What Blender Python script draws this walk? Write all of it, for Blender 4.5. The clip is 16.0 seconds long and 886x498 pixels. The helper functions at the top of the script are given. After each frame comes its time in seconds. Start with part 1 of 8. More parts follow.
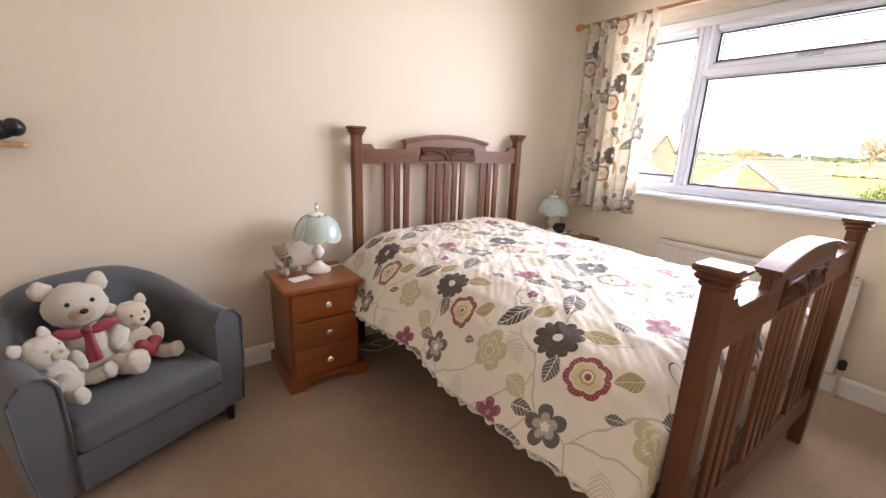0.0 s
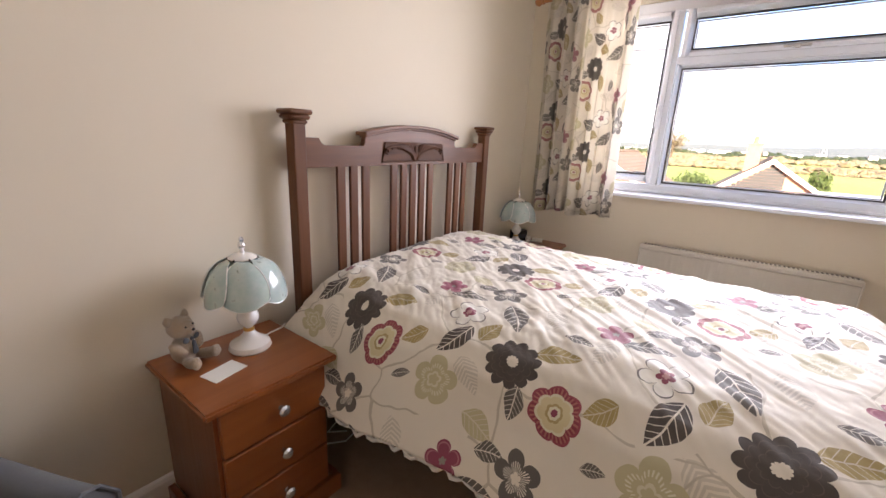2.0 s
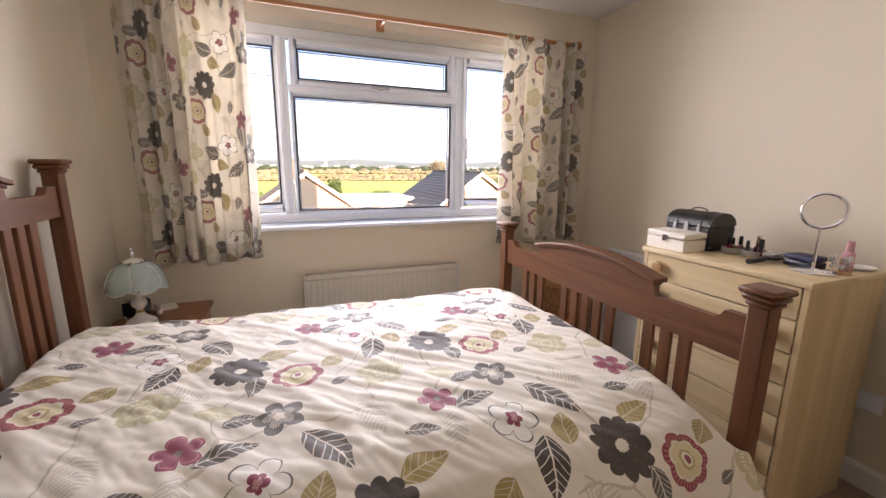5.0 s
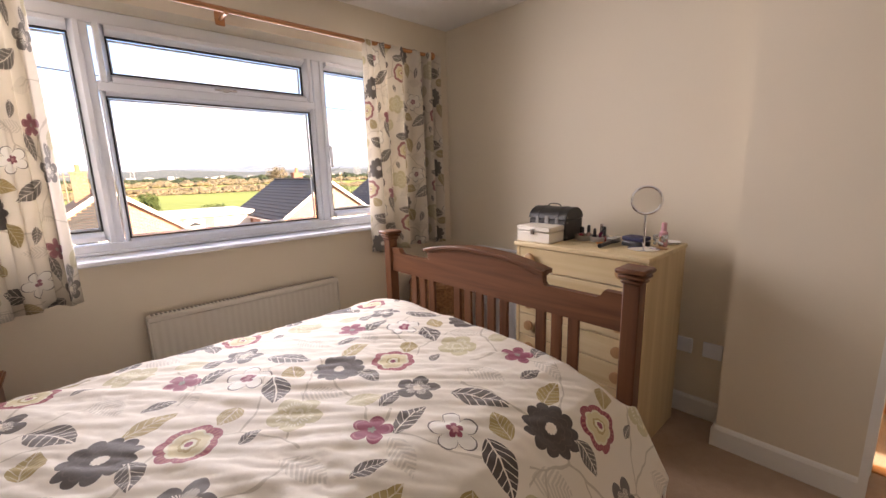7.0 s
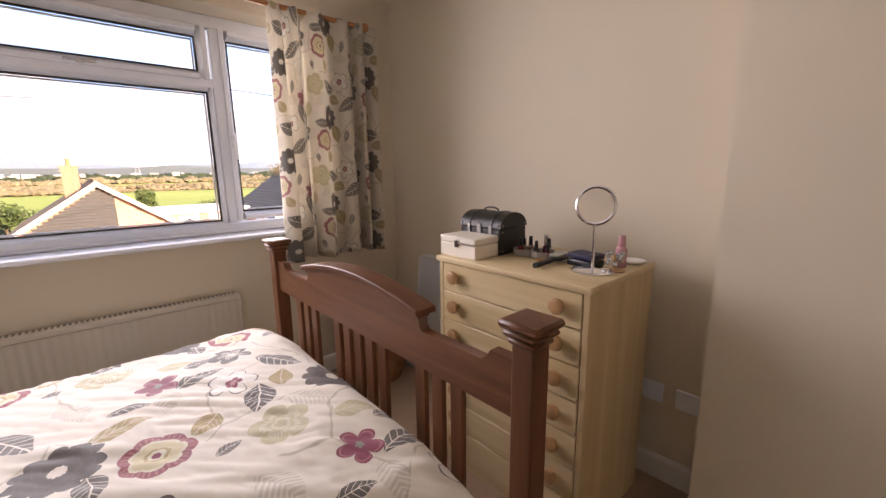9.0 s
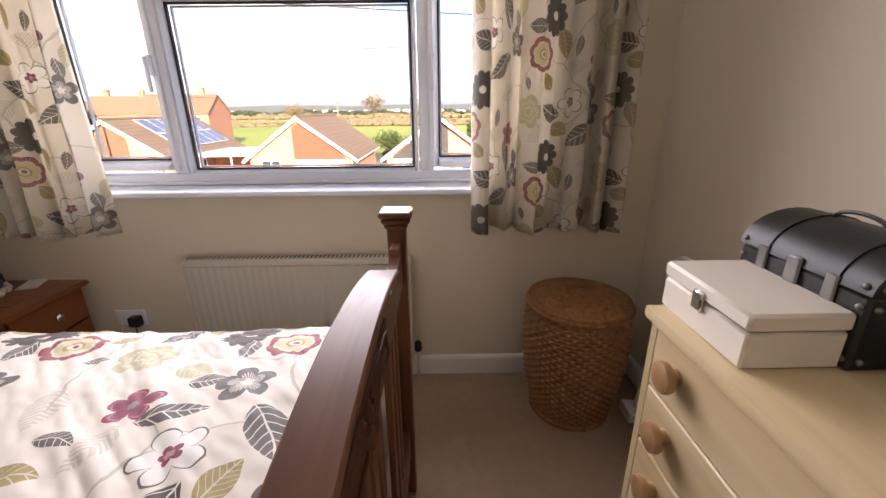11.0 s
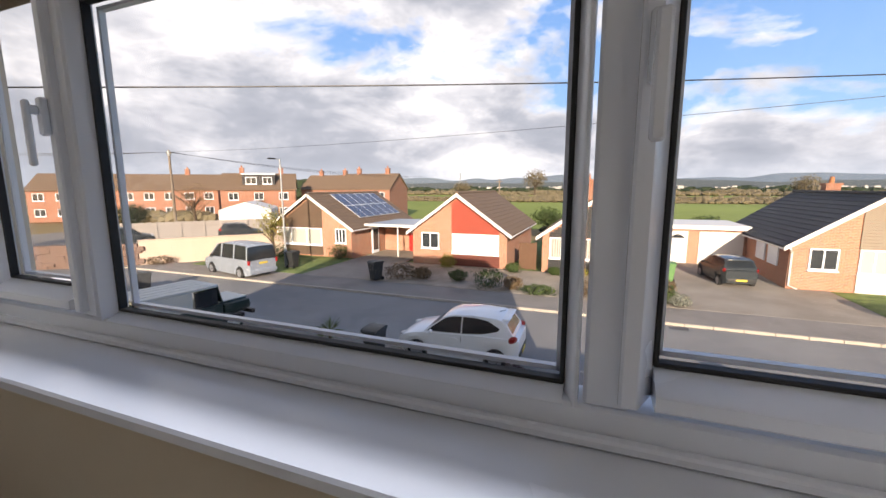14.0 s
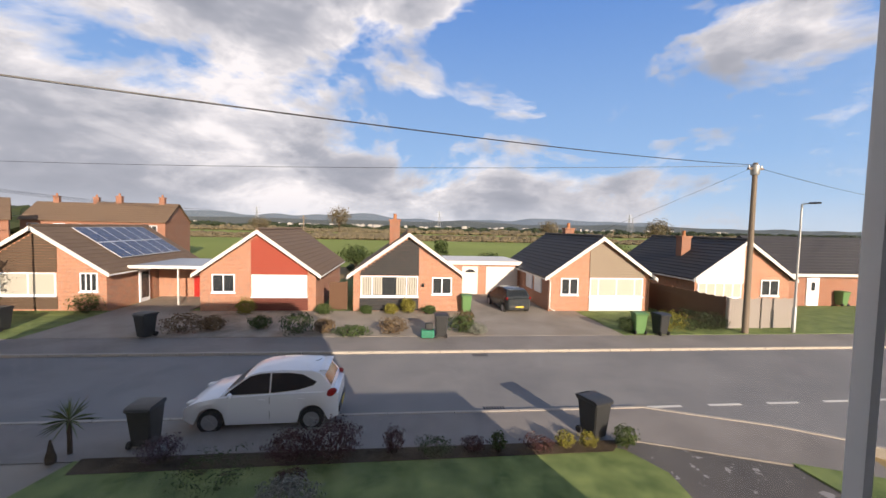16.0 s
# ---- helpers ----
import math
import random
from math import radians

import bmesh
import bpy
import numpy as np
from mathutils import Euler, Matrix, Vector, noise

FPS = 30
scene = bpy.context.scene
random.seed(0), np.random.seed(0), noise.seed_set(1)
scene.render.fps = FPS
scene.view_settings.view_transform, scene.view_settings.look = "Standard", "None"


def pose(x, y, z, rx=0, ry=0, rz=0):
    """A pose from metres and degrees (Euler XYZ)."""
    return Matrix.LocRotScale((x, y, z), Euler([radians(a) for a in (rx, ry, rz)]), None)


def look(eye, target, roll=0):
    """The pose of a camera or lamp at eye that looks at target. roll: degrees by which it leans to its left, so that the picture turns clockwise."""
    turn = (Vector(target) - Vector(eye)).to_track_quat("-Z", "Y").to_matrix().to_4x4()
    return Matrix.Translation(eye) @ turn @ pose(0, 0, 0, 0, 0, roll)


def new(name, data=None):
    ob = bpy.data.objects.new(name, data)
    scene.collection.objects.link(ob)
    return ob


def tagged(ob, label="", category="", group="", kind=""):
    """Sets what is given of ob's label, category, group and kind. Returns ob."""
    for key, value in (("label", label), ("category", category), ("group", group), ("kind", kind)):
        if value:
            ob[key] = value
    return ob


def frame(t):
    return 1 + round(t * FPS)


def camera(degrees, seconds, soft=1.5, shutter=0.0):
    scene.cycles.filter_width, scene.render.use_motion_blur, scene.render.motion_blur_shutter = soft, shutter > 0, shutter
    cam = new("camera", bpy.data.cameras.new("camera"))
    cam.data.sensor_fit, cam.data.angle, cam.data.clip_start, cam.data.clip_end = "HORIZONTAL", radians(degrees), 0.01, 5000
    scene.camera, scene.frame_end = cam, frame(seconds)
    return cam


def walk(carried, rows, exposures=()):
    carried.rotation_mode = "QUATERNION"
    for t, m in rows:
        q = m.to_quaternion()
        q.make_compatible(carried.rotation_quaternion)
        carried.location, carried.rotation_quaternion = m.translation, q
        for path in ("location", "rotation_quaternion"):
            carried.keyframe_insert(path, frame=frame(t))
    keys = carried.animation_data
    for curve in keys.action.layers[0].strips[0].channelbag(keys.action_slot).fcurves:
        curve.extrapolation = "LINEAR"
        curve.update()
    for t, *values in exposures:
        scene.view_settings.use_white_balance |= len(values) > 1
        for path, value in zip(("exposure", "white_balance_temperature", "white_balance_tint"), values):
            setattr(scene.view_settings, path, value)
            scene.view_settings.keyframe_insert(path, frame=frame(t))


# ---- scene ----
cam = camera(95.4, 16.0)
PATH = [
    (0, (0.367, 0.249, 1.309), (1.502, 1.815, 0.799), 2.1),
    (0.5, (0.378, 0.433, 1.308), (1.561, 1.961, 0.792), 2.6),
    (1, (0.392, 0.683, 1.312), (1.655, 2.14, 0.78), 2.8),
    (1.5, (0.465, 0.933, 1.3), (1.841, 2.283, 0.769), 2.7),
    (2, (0.461, 1.165, 1.3), (2.012, 2.314, 0.776), 2.5),
    (2.5, (0.473, 1.364, 1.329), (2.198, 2.235, 0.813), 2.0),
    (3, (0.536, 1.52, 1.354), (2.394, 2.06, 0.847), 1.2),
    (3.5, (0.54, 1.643, 1.369), (2.471, 1.796, 0.873), 1.0),
    (4, (0.549, 1.758, 1.386), (2.479, 1.547, 0.903), 0.9),
    (4.5, (0.653, 1.767, 1.379), (2.541, 1.277, 0.936), 0.7),
    (5, (0.742, 1.748, 1.37), (2.565, 1.029, 0.973), 0.6),
    (7.5, (0.878, 1.878, 1.386), (2.264, 0.484, 1.017), -1.4),
    (8, (0.883, 1.633, 1.373), (2.241, 0.209, 1.019), -1.1),
    (9.2, (0.975, 1.1, 1.35), (2.476, -0.16, 0.951), -0.6),
    (9.8, (1.125, 0.68, 1.335), (2.776, -0.352, 0.878), 0.5),
    (10.2, (1.27, 0.46, 1.325), (3.027, -0.359, 0.834), 1.2),
    (10.35, (1.365, 0.49, 1.322), (3.163, -0.25, 0.829), 1.35),
    (10.5, (1.450, 0.540, 1.32), (3.295, -0.051, 0.824), 1.5),
    (11, (1.561, 0.456, 1.343), (3.452, 0.436, 0.69), -0.6),
    (11.5, (1.79, 0.503, 1.357), (3.653, 0.853, 0.718), -1.1),
    (12, (2.024, 0.484, 1.359), (3.878, 0.99, 0.805), -1.2),
    (12.5, (2.277, 0.48, 1.355), (4.136, 1.043, 0.879), -1.4),
    (13, (2.538, 0.503, 1.37), (4.407, 1.089, 0.965), -1.3),
    (13.5, (2.792, 0.479, 1.381), (4.65, 1.133, 1.037), -0.7),
    (14, (2.982, 0.532, 1.378), (4.826, 1.248, 1.078), -0.2),
    (14.5, (3.127, 0.612, 1.39), (4.969, 1.345, 1.125), 0.4),
    (15, (3.180, 0.718, 1.415), (5.094, 1.266, 1.205), 1.0),
    (15.5, (3.305, 0.834, 1.445), (5.295, 0.971, 1.299), 1.2),
    (16, (3.375, 0.934, 1.429), (5.362, 0.722, 1.32), 1.3),
]
EXPO = [(0.0, 2.84, 6950, 22), (1.0, 2.6, 6950, 22), (2.0, 2.42, 6950, 22), (3.5, 2.29, 7050, 23), (4.5, 2.22, 7100, 23), (7.5, 1.85, 7700, 27), (8.0, 1.8, 7700, 28), (10.5, 1.8, 7300, 25), (11.5, 1.88, 7250, 24), (12.5, 1.92, 7400, 24), (13.1, 1.6, 7300, 22), (13.6, 0.88, 7050, 20), (14.2, 0.34, 6850, 15), (14.8, 0.13, 6850, 15), (16.0, 0.10, 6850, 17)]
walk(cam, [(t, look(eye, target, roll)) for t, eye, target, roll in PATH], EXPO)

# ---- daylight ----
SUN = Vector((-0.92, -0.31, 0.29)).normalized()          # towards the sun
world = bpy.data.worlds.new("world")
scene.world = world
world.use_nodes = True
wn = world.node_tree.nodes
sky = wn.new("ShaderNodeTexSky")
sky.sky_type, sky.sun_disc = "NISHITA", False
sky.sun_elevation = math.asin(SUN.z)
sky.sun_rotation = math.atan2(SUN.x, SUN.y)
wn["Background"].inputs["Strength"].default_value = 0.105
world.node_tree.links.new(sky.outputs[0], wn["Background"].inputs["Color"])
sun = new("sun", bpy.data.lights.new("sun", "SUN"))
sun.data.energy, sun.data.angle, sun.data.color = 6.2, radians(0.5), (1.0, 0.88, 0.70)
sun.matrix_world = look(SUN * 60, (0, 0, 0))

win = new("window_daylight", bpy.data.lights.new("window_daylight", "AREA"))
win.data.shape, win.data.size, win.data.size_y, win.data.energy, win.data.color = "RECTANGLE", 2.16, 1.12, 13.5, (0.82, 0.885, 1.0)
win.data.spread = radians(140)
win.matrix_world = look((3.44, 1.11, 1.62), (0.0, 1.11, 1.36))


# ---- mesh helpers ----
def box(bm, x0, x1, y0, y1, z0, z1, bevel=0.0, m=None, seg=1):
    r = bmesh.ops.create_cube(bm, size=1.0, matrix=Matrix.Translation(((x0 + x1) / 2, (y0 + y1) / 2, (z0 + z1) / 2))
                              @ Matrix.Diagonal((abs(x1 - x0), abs(y1 - y0), abs(z1 - z0), 1)))
    vs = r["verts"]
    if bevel:
        es = list({e for v in vs for e in v.link_edges})
        q = bmesh.ops.bevel(bm, geom=es, offset=bevel, segments=seg, affect="EDGES", profile=0.6)
        vs = list({v for f in q["faces"] for v in f.verts} | {v for v in vs if v.is_valid})
    if m is not None:
        bmesh.ops.transform(bm, matrix=m, verts=[v for v in vs if v.is_valid])
    return bm


def bx(*a, **k):
    return box(bmesh.new(), *a, **k)


def prism(bm, pts, axis, a, b):
    """An outline of two-dimensional points, pushed from a to b along an axis."""
    put = {"x": lambda p, c: (c, p[0], p[1]), "y": lambda p, c: (p[0], c, p[1]), "z": lambda p, c: (p[0], p[1], c)}[axis]
    lo = [bm.verts.new(put(p, a)) for p in pts]
    hi = [bm.verts.new(put(p, b)) for p in pts]
    fs = [bm.faces.new(lo), bm.faces.new(hi)]
    for i in range(len(pts)):
        j = (i + 1) % len(pts)
        fs.append(bm.faces.new((lo[i], lo[j], hi[j], hi[i])))
    bmesh.ops.recalc_face_normals(bm, faces=fs)
    return bm


def lathe(bm, profile, c=(0, 0, 0), n=20, squash=1.0, wave=None):
    """A turned shape about z: profile of (radius, height)."""
    rings = []
    for k, (r, z) in enumerate(profile):
        ring = []
        for i in range(n):
            a = 2 * math.pi * i / n
            rr = r * (wave(a, k) if wave else 1)
            ring.append(bm.verts.new((c[0] + rr * math.cos(a), c[1] + rr * math.sin(a) * squash, c[2] + z)))
        rings.append(ring)
    fs = []
    for p, q in zip(rings, rings[1:]):
        for i in range(n):
            fs.append(bm.faces.new((p[i], p[(i + 1) % n], q[(i + 1) % n], q[i])))
    fs += [bm.faces.new(rings[0][::-1]), bm.faces.new(rings[-1])]
    bmesh.ops.recalc_face_normals(bm, faces=fs)
    return bm


def tube(bm, pts, r, n=8, closed=False, taper=1.0):
    pts = [Vector(p) for p in pts]
    rings = []
    m = len(pts)
    for i, p in enumerate(pts):
        d = (pts[(i + 1) % m] - pts[i - 1]) if closed else (pts[min(i + 1, m - 1)] - pts[max(i - 1, 0)])
        d.normalize()
        u = d.cross(Vector((0, 0, 1)) if abs(d.z) < 0.9 else Vector((1, 0, 0))).normalized()
        w = d.cross(u)
        rr = r * (1 + (taper - 1) * i / max(m - 1, 1))
        rings.append([bm.verts.new(p + rr * (math.cos(2 * math.pi * k / n) * u + math.sin(2 * math.pi * k / n) * w)) for k in range(n)])
    for i in range(m if closed else m - 1):
        a, b = rings[i], rings[(i + 1) % m]
        off = 0
        if closed and i == m - 1:
            off = min(range(n), key=lambda o: (a[0].co - b[o].co).length)
        for k in range(n):
            bm.faces.new((a[k], a[(k + 1) % n], b[(k + 1 + off) % n], b[(k + off) % n]))
    if not closed:
        bm.faces.new(rings[0][::-1]), bm.faces.new(rings[-1])
    return bm


def ball(bm, c, r, u=14, v=10, m=None):
    r = (r, r, r) if isinstance(r, (int, float)) else r
    q = bmesh.ops.create_uvsphere(bm, u_segments=u, v_segments=v, radius=1.0,
                                  matrix=Matrix.Translation(c) @ (m or Matrix()) @ Matrix.Diagonal((*r, 1)))
    return q["verts"]


def arc(cx, cy, r, a0, a1, n):
    return [(cx + r * math.cos(radians(a0 + (a1 - a0) * i / n)), cy + r * math.sin(radians(a0 + (a1 - a0) * i / n))) for i in range(n + 1)]


def to_mesh(name, bm, material, smooth=0):
    me = bpy.data.meshes.new(name)
    bmesh.ops.recalc_face_normals(bm, faces=bm.faces[:])
    bm.to_mesh(me)
    bm.free()
    if material is not None:
        me.materials.append(material)
    if smooth:
        me.polygons.foreach_set("use_smooth", [True] * len(me.polygons))
        if smooth < 180:
            me.set_sharp_from_angle(angle=radians(smooth))
    return me


def part(name, bm, material, parent, label="", smooth=40):
    ob = new(name, bm if isinstance(bm, bpy.types.Mesh) else to_mesh(name, bm, material, smooth))
    ob.parent = parent
    return tagged(ob, label)


def thing(name, label, category, m=None, group=""):
    ob = new(name)
    ob.empty_display_size = 0.1
    ob.matrix_basis = m if m is not None else Matrix()
    return tagged(ob, label, category, group)


def solid(name, bm, material, label, category, m=None, group="", smooth=40):
    ob = new(name, to_mesh(name, bm, material, smooth))
    if m is not None:
        ob.matrix_basis = m
    return tagged(ob, label, category, group)


def setting(name, bm, material, label="", smooth=0):
    return tagged(new(name, to_mesh(name, bm, material, smooth)), label, "", "", "structure")


# ---- materials ----
def bare(name):
    m = bpy.data.materials.new(name)
    m.use_nodes = True
    nt = m.node_tree
    return m, nt, nt.nodes["Principled BSDF"]


def sock(nt, to, v):
    if isinstance(v, bpy.types.NodeSocket):
        nt.links.new(v, to)
    else:
        to.default_value = v


def nmath(nt, op, a, b=0.0, c=0.0, clamp=False):
    n = nt.nodes.new("ShaderNodeMath")
    n.operation, n.use_clamp = op, clamp
    for i, v in enumerate((a, b, c)):
        sock(nt, n.inputs[i], v)
    return n.outputs[0]


def nnoise(nt, scale, detail=4.0, rough=0.55, vec=None, distort=0.0):
    n = nt.nodes.new("ShaderNodeTexNoise")
    n.inputs["Scale"].default_value, n.inputs["Detail"].default_value = scale, detail
    n.inputs["Roughness"].default_value, n.inputs["Distortion"].default_value = rough, distort
    if vec is not None:
        nt.links.new(vec, n.inputs["Vector"])
    return n.outputs["Fac"]


def nramp(nt, fac, stops):
    n = nt.nodes.new("ShaderNodeValToRGB")
    el = n.color_ramp.elements
    while len(el) < len(stops):
        el.new(0.5)
    for e, (p, c) in zip(el, stops):
        e.position, e.color = p, (*c, 1) if len(c) == 3 else c
    nt.links.new(fac, n.inputs["Fac"])
    return n.outputs["Color"]


def nmix(nt, fac, a, b, blend="MIX"):
    n = nt.nodes.new("ShaderNodeMix")
    n.data_type, n.blend_type = "RGBA", blend
    sock(nt, n.inputs[0], fac)
    sock(nt, n.inputs[6], a if isinstance(a, bpy.types.NodeSocket) else (*a, 1))
    sock(nt, n.inputs[7], b if isinstance(b, bpy.types.NodeSocket) else (*b, 1))
    return n.outputs[2]


def ncoord(nt, which="Object", scale=(1, 1, 1), rot=(0, 0, 0)):
    t = nt.nodes.new("ShaderNodeTexCoord")
    m = nt.nodes.new("ShaderNodeMapping")
    m.inputs["Scale"].default_value, m.inputs["Rotation"].default_value = scale, rot
    nt.links.new(t.outputs[which], m.inputs["Vector"])
    return m.outputs[0]


def nbump(nt, bsdf, height, strength=0.3, dist=0.01):
    n = nt.nodes.new("ShaderNodeBump")
    n.inputs["Strength"].default_value, n.inputs["Distance"].default_value = strength, dist
    nt.links.new(height, n.inputs["Height"])
    nt.links.new(n.outputs[0], bsdf.inputs["Normal"])


def plain(name, col, rough=0.5, metal=0.0, vary=0.12, scale=6.0, fine=60.0, bump=0.05, dist=0.002, spec=0.5, each=0.0):
    """Paint, plastic, cloth or metal with a stain-sized and a grain-sized variation."""
    m, nt, b = bare(name)
    v = ncoord(nt)
    big, small = nnoise(nt, scale, 3, 0.5, v), nnoise(nt, fine, 4, 0.6, v)
    lo, hi = [tuple(min(1.0, c * k) for c in col) for k in (1 - vary, 1 + vary)]
    c = nmix(nt, nmath(nt, "MULTIPLY_ADD", small, 0.4, nmath(nt, "MULTIPLY", big, 0.6)), lo, hi)
    if each:
        info = nt.nodes.new("ShaderNodeObjectInfo")
        f = nmath(nt, "MULTIPLY_ADD", info.outputs["Random"], 2 * each, 1 - each)
        hs = nt.nodes.new("ShaderNodeHueSaturation")
        nt.links.new(f, hs.inputs["Value"])
        nt.links.new(c, hs.inputs["Color"])
        c = hs.outputs[0]
    nt.links.new(c, b.inputs["Base Color"])
    r = nmath(nt, "MULTIPLY_ADD", big, 0.18, max(0.02, rough - 0.09))
    nt.links.new(r, b.inputs["Roughness"])
    b.inputs["Metallic"].default_value = metal
    b.inputs["Specular IOR Level"].default_value = spec
    if bump:
        nbump(nt, b, small, bump, dist)
    return m


def timber(name, dark, light, along="z", scale=14.0, rough=0.35, coat=0.0, stretch=0.06, bump=0.12, contrast=(0.3, 0.72), spec=0.5):
    """Wood with long grain along one axis."""
    m, nt, b = bare(name)
    s = {"x": (stretch, 1, 1), "y": (1, stretch, 1), "z": (1, 1, stretch)}[along]
    v = ncoord(nt, "Object", s)
    g = nnoise(nt, scale, 5, 0.6, v, 1.2)
    fine = nnoise(nt, scale * 9, 3, 0.6, v)
    blot = nnoise(nt, 2.2, 2, 0.5, ncoord(nt))
    c = nramp(nt, g, [(contrast[0], dark), (contrast[1], light)])
    c = nmix(nt, nmath(nt, "MULTIPLY", fine, 0.22), c, dark)
    c = nmix(nt, nmath(nt, "MULTIPLY", blot, 0.25), c, tuple(x * 0.75 for x in light))
    nt.links.new(c, b.inputs["Base Color"])
    nt.links.new(nmath(nt, "MULTIPLY_ADD", fine, 0.2, rough - 0.1), b.inputs["Roughness"])
    b.inputs["Coat Weight"].default_value = coat
    b.inputs["Coat Roughness"].default_value = 0.25
    b.inputs["Specular IOR Level"].default_value = spec
    nbump(nt, b, fine, bump, 0.001)
    return m


def glassy(name, col=(1, 1, 1), rough=0.0):
    m, nt, b = bare(name)
    b.inputs["Base Color"].default_value = (*col, 1)
    b.inputs["Roughness"].default_value = rough
    b.inputs["Transmission Weight"].default_value = 1.0
    b.inputs["IOR"].default_value = 1.22
    return m


WALL = plain("wall_paint", (0.72, 0.645, 0.52), 0.75, vary=0.025, scale=1.3, fine=140, bump=0.10, dist=0.002, spec=0.25)
CEIL = plain("ceiling_paint", (0.80, 0.79, 0.76), 0.9, vary=0.03, scale=1.5, fine=120, bump=0.2, dist=0.003, spec=0.2)
GLOSS = plain("white_gloss_paint", (0.80, 0.79, 0.75), 0.35, vary=0.03, bump=0.03)
UPVC = plain("white_upvc", (0.83, 0.875, 0.95), 0.24, vary=0.02, bump=0.0)
GASKET = plain("black_rubber_gasket", (0.015, 0.015, 0.016), 0.55)
BEDWOOD = timber("bed_mahogany", (0.082, 0.030, 0.013), (0.195, 0.080, 0.037), "z", 16, 0.42, 0.06, spec=0.25)
BEDRAIL = timber("bed_mahogany_rail", (0.082, 0.030, 0.013), (0.195, 0.080, 0.037), "x", 16, 0.42, 0.06, spec=0.25)
BEDCARVE = timber("carved_mahogany", (0.045, 0.017, 0.008), (0.115, 0.046, 0.022), "x", 30, 0.5, 0.0, spec=0.15)
CHERRY = timber("cherry_cabinet_wood", (0.20, 0.052, 0.013), (0.36, 0.115, 0.032), "x", 9, 0.32, 0.35, contrast=(0.2, 0.8))
CHERRYV = timber("cherry_cabinet_side", (0.18, 0.050, 0.015), (0.32, 0.10, 0.032), "z", 9, 0.34, 0.35, contrast=(0.2, 0.8))
PINE = timber("pale_pine", (0.54, 0.39, 0.19), (0.75, 0.61, 0.385), "x", 7, 0.42, 0.10, 0.05, contrast=(0.28, 0.62), spec=0.35)
PINEV = timber("pale_pine_side", (0.52, 0.37, 0.185), (0.71, 0.56, 0.34), "z", 7, 0.42, 0.15, 0.05, contrast=(0.3, 0.66))
KNOB = timber("turned_pine", (0.36, 0.19, 0.08), (0.55, 0.33, 0.16), "z", 20, 0.4, 0.1)
RODWOOD = timber("orange_pine_rod", (0.36, 0.14, 0.045), (0.55, 0.25, 0.09), "y", 14, 0.35, 0.3)
CHROME = plain("chrome", (0.78, 0.78, 0.80), 0.14, 1.0, vary=0.03, bump=0)
CRYSTAL = plain("cut_crystal_knob", (0.72, 0.74, 0.76), 0.1, 0.75, vary=0.15, scale=90, bump=0)
GLASS = glassy("window_glass")
RADW = plain("radiator_enamel", (0.63, 0.59, 0.51), 0.38, vary=0.02, bump=0.02)


def carpet_material():
    m, nt, b = bare("beige_carpet")
    v = ncoord(nt)
    big, mid, fine = nnoise(nt, 1.6, 4, 0.6, v), nnoise(nt, 22, 3, 0.6, v), nnoise(nt, 420, 3, 0.7, v)
    c = nramp(nt, nmath(nt, "ADD", nmath(nt, "MULTIPLY", big, 0.45), nmath(nt, "ADD", nmath(nt, "MULTIPLY", mid, 0.25), nmath(nt, "MULTIPLY", fine, 0.3))),
              [(0.28, (0.265, 0.175, 0.112)), (0.72, (0.46, 0.325, 0.22))])
    nt.links.new(c, b.inputs["Base Color"])
    b.inputs["Roughness"].default_value = 0.95
    b.inputs["Sheen Weight"].default_value = 0.25
    b.inputs["Specular IOR Level"].default_value = 0.1
    nbump(nt, b, nmath(nt, "MULTIPLY_ADD", fine, 0.7, mid), 0.6, 0.006)
    return m


CARPET = carpet_material()

# ---- the bedroom ----
XW, YH, XL, H = 3.41, 2.62, -0.75, 2.48          # window wall, headboard wall, far side wall, ceiling
YR, YJ = -0.55, -0.34                             # recess wall, wall with the doorway
WY0, WY1, WZ0, WZ1 = -0.02, 2.24, 1.005, 2.20     # window opening
DX0, DX1, DH = 0.02, 0.80, 2.02                   # doorway

bm = bmesh.new()
box(bm, XL, XW, YJ - 0.5, YH, -0.14, 0.0)
setting("floor", bm, CARPET, "beige fitted carpet with a soft worn pile")
bm = bmesh.new()
box(bm, XL - 0.1, XW + 0.3, YR - 0.1, YH + 0.1, H, H + 0.12)
setting("ceiling", bm, CEIL, "white painted ceiling")
bm = bmesh.new()
box(bm, XL - 0.12, XW + 0.3, YH, YH + 0.12, -0.14, H)
setting("wall_north", bm, WALL, "plain cream painted wall behind the bed")
bm = bmesh.new()
box(bm, XW, XW + 0.3, -1.8, WY0, -0.14, H)
box(bm, XW, XW + 0.3, WY1, YH, -0.14, H)
box(bm, XW, XW + 0.3, WY0, WY1, -0.14, WZ0 - 0.03)
box(bm, XW, XW + 0.3, WY0, WY1, WZ1, H)
setting("wall_east", bm, WALL, "cream painted outer wall with a wide window")
bm = bmesh.new()
box(bm, 1.30, XW, YR - 0.12, YR, -0.14, H)
box(bm, DX1, 1.30, YR - 0.12, YJ, -0.14, H)
box(bm, DX0, DX1, YR - 0.12, YJ, DH, H)
box(bm, XL, DX0, YR - 0.12, YJ, -0.14, H)
setting("wall_south", bm, WALL, "cream painted wall with a step and a doorway")
bm = bmesh.new()
box(bm, XL - 0.12, XL, YR - 0.12, YH, -0.14, H)
setting("wall_west", bm, WALL, "plain cream painted wall")


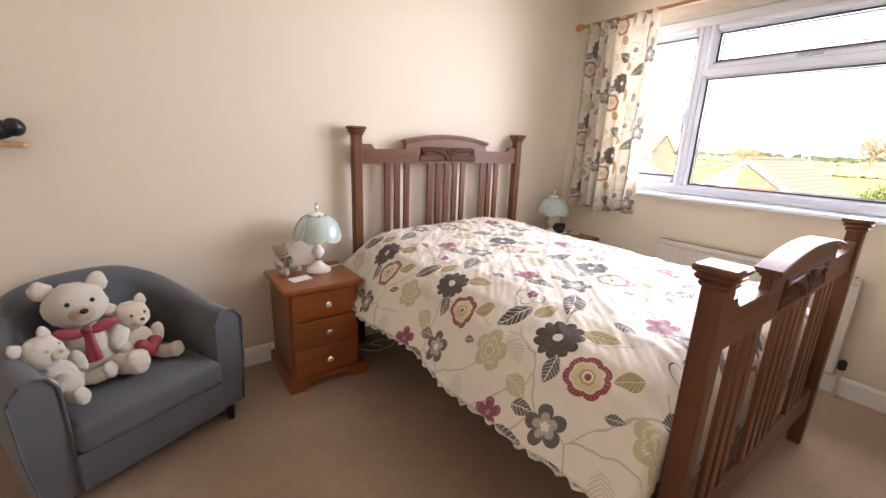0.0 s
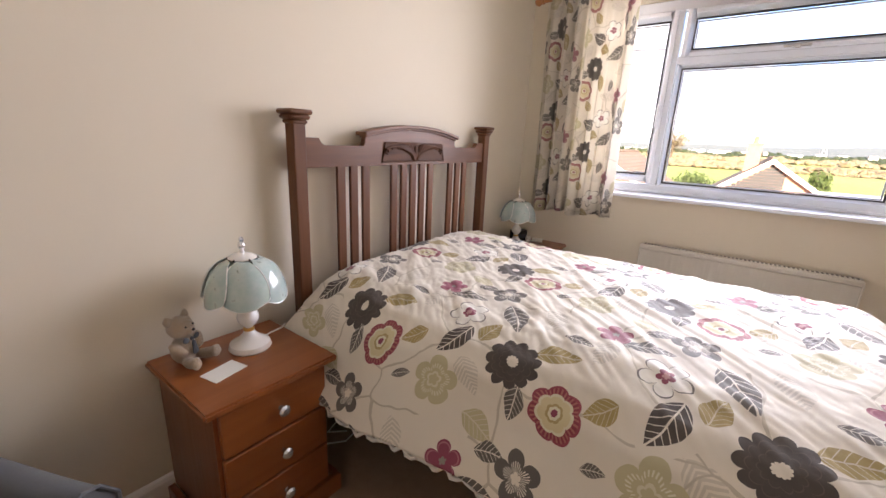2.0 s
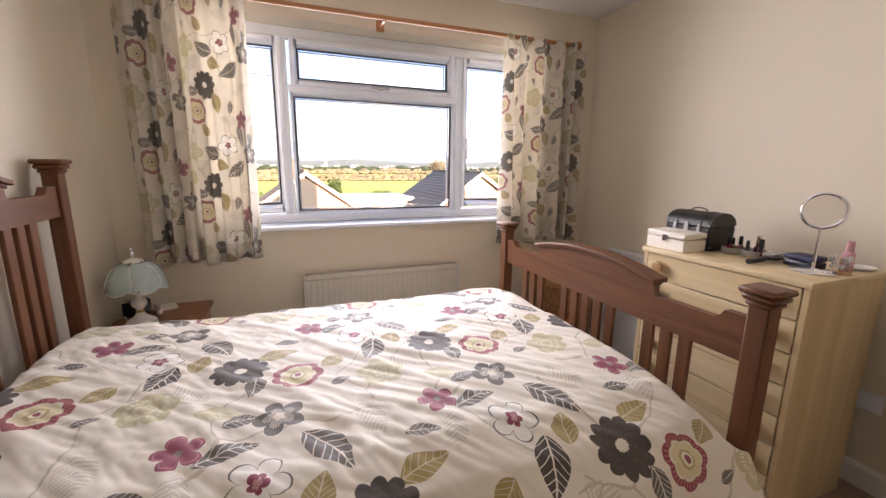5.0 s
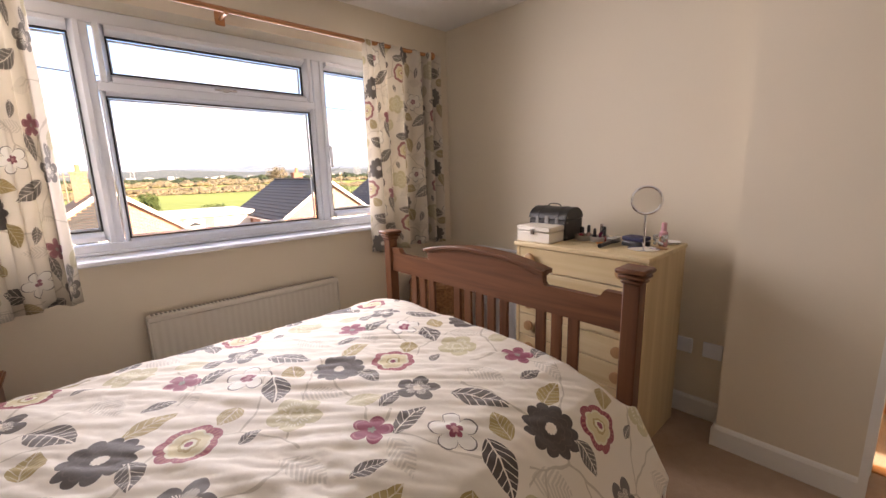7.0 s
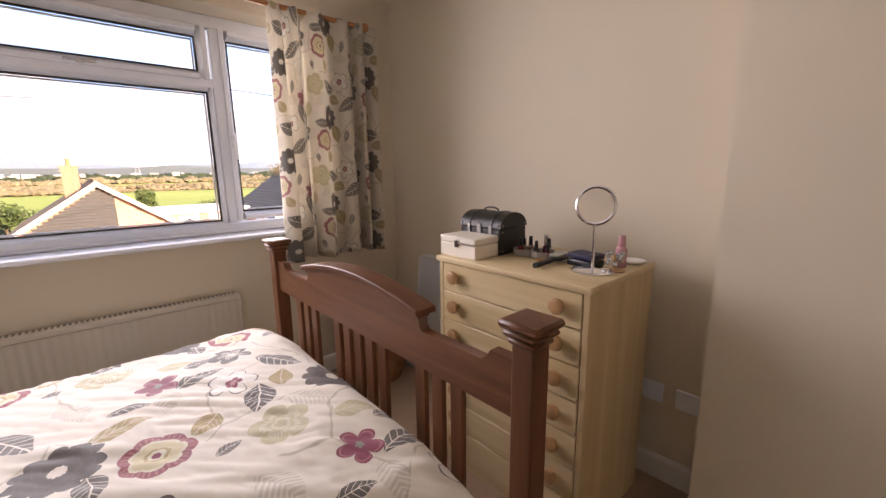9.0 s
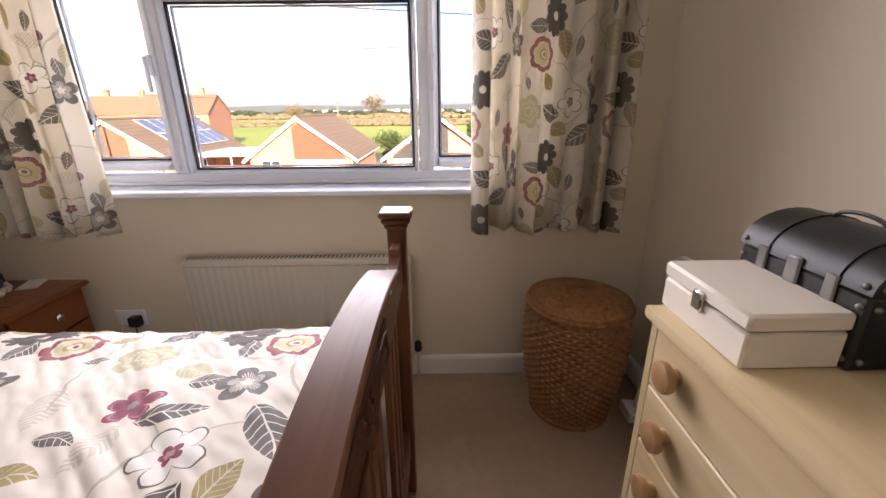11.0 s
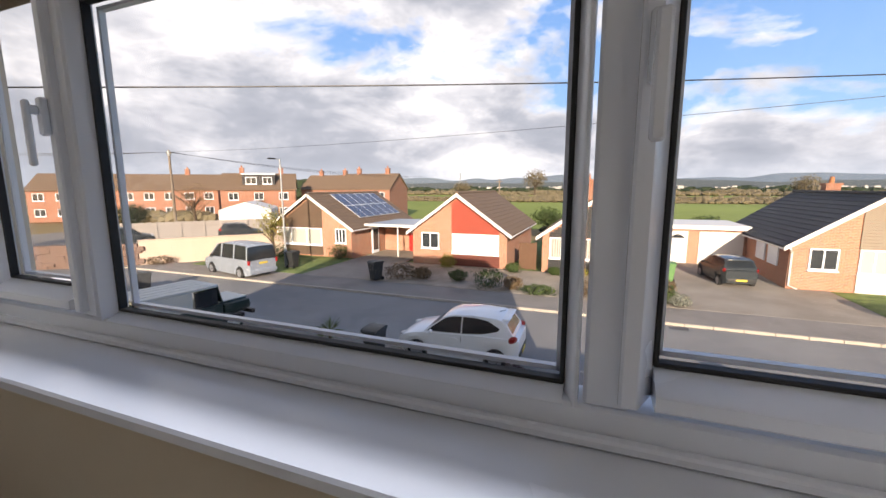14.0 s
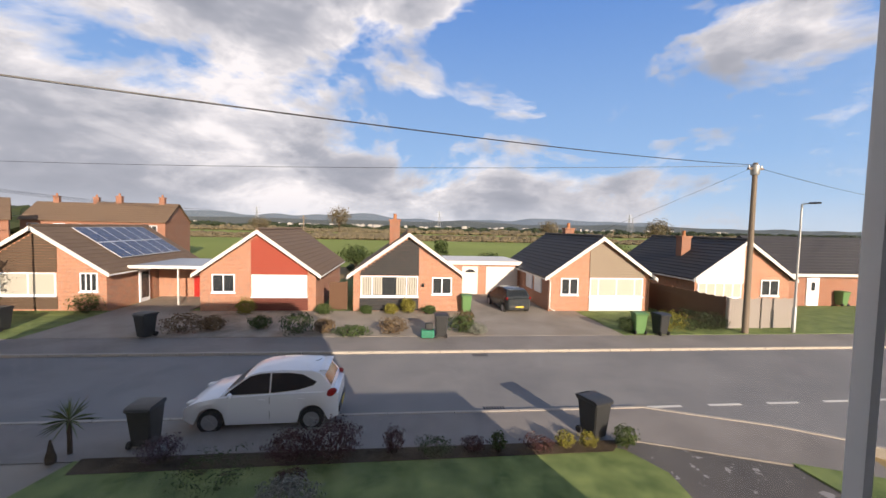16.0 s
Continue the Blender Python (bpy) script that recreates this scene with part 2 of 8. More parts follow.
def skirt(name, pts):
    """A moulded skirting board along a line of floor points; the room lies to the left of it."""
    for (xa, ya), (xb, yb) in zip(pts, pts[1:]):
        d = Vector((xb - xa, yb - ya, 0))
        L, ang = d.length, math.atan2(d.y, d.x)
        prof = [(0, 0), (0.016, 0), (0.016, 0.092), (0.011, 0.104), (0.004, 0.11), (0, 0.11)]
        b = prism(bmesh.new(), prof, "x", 0, L)
        ob = setting(name, b, GLOSS, "white glossed skirting board")
        ob.matrix_basis = Matrix.Translation((xa, ya, 0)) @ Matrix.Rotation(ang, 4, "Z")


skirt("baseboard", [(XW, YR), (XW, YH)])
skirt("baseboard", [(XW, YH), (XL, YH)])
skirt("baseboard", [(XL, YH), (XL, YJ)])
skirt("baseboard", [(XL, YJ), (DX0, YJ)])
skirt("baseboard", [(DX1, YJ), (1.30, YJ)])
skirt("baseboard", [(1.30, YJ + 0.016), (1.30, YR)])
skirt("baseboard", [(1.30, YR), (XW, YR)])

# doorway lining and architrave
bm = bmesh.new()
for x0, x1 in ((DX0, DX0 + 0.028), (DX1 - 0.028, DX1)):
    box(bm, x0, x1, YR - 0.125, YJ + 0.004, 0, DH - 0.028)
box(bm, DX0, DX1, YR - 0.125, YJ + 0.004, DH - 0.028, DH)
# stop beads inside the lining
for x0, x1 in ((DX0 + 0.028, DX0 + 0.042), (DX1 - 0.042, DX1 - 0.028)):
    box(bm, x0, x1, YR - 0.06, YR - 0.02, 0, DH - 0.028, 0.003)
setting("trim", bm, GLOSS, "white glossed door lining and architrave")
bm = bmesh.new()
box(bm, DX0 + 0.03, DX1 - 0.03, YR - 0.125, YR - 0.06, 0, 0.012, 0.004)
setting("threshold", bm, RODWOOD, "worn pine threshold strip in the doorway")

# ---- landing beyond the doorway ----
LX0, LX1, LY = -3.2, 1.75, -1.72
bm = bmesh.new()
box(bm, LX0, LX1, LY, YJ - 0.5, -0.14, 0)
box(bm, LX0, XL - 0.12, YJ - 0.5, YR - 0.12, -0.14, 0)
box(bm, XL - 0.12, LX1, YJ - 0.499, YR - 0.12, -0.14, -0.002)
setting("landing_floor", bm, CARPET, "beige carpet on the landing")
bm = bmesh.new()
box(bm, LX0 - 0.1, XW, LY - 0.1, YR - 0.12, H + 0.002, H + 0.12)
setting("landing_ceiling", bm, CEIL, "white landing ceiling")
bm = bmesh.new()
box(bm, LX0, XW, LY - 0.1, LY, -0.14, 0.85)
box(bm, LX0, XW, LY - 0.1, LY, 2.2, H)
box(bm, LX0, -2.7, LY - 0.1, LY, 0.85, 2.2)
box(bm, -0.7, XW, LY - 0.1, LY, 0.85, 2.2)
box(bm, LX1, LX1 + 0.1, LY, YR - 0.12, -0.14, H)
box(bm, LX0, XL - 0.12, YR - 0.12, YR - 0.02, -0.14, H)
setting("landing_wall", bm, WALL, "cream landing walls in warm sunlight")
bm = bmesh.new()
box(bm, LX0 - 0.25, LX0, LY - 0.1, YR, -0.14, 0.75)
box(bm, LX0 - 0.25, LX0, LY - 0.1, YR, 2.15, H)
box(bm, LX0 - 0.25, LX0, LY - 0.1, LY + 0.15, 0.75, 2.15)
box(bm, LX0 - 0.25, LX0, YR - 0.25, YR, 0.75, 2.15)
setting("landing_wall_west", bm, WALL, "cream landing wall with a window opening")

ban = thing("banister", "orange pine landing banister with turned newel and square spindles", "banister", pose(0, -1.25, 0))
part("handrail", bx(0.1, 1.74, -0.03, 0.03, 0.88, 0.93, 0.012), RODWOOD, ban)
part("base_rail", bx(0.1, 1.74, -0.03, 0.03, 0.02, 0.06, 0.006), RODWOOD, ban)
part("newel", bx(0.06, 0.14, -0.04, 0.04, 0.0, 1.05, 0.008), RODWOOD, ban)
for i in range(13):
    x = 0.24 + i * 0.115
    part("spindle", bx(x - 0.016, x + 0.016, -0.016, 0.016, 0.06, 0.88, 0.004), RODWOOD, ban)


# ---- the window ----
def window():
    w = tagged(new("window_1"), "white plastic triple window with a top light, two side casements", "", "", "structure")
    XF0, XF1 = 3.572, 3.642
    y0, y1, z0, z1 = WY0, WY1, WZ0, WZ1
    mulls = (0.51, 1.712)
    bm = bmesh.new()
    box(bm, XF0, XF1, y0, y0 + 0.06, z0, z1, 0.006)
    box(bm, XF0, XF1, y1 - 0.06, y1, z0, z1, 0.006)
    box(bm, XF0, XF1, y0 + 0.06, y1 - 0.06, z0, z0 + 0.055, 0.006)
    box(bm, XF0, XF1, y0 + 0.06, y1 - 0.06, z1 - 0.065, z1, 0.006)
    box(bm, XF0 - 0.020, XF0, y0, y1, z0, z0 + 0.017, 0.004)
    for y in mulls:
        box(bm, XF0, XF1, y - 0.032, y + 0.032, z0 + 0.055, z1 - 0.065, 0.006)
    box(bm, XF0, XF1, mulls[0] + 0.032, mulls[1] - 0.032, 1.822, 1.872, 0.006)
    part("window_frame", bm, UPVC, w)

    def light(name, a, b, c, d, proud, wdt):
        """A sash round a pane that spans a..b, c..d."""
        bm = bmesh.new()
        x0, xb, lip = XF0 - proud, XF1 - 0.012, min(0.020, wdt * 0.6)
        # each bar: flat face, then a bead that slopes in to the glass
        for e, sg, axis, p, q in ((a, -1, "z", c - wdt, d + wdt), (b, 1, "z", c - wdt, d + wdt), (c, -1, "y", a, b), (d, 1, "y", a, b)):
            sec = [(x0 + 0.004, e + sg * wdt), (x0, e + sg * (wdt - 0.004)), (x0, e + sg * (lip + 0.003)), (x0 + 0.004, e + sg * lip), (x0 + 0.012, e + sg * (lip - 0.003)), (XF0 + 0.034, e), (xb, e), (xb, e + sg * wdt)]
            prism(bm, sec, axis, p, q)
        s = part(name, bm, UPVC, w)
        bm = bmesh.new()
        g = 0.007
        for p in ((a - 0.001, a + g, c, d), (b - g, b + 0.001, c, d), (a, b, c - 0.001, c + g), (a, b, d - g, d + 0.001)):
            box(bm, XF0 + 0.030, XF0 + 0.052, *p, 0.002)
        part("gasket", bm, GASKET, s, "black rubber glazing gasket")
        bm = bmesh.new()
        for p in ((a + g, a + g + 0.008, c + g, d - g), (b - g - 0.008, b - g, c + g, d - g), (a + g, b - g, c + g, c + g + 0.008), (a + g, b - g, d - g - 0.008, d - g)):
            box(bm, XF1 - 0.008, XF1 + 0.006, *p)
        part("outer_bead", bm, UPVC, s, "white outer glazing bead")
        p = part("pane", bx(XF0 + 0.046, XF0 + 0.052, a - 0.004, b + 0.004, c - 0.004, d + 0.004), GLASS, s, "clear window glass")
        p.visible_shadow = False
        return s

    light("main_light", 0.571, 1.652, 1.073, 1.802, 0.0, 0.022)
    t = light("top_light", 0.605, 1.618, 1.908, 2.088, 0.018, 0.046)
    bm = box(bmesh.new(), XF0 - 0.03, XF0 - 0.018, 1.04, 1.16, 1.872, 1.884, 0.003)
    box(bm, XF0 - 0.032, XF0 - 0.018, 1.085, 1.115, 1.866, 1.888, 0.003)
    part("handle", bm, CHROME, t, "small metal window catch")
    for nm, a, b, hy in (("side_light", 0.09, 0.449, 0.475), ("side_light", 1.758, 2.135, 1.733)):
        s = light(nm, a, b, 1.122, 2.088, 0.018, 0.046)
        bm = box(bmesh.new(), XF0 - 0.034, XF0 - 0.018, hy - 0.012, hy + 0.012, 1.50, 1.585, 0.004)
        box(bm, XF0 - 0.058, XF0 - 0.034, hy - 0.008, hy + 0.008, 1.545, 1.565, 0.004)
        box(bm, XF0 - 0.062, XF0 - 0.050, hy - 0.009, hy + 0.009, 1.43, 1.575, 0.004)
        part("handle", bm, UPVC, s, "white lever window handle")
    return w


window()
bm = prism(bmesh.new(), [(3.366, 0.985), (3.372, 0.979), (3.60, 0.977), (3.60, 1.003), (3.374, 1.003), (3.368, 0.999)], "y", WY0 - 0.0, WY1)
setting("window_sill", bm, UPVC, "glossy white window board")

# ---- curtains and rod ----
RX, RZ = 3.285, 2.228
rod = thing("curtain_rod", "orange pine curtain pole with turned ends and brackets", "curtain rod", pose(RX, 1.13, RZ))
part("pole", tube(bmesh.new(), [(0, -1.39, 0), (0, 1.39, 0)], 0.0135, 14), RODWOOD, rod)
for s in (-1, 1):
    b = lathe(bmesh.new(), [(0.012, 0), (0.022, 0.005), (0.022, 0.012), (0.015, 0.018), (0.025, 0.03), (0.029, 0.042), (0.024, 0.056), (0.012, 0.066), (0.002, 0.07)], (0, 0, 0), 16)
    bmesh.ops.transform(b, matrix=Matrix.Translation((0, s * 1.365, 0)) @ Matrix.Rotation(-s * math.pi / 2, 4, "X"), verts=b.verts)
    part("finial", b, RODWOOD, rod)
for y in (-1.25, 0.0, 1.25):
    b = tube(bmesh.new(), [(0.0, y, -0.012), (XW - RX - 0.002, y, -0.012)], 0.010, 10)
    b = tube(b, [(0.018, y - 0.0001 + 0.019 * math.sin(a), 0.019 * math.cos(a)) for a in (0,)] + [(0.03, y, 0.0)], 0.004, 6)
    box(b, XW - RX - 0.012, XW - RX, y - 0.025, y + 0.025, -0.045, 0.025, 0.006)
    part("bracket", b, RODWOOD, rod)


def curtain(y0, y1, seed, folds, label):
    """A gathered curtain on rings: pleats deepen and spread towards the hem."""
    rnd = random.Random(seed)
    nu, nv = 150, 44
    ztop, zbot = RZ + 0.005, 0.835
    phase, amp = rnd.random() * 6, [rnd.uniform(0.6, 1.35) for _ in range(folds + 2)]
    bm = bmesh.new()
    uvl = bm.loops.layers.uv.new("UVMap")
    span = abs(y1 - y0)
    grid, arcl = [], []
    for j in range(nv + 1):
        f = j / nv
        row, acc, last = [], [], None
        s = 0.0
        for i in range(nu + 1):
            g = i / nu
            k = g * folds
            a = amp[int(k)] * (1 - k % 1) + amp[int(k) + 1] * (k % 1)
            w = math.sin(2 * math.pi * (k + 0.22 * math.sin(g * 9 + seed)) + phase + 0.5 * f * math.sin(g * 5 + seed))
            depth = a * (0.020 + 0.030 * f ** 0.8) * w
            y = y0 + (y1 - y0) * g + 0.012 * f * math.sin(k * 6.28 * 2 + 1 + seed) + (g - 0.5) * 0.02 * f
            x = RX - 0.012 + depth + 0.014 * noise.noise((g * 6, f * 3, seed))
            z = ztop + (zbot - ztop) * f + 0.012 * f * math.sin(g * 13 + seed)
            if f < 0.05:
                z += 0.006 * math.sin(k * 12.56)
            p = Vector((x, y, z))
            if last is not None:
                s += (p - last).length
            last = p
            row.append(bm.verts.new(p))
            acc.append(s)
        grid.append(row), arcl.append(acc)
    for j in range(nv):
        for i in range(nu):
            f = bm.faces.new((grid[j][i], grid[j][i + 1], grid[j + 1][i + 1], grid[j + 1][i]))
            for lp, (jj, ii) in zip(f.loops, ((j, i), (j, i + 1), (j + 1, i + 1), (j + 1, i))):
                lp[uvl].uv = (1.16 * arcl[nv // 2][ii] + seed * 0.37, -(jj / nv) * 1.61 + seed * 0.21)
    me = to_mesh("curtain", bm, CURTAIN, 180)
    c = tagged(new("curtain", me), label, "curtain", "pair of curtains")
    so = c.modifiers.new("cloth", "SOLIDIFY")
    so.thickness = 0.003
    return c


# ---- radiator ----
rad = thing("radiator", "cream enamelled panel radiator under the window", "radiator", pose(3.34, 1.13, 0.0))
bm = bmesh.new()
prof = []
L = 0.53
npan = 30
for i in range(npan):
    y = -L + 2 * L * i / npan
    w = 2 * L / npan
    prof += [(0.0, y), (0.0, y + w * 0.35), (-0.0016, y + w * 0.5), (-0.0016, y + w * 0.85)]
prof = [(p[0], p[1]) for p in prof] + [(0.0, L), (0.02, L), (0.02, -L)]
prism(bm, prof, "z", 0.14, 0.66)
part("panel", bm, RADW, rad, "pressed steel panel with upright flutes")
part("top_rail", bx(-0.012, 0.05, -L - 0.006, L + 0.006, 0.655, 0.69, 0.008), RADW, rad)
part("back_panel", bx(0.024, 0.06, -L, L, 0.14, 0.65, 0.006), RADW, rad)
# no slots are cut; their shade is laid on as darker enamel strips
bm = bmesh.new()
for i in range(52):
    y = -L + 0.02 + i * (2 * L - 0.04) / 51
    box(bm, 0.008, 0.042, y - 0.005, y + 0.005, 0.688, 0.6915)
part("grille_slot_shade", bm, plain("shadowed_grille_enamel", (0.20, 0.18, 0.15), 0.6, bump=0), rad, "dark strips for the shade in the top grille's slots")
for y in (-L - 0.004, L + 0.004):
    part("side_cover", bx(-0.010, 0.05, y - 0.004, y + 0.004, 0.13, 0.67, 0.003), RADW, rad)
for y in (-L - 0.03, L + 0.03):
    b = tube(bmesh.new(), [(0.02, y, 0.0), (0.02, y, 0.17)], 0.008, 10)
    tube(b, [(0.02, y, 0.16), (0.02, y * 0.97, 0.16)], 0.010, 10)
    v = part("valve", b, RADW, rad, "white painted pipe and valve")
    part("valve_cap", lathe(bmesh.new(), [(0.016, 0.17), (0.019, 0.175), (0.018, 0.215), (0.010, 0.225)], (0.02, y, 0), 14), GASKET, v, "dark valve cap")


# ---- bed ----
BX, BYF, BYH = 2.042, 0.58, 2.55
bed = thing("bed", "mahogany slatted double bed with carved arched head and foot", "bed", pose(BX, 0, 0))


def bed_end(y, top, rail0, rail1, low, sgn, name):
    """Posts with stepped caps, a rail with an arched carved crest, and slats in groups of three, five, three."""
    for s in (-1, 1):
        x = s * 0.667
        p = part(name + "_post", bx(x - 0.027, x + 0.027, y - 0.027, y + 0.027, 0, top - 0.035, 0.004), BEDWOOD, bed)
        b = bmesh.new()
        box(b, x - 0.034, x + 0.034, y - 0.034, y + 0.034, top - 0.052, top - 0.036, 0.006)
        box(b, x - 0.042, x + 0.042, y - 0.042, y + 0.042, top - 0.036, top - 0.018, 0.007)
        box(b, x - 0.048, x + 0.048, y - 0.048, y + 0.048, top - 0.018, top, 0.006)
        part("cap", b, BEDWOOD, p, "stepped square post cap")
    # rail with brackets at the posts and the raised middle
    up = 0.028
    pts = [(-0.640, rail0), (0.640, rail0), (0.640, rail1 + up), (0.575, rail1 + up), (0.565, rail1 + 0.012), (0.548, rail1)]
    pts += [(0.345, rail1), (0.335, rail1 + 0.012), (0.335, rail1 + 0.03)]
    pts += [(0.335 * math.cos(a), rail1 + 0.03 + 0.045 * math.sin(a)) for a in [math.pi * i / 16 for i in range(1, 16)]]
    pts += [(-0.335, rail1 + 0.03), (-0.335, rail1 + 0.012), (-0.345, rail1)]
    pts += [(-0.548, rail1), (-0.565, rail1 + 0.012), (-0.575, rail1 + up), (-0.640, rail1 + up)]
    part(name + "_rail", prism(bmesh.new(), pts, "y", y - 0.014, y + 0.014), BEDRAIL, bed, "arched top rail")
    # crest: two stepped mouldings along the arch
    for half, lift, hgt, dep in ((0.338, 0.034, 0.012, 0.022), (0.348, 0.044, 0.016, 0.034)):
        ar = [-1 + 2 * i / 20 for i in range(21)]
        top_line = [(half * q, rail1 + lift + hgt + 0.042 * (1 - q * q)) for q in ar]
        low_line = [(half * q, rail1 + lift + 0.042 * (1 - q * q)) for q in ar]
        b = prism(bmesh.new(), top_line + low_line[::-1], "y", y - dep, y + dep)
        bmesh.ops.bevel(b, geom=[e for e in b.edges if abs(e.verts[0].co.y - e.verts[1].co.y) < 1e-6], offset=0.003, segments=1, affect="EDGES")
        part("crest", b, BEDRAIL, bed, "moulded arched crest", smooth=25)
    # carved panel on the outer face
    yy = y + sgn * 0.016
    cz = (rail0 + rail1) / 2 + 0.020
    b = bmesh.new()
    fr = [(-0.235, cz - 0.046), (0.235, cz - 0.046), (0.215, cz + 0.040), (-0.215, cz + 0.040)]
    tube(b, [(p[0], yy, p[1]) for p in fr], 0.0045, 6, True)
    ball(b, (0, yy, cz - 0.004), (0.016, 0.010, 0.034))
    for s in (-1, 1):
        tube(b, [(s * (0.006 + 0.030 * t), yy, cz - 0.040 + 0.072 * t ** 0.7) for t in [j / 8 for j in range(9)]], 0.009, 6, taper=0.7)
        for k in range(4):
            dx, rise = 0.075 + 0.042 * k, 0.070 - 0.010 * k
            pts = [(s * (0.012 + dx * t), yy, cz - 0.040 + 0.008 * k + rise * math.sin(t * 2.35)) for t in [j / 10 for j in range(11)]]
            tube(b, pts, 0.0135, 7, taper=0.35)
            ball(b, (pts[5][0], yy, pts[5][2]), (0.020, 0.008, 0.010), 10, 6, m=Matrix.Rotation(-s * 0.6, 4, "Y"))
        tube(b, [(s * (0.200 + 0.016 * math.sin(t) * (1 - t / 9)), yy, cz - 0.010 + 0.018 * (1 - math.cos(t)) * (1 - t / 9)) for t in [j * 0.7 for j in range(8)]], 0.006, 6)
    part("carving", b, BEDCARVE, bed, "carved leaf scrollwork")
    part("carved_ground", bx(-0.228, 0.228, min(y + sgn * 0.0155, y + sgn * 0.0105), max(y + sgn * 0.0155, y + sgn * 0.0105), cz - 0.044, cz + 0.036), BEDCARVE, bed)
    for x in (-0.462, -0.392, -0.322, -0.140, -0.070, 0.0, 0.070, 0.140, 0.322, 0.392, 0.462):
        part(name + "_slat", bx(x - 0.0215, x + 0.0215, y - 0.008, y + 0.008, low + 0.1, rail0 + 0.002, 0.003), BEDWOOD, bed)
    part(name + "_lower_rail", bx(-0.640, 0.640, y - 0.014, y + 0.014, low, low + 0.11, 0.004), BEDRAIL, bed)


bed_end(BYH, 1.385, 1.172, 1.258, 0.26, -1, "head")
bed_end(BYF, 1.070, 0.848, 0.950, 0.18, -1, "foot")
for s in (-1, 1):
    part("side_rail", bx(s * 0.667 - 0.014, s * 0.667 + 0.014, BYF + 0.034, BYH - 0.034, 0.27, 0.41, 0.004), BEDWOOD, bed)
part("slat_base", bx(-0.65, 0.65, BYF + 0.04, BYH - 0.04, 0.35, 0.37, 0.003), BEDRAIL, bed)
MATT = plain("white_mattress_ticking", (0.72, 0.70, 0.66), 0.85, vary=0.04)
solid("mattress", bx(BX - 0.645, BX + 0.645, BYF + 0.03, BYH - 0.03, 0.372, 0.62, 0.04, seg=3), MATT, "white sprung mattress on the bed base", "mattress")


def duvet():
    """The duvet lies over mattress and pillows and hangs over both long sides."""
    nu, nv = 240, 260
    y0, y1 = 0.625, 2.50
    # cross-section: x offset from the bed's middle and height, left hem to right hem
    prof = [(-0.842, 0.41), (-0.815, 0.45), (-0.785, 0.50), (-0.745, 0.56), (-0.700, 0.640), (-0.62, 0.700), (-0.50, 0.735), (-0.30, 0.752), (0.0, 0.757),
            (0.30, 0.752), (0.50, 0.735), (0.61, 0.700), (0.690, 0.640), (0.735, 0.56), (0.765, 0.46), (0.78, 0.36), (0.79, 0.28)]
    seglen = [0.0]
    for (a, b), (c, d) in zip(prof, prof[1:]):
        seglen.append(seglen[-1] + math.hypot(c - a, d - b))
    tot = seglen[-1]

    def section(s):
        for i in range(len(prof) - 1):
            if s <= seglen[i + 1] + 1e-9:
                f = (s - seglen[i]) / (seglen[i + 1] - seglen[i])
                return (prof[i][0] + (prof[i + 1][0] - prof[i][0]) * f, prof[i][1] + (prof[i + 1][1] - prof[i][1]) * f)
        return prof[-1]
    bm = bmesh.new()
    uvl = bm.loops.layers.uv.new("UVMap")
    g = []
    for j in range(nv + 1):
        f = j / nv
        y = y0 + (y1 - y0) * f
        row = []
        foot = max(0.0, 1 - f / 0.07)
        headl = max(0.0, (f - 0.72) / 0.28)
        for i in range(nu + 1):
            s = tot * i / nu
            x, z = section(s)
            top = max(0.0, min(1.0, (z - 0.60) / 0.12))
            side = 1 - top
            # long soft wrinkles that fan across the top, finer ones over them
            w = noise.noise((x * 2.2 + y * 1.3, y * 2.0 - x * 0.8, 0.3)) * 0.009
            q = abs(noise.noise((x * 1.2 + y * 1.6, x * -4.2 + y * 5.6, 2.1)))
            w += (0.5 - min(q * 4.2, 1.0)) * 0.0070
            q2 = abs(noise.noise((x * 2.5 + y * 3.0, x * -14 + y * 12, 5.0)))
            w += (0.5 - min(q2 * 3.4, 1.0)) * 0.0042
            q3 = abs(noise.noise((x * 9 + y * 11, x * -30 + y * 26, 8.0)))
            w += (0.5 - min(q3 * 2.4, 1.0)) * 0.0034 * (0.4 + 1.2 * abs(noise.noise((x * 2.1, y * 2.1, 4.4))))
            zz = z + w * (0.35 + 0.65 * top)
            sgn = -1 if x < 0 else 1
            # hanging sides swing in and out
            sw = math.sin(y * 7.0 + (1.3 if x > 0 else 0)) * 0.018 + noise.noise((y * 5, z * 2, x)) * 0.022
            xx = x + sgn * side * sw
            if side > 0.2:
                zz += side * 0.035 * noise.noise((y * 1.7, 3.0 * sgn, 0.5))
            # pillows raise the head end, the foot end drops behind the footboard
            zz += 0.035 * headl * top * (1 - headl * 0.5) * (1 + 0.3 * math.sin(x * 5.2))
            zz -= 0.05 * top * max(0.0, (f - 0.975) / 0.025) ** 2
            lower = 0.0
            if foot > 0:
                lower = 0.13 * foot ** 2.2
                zz -= lower * top
            if side > 0 and x < 0:
                # the near lower corner at the pillow end is drawn up
                zz += 0.10 * side * max(0.0, (f - 0.72) / 0.28) * (0.75 - z)
                zz += side * 0.16 * max(0.0, (f - 0.80) / 0.2) ** 1.5 * max(0.0, 0.62 - z) * 3
            row.append(bm.verts.new((xx, y + 0.006 * noise.noise((x * 8, f * 4, 1.0)), zz)))
        g.append(row)
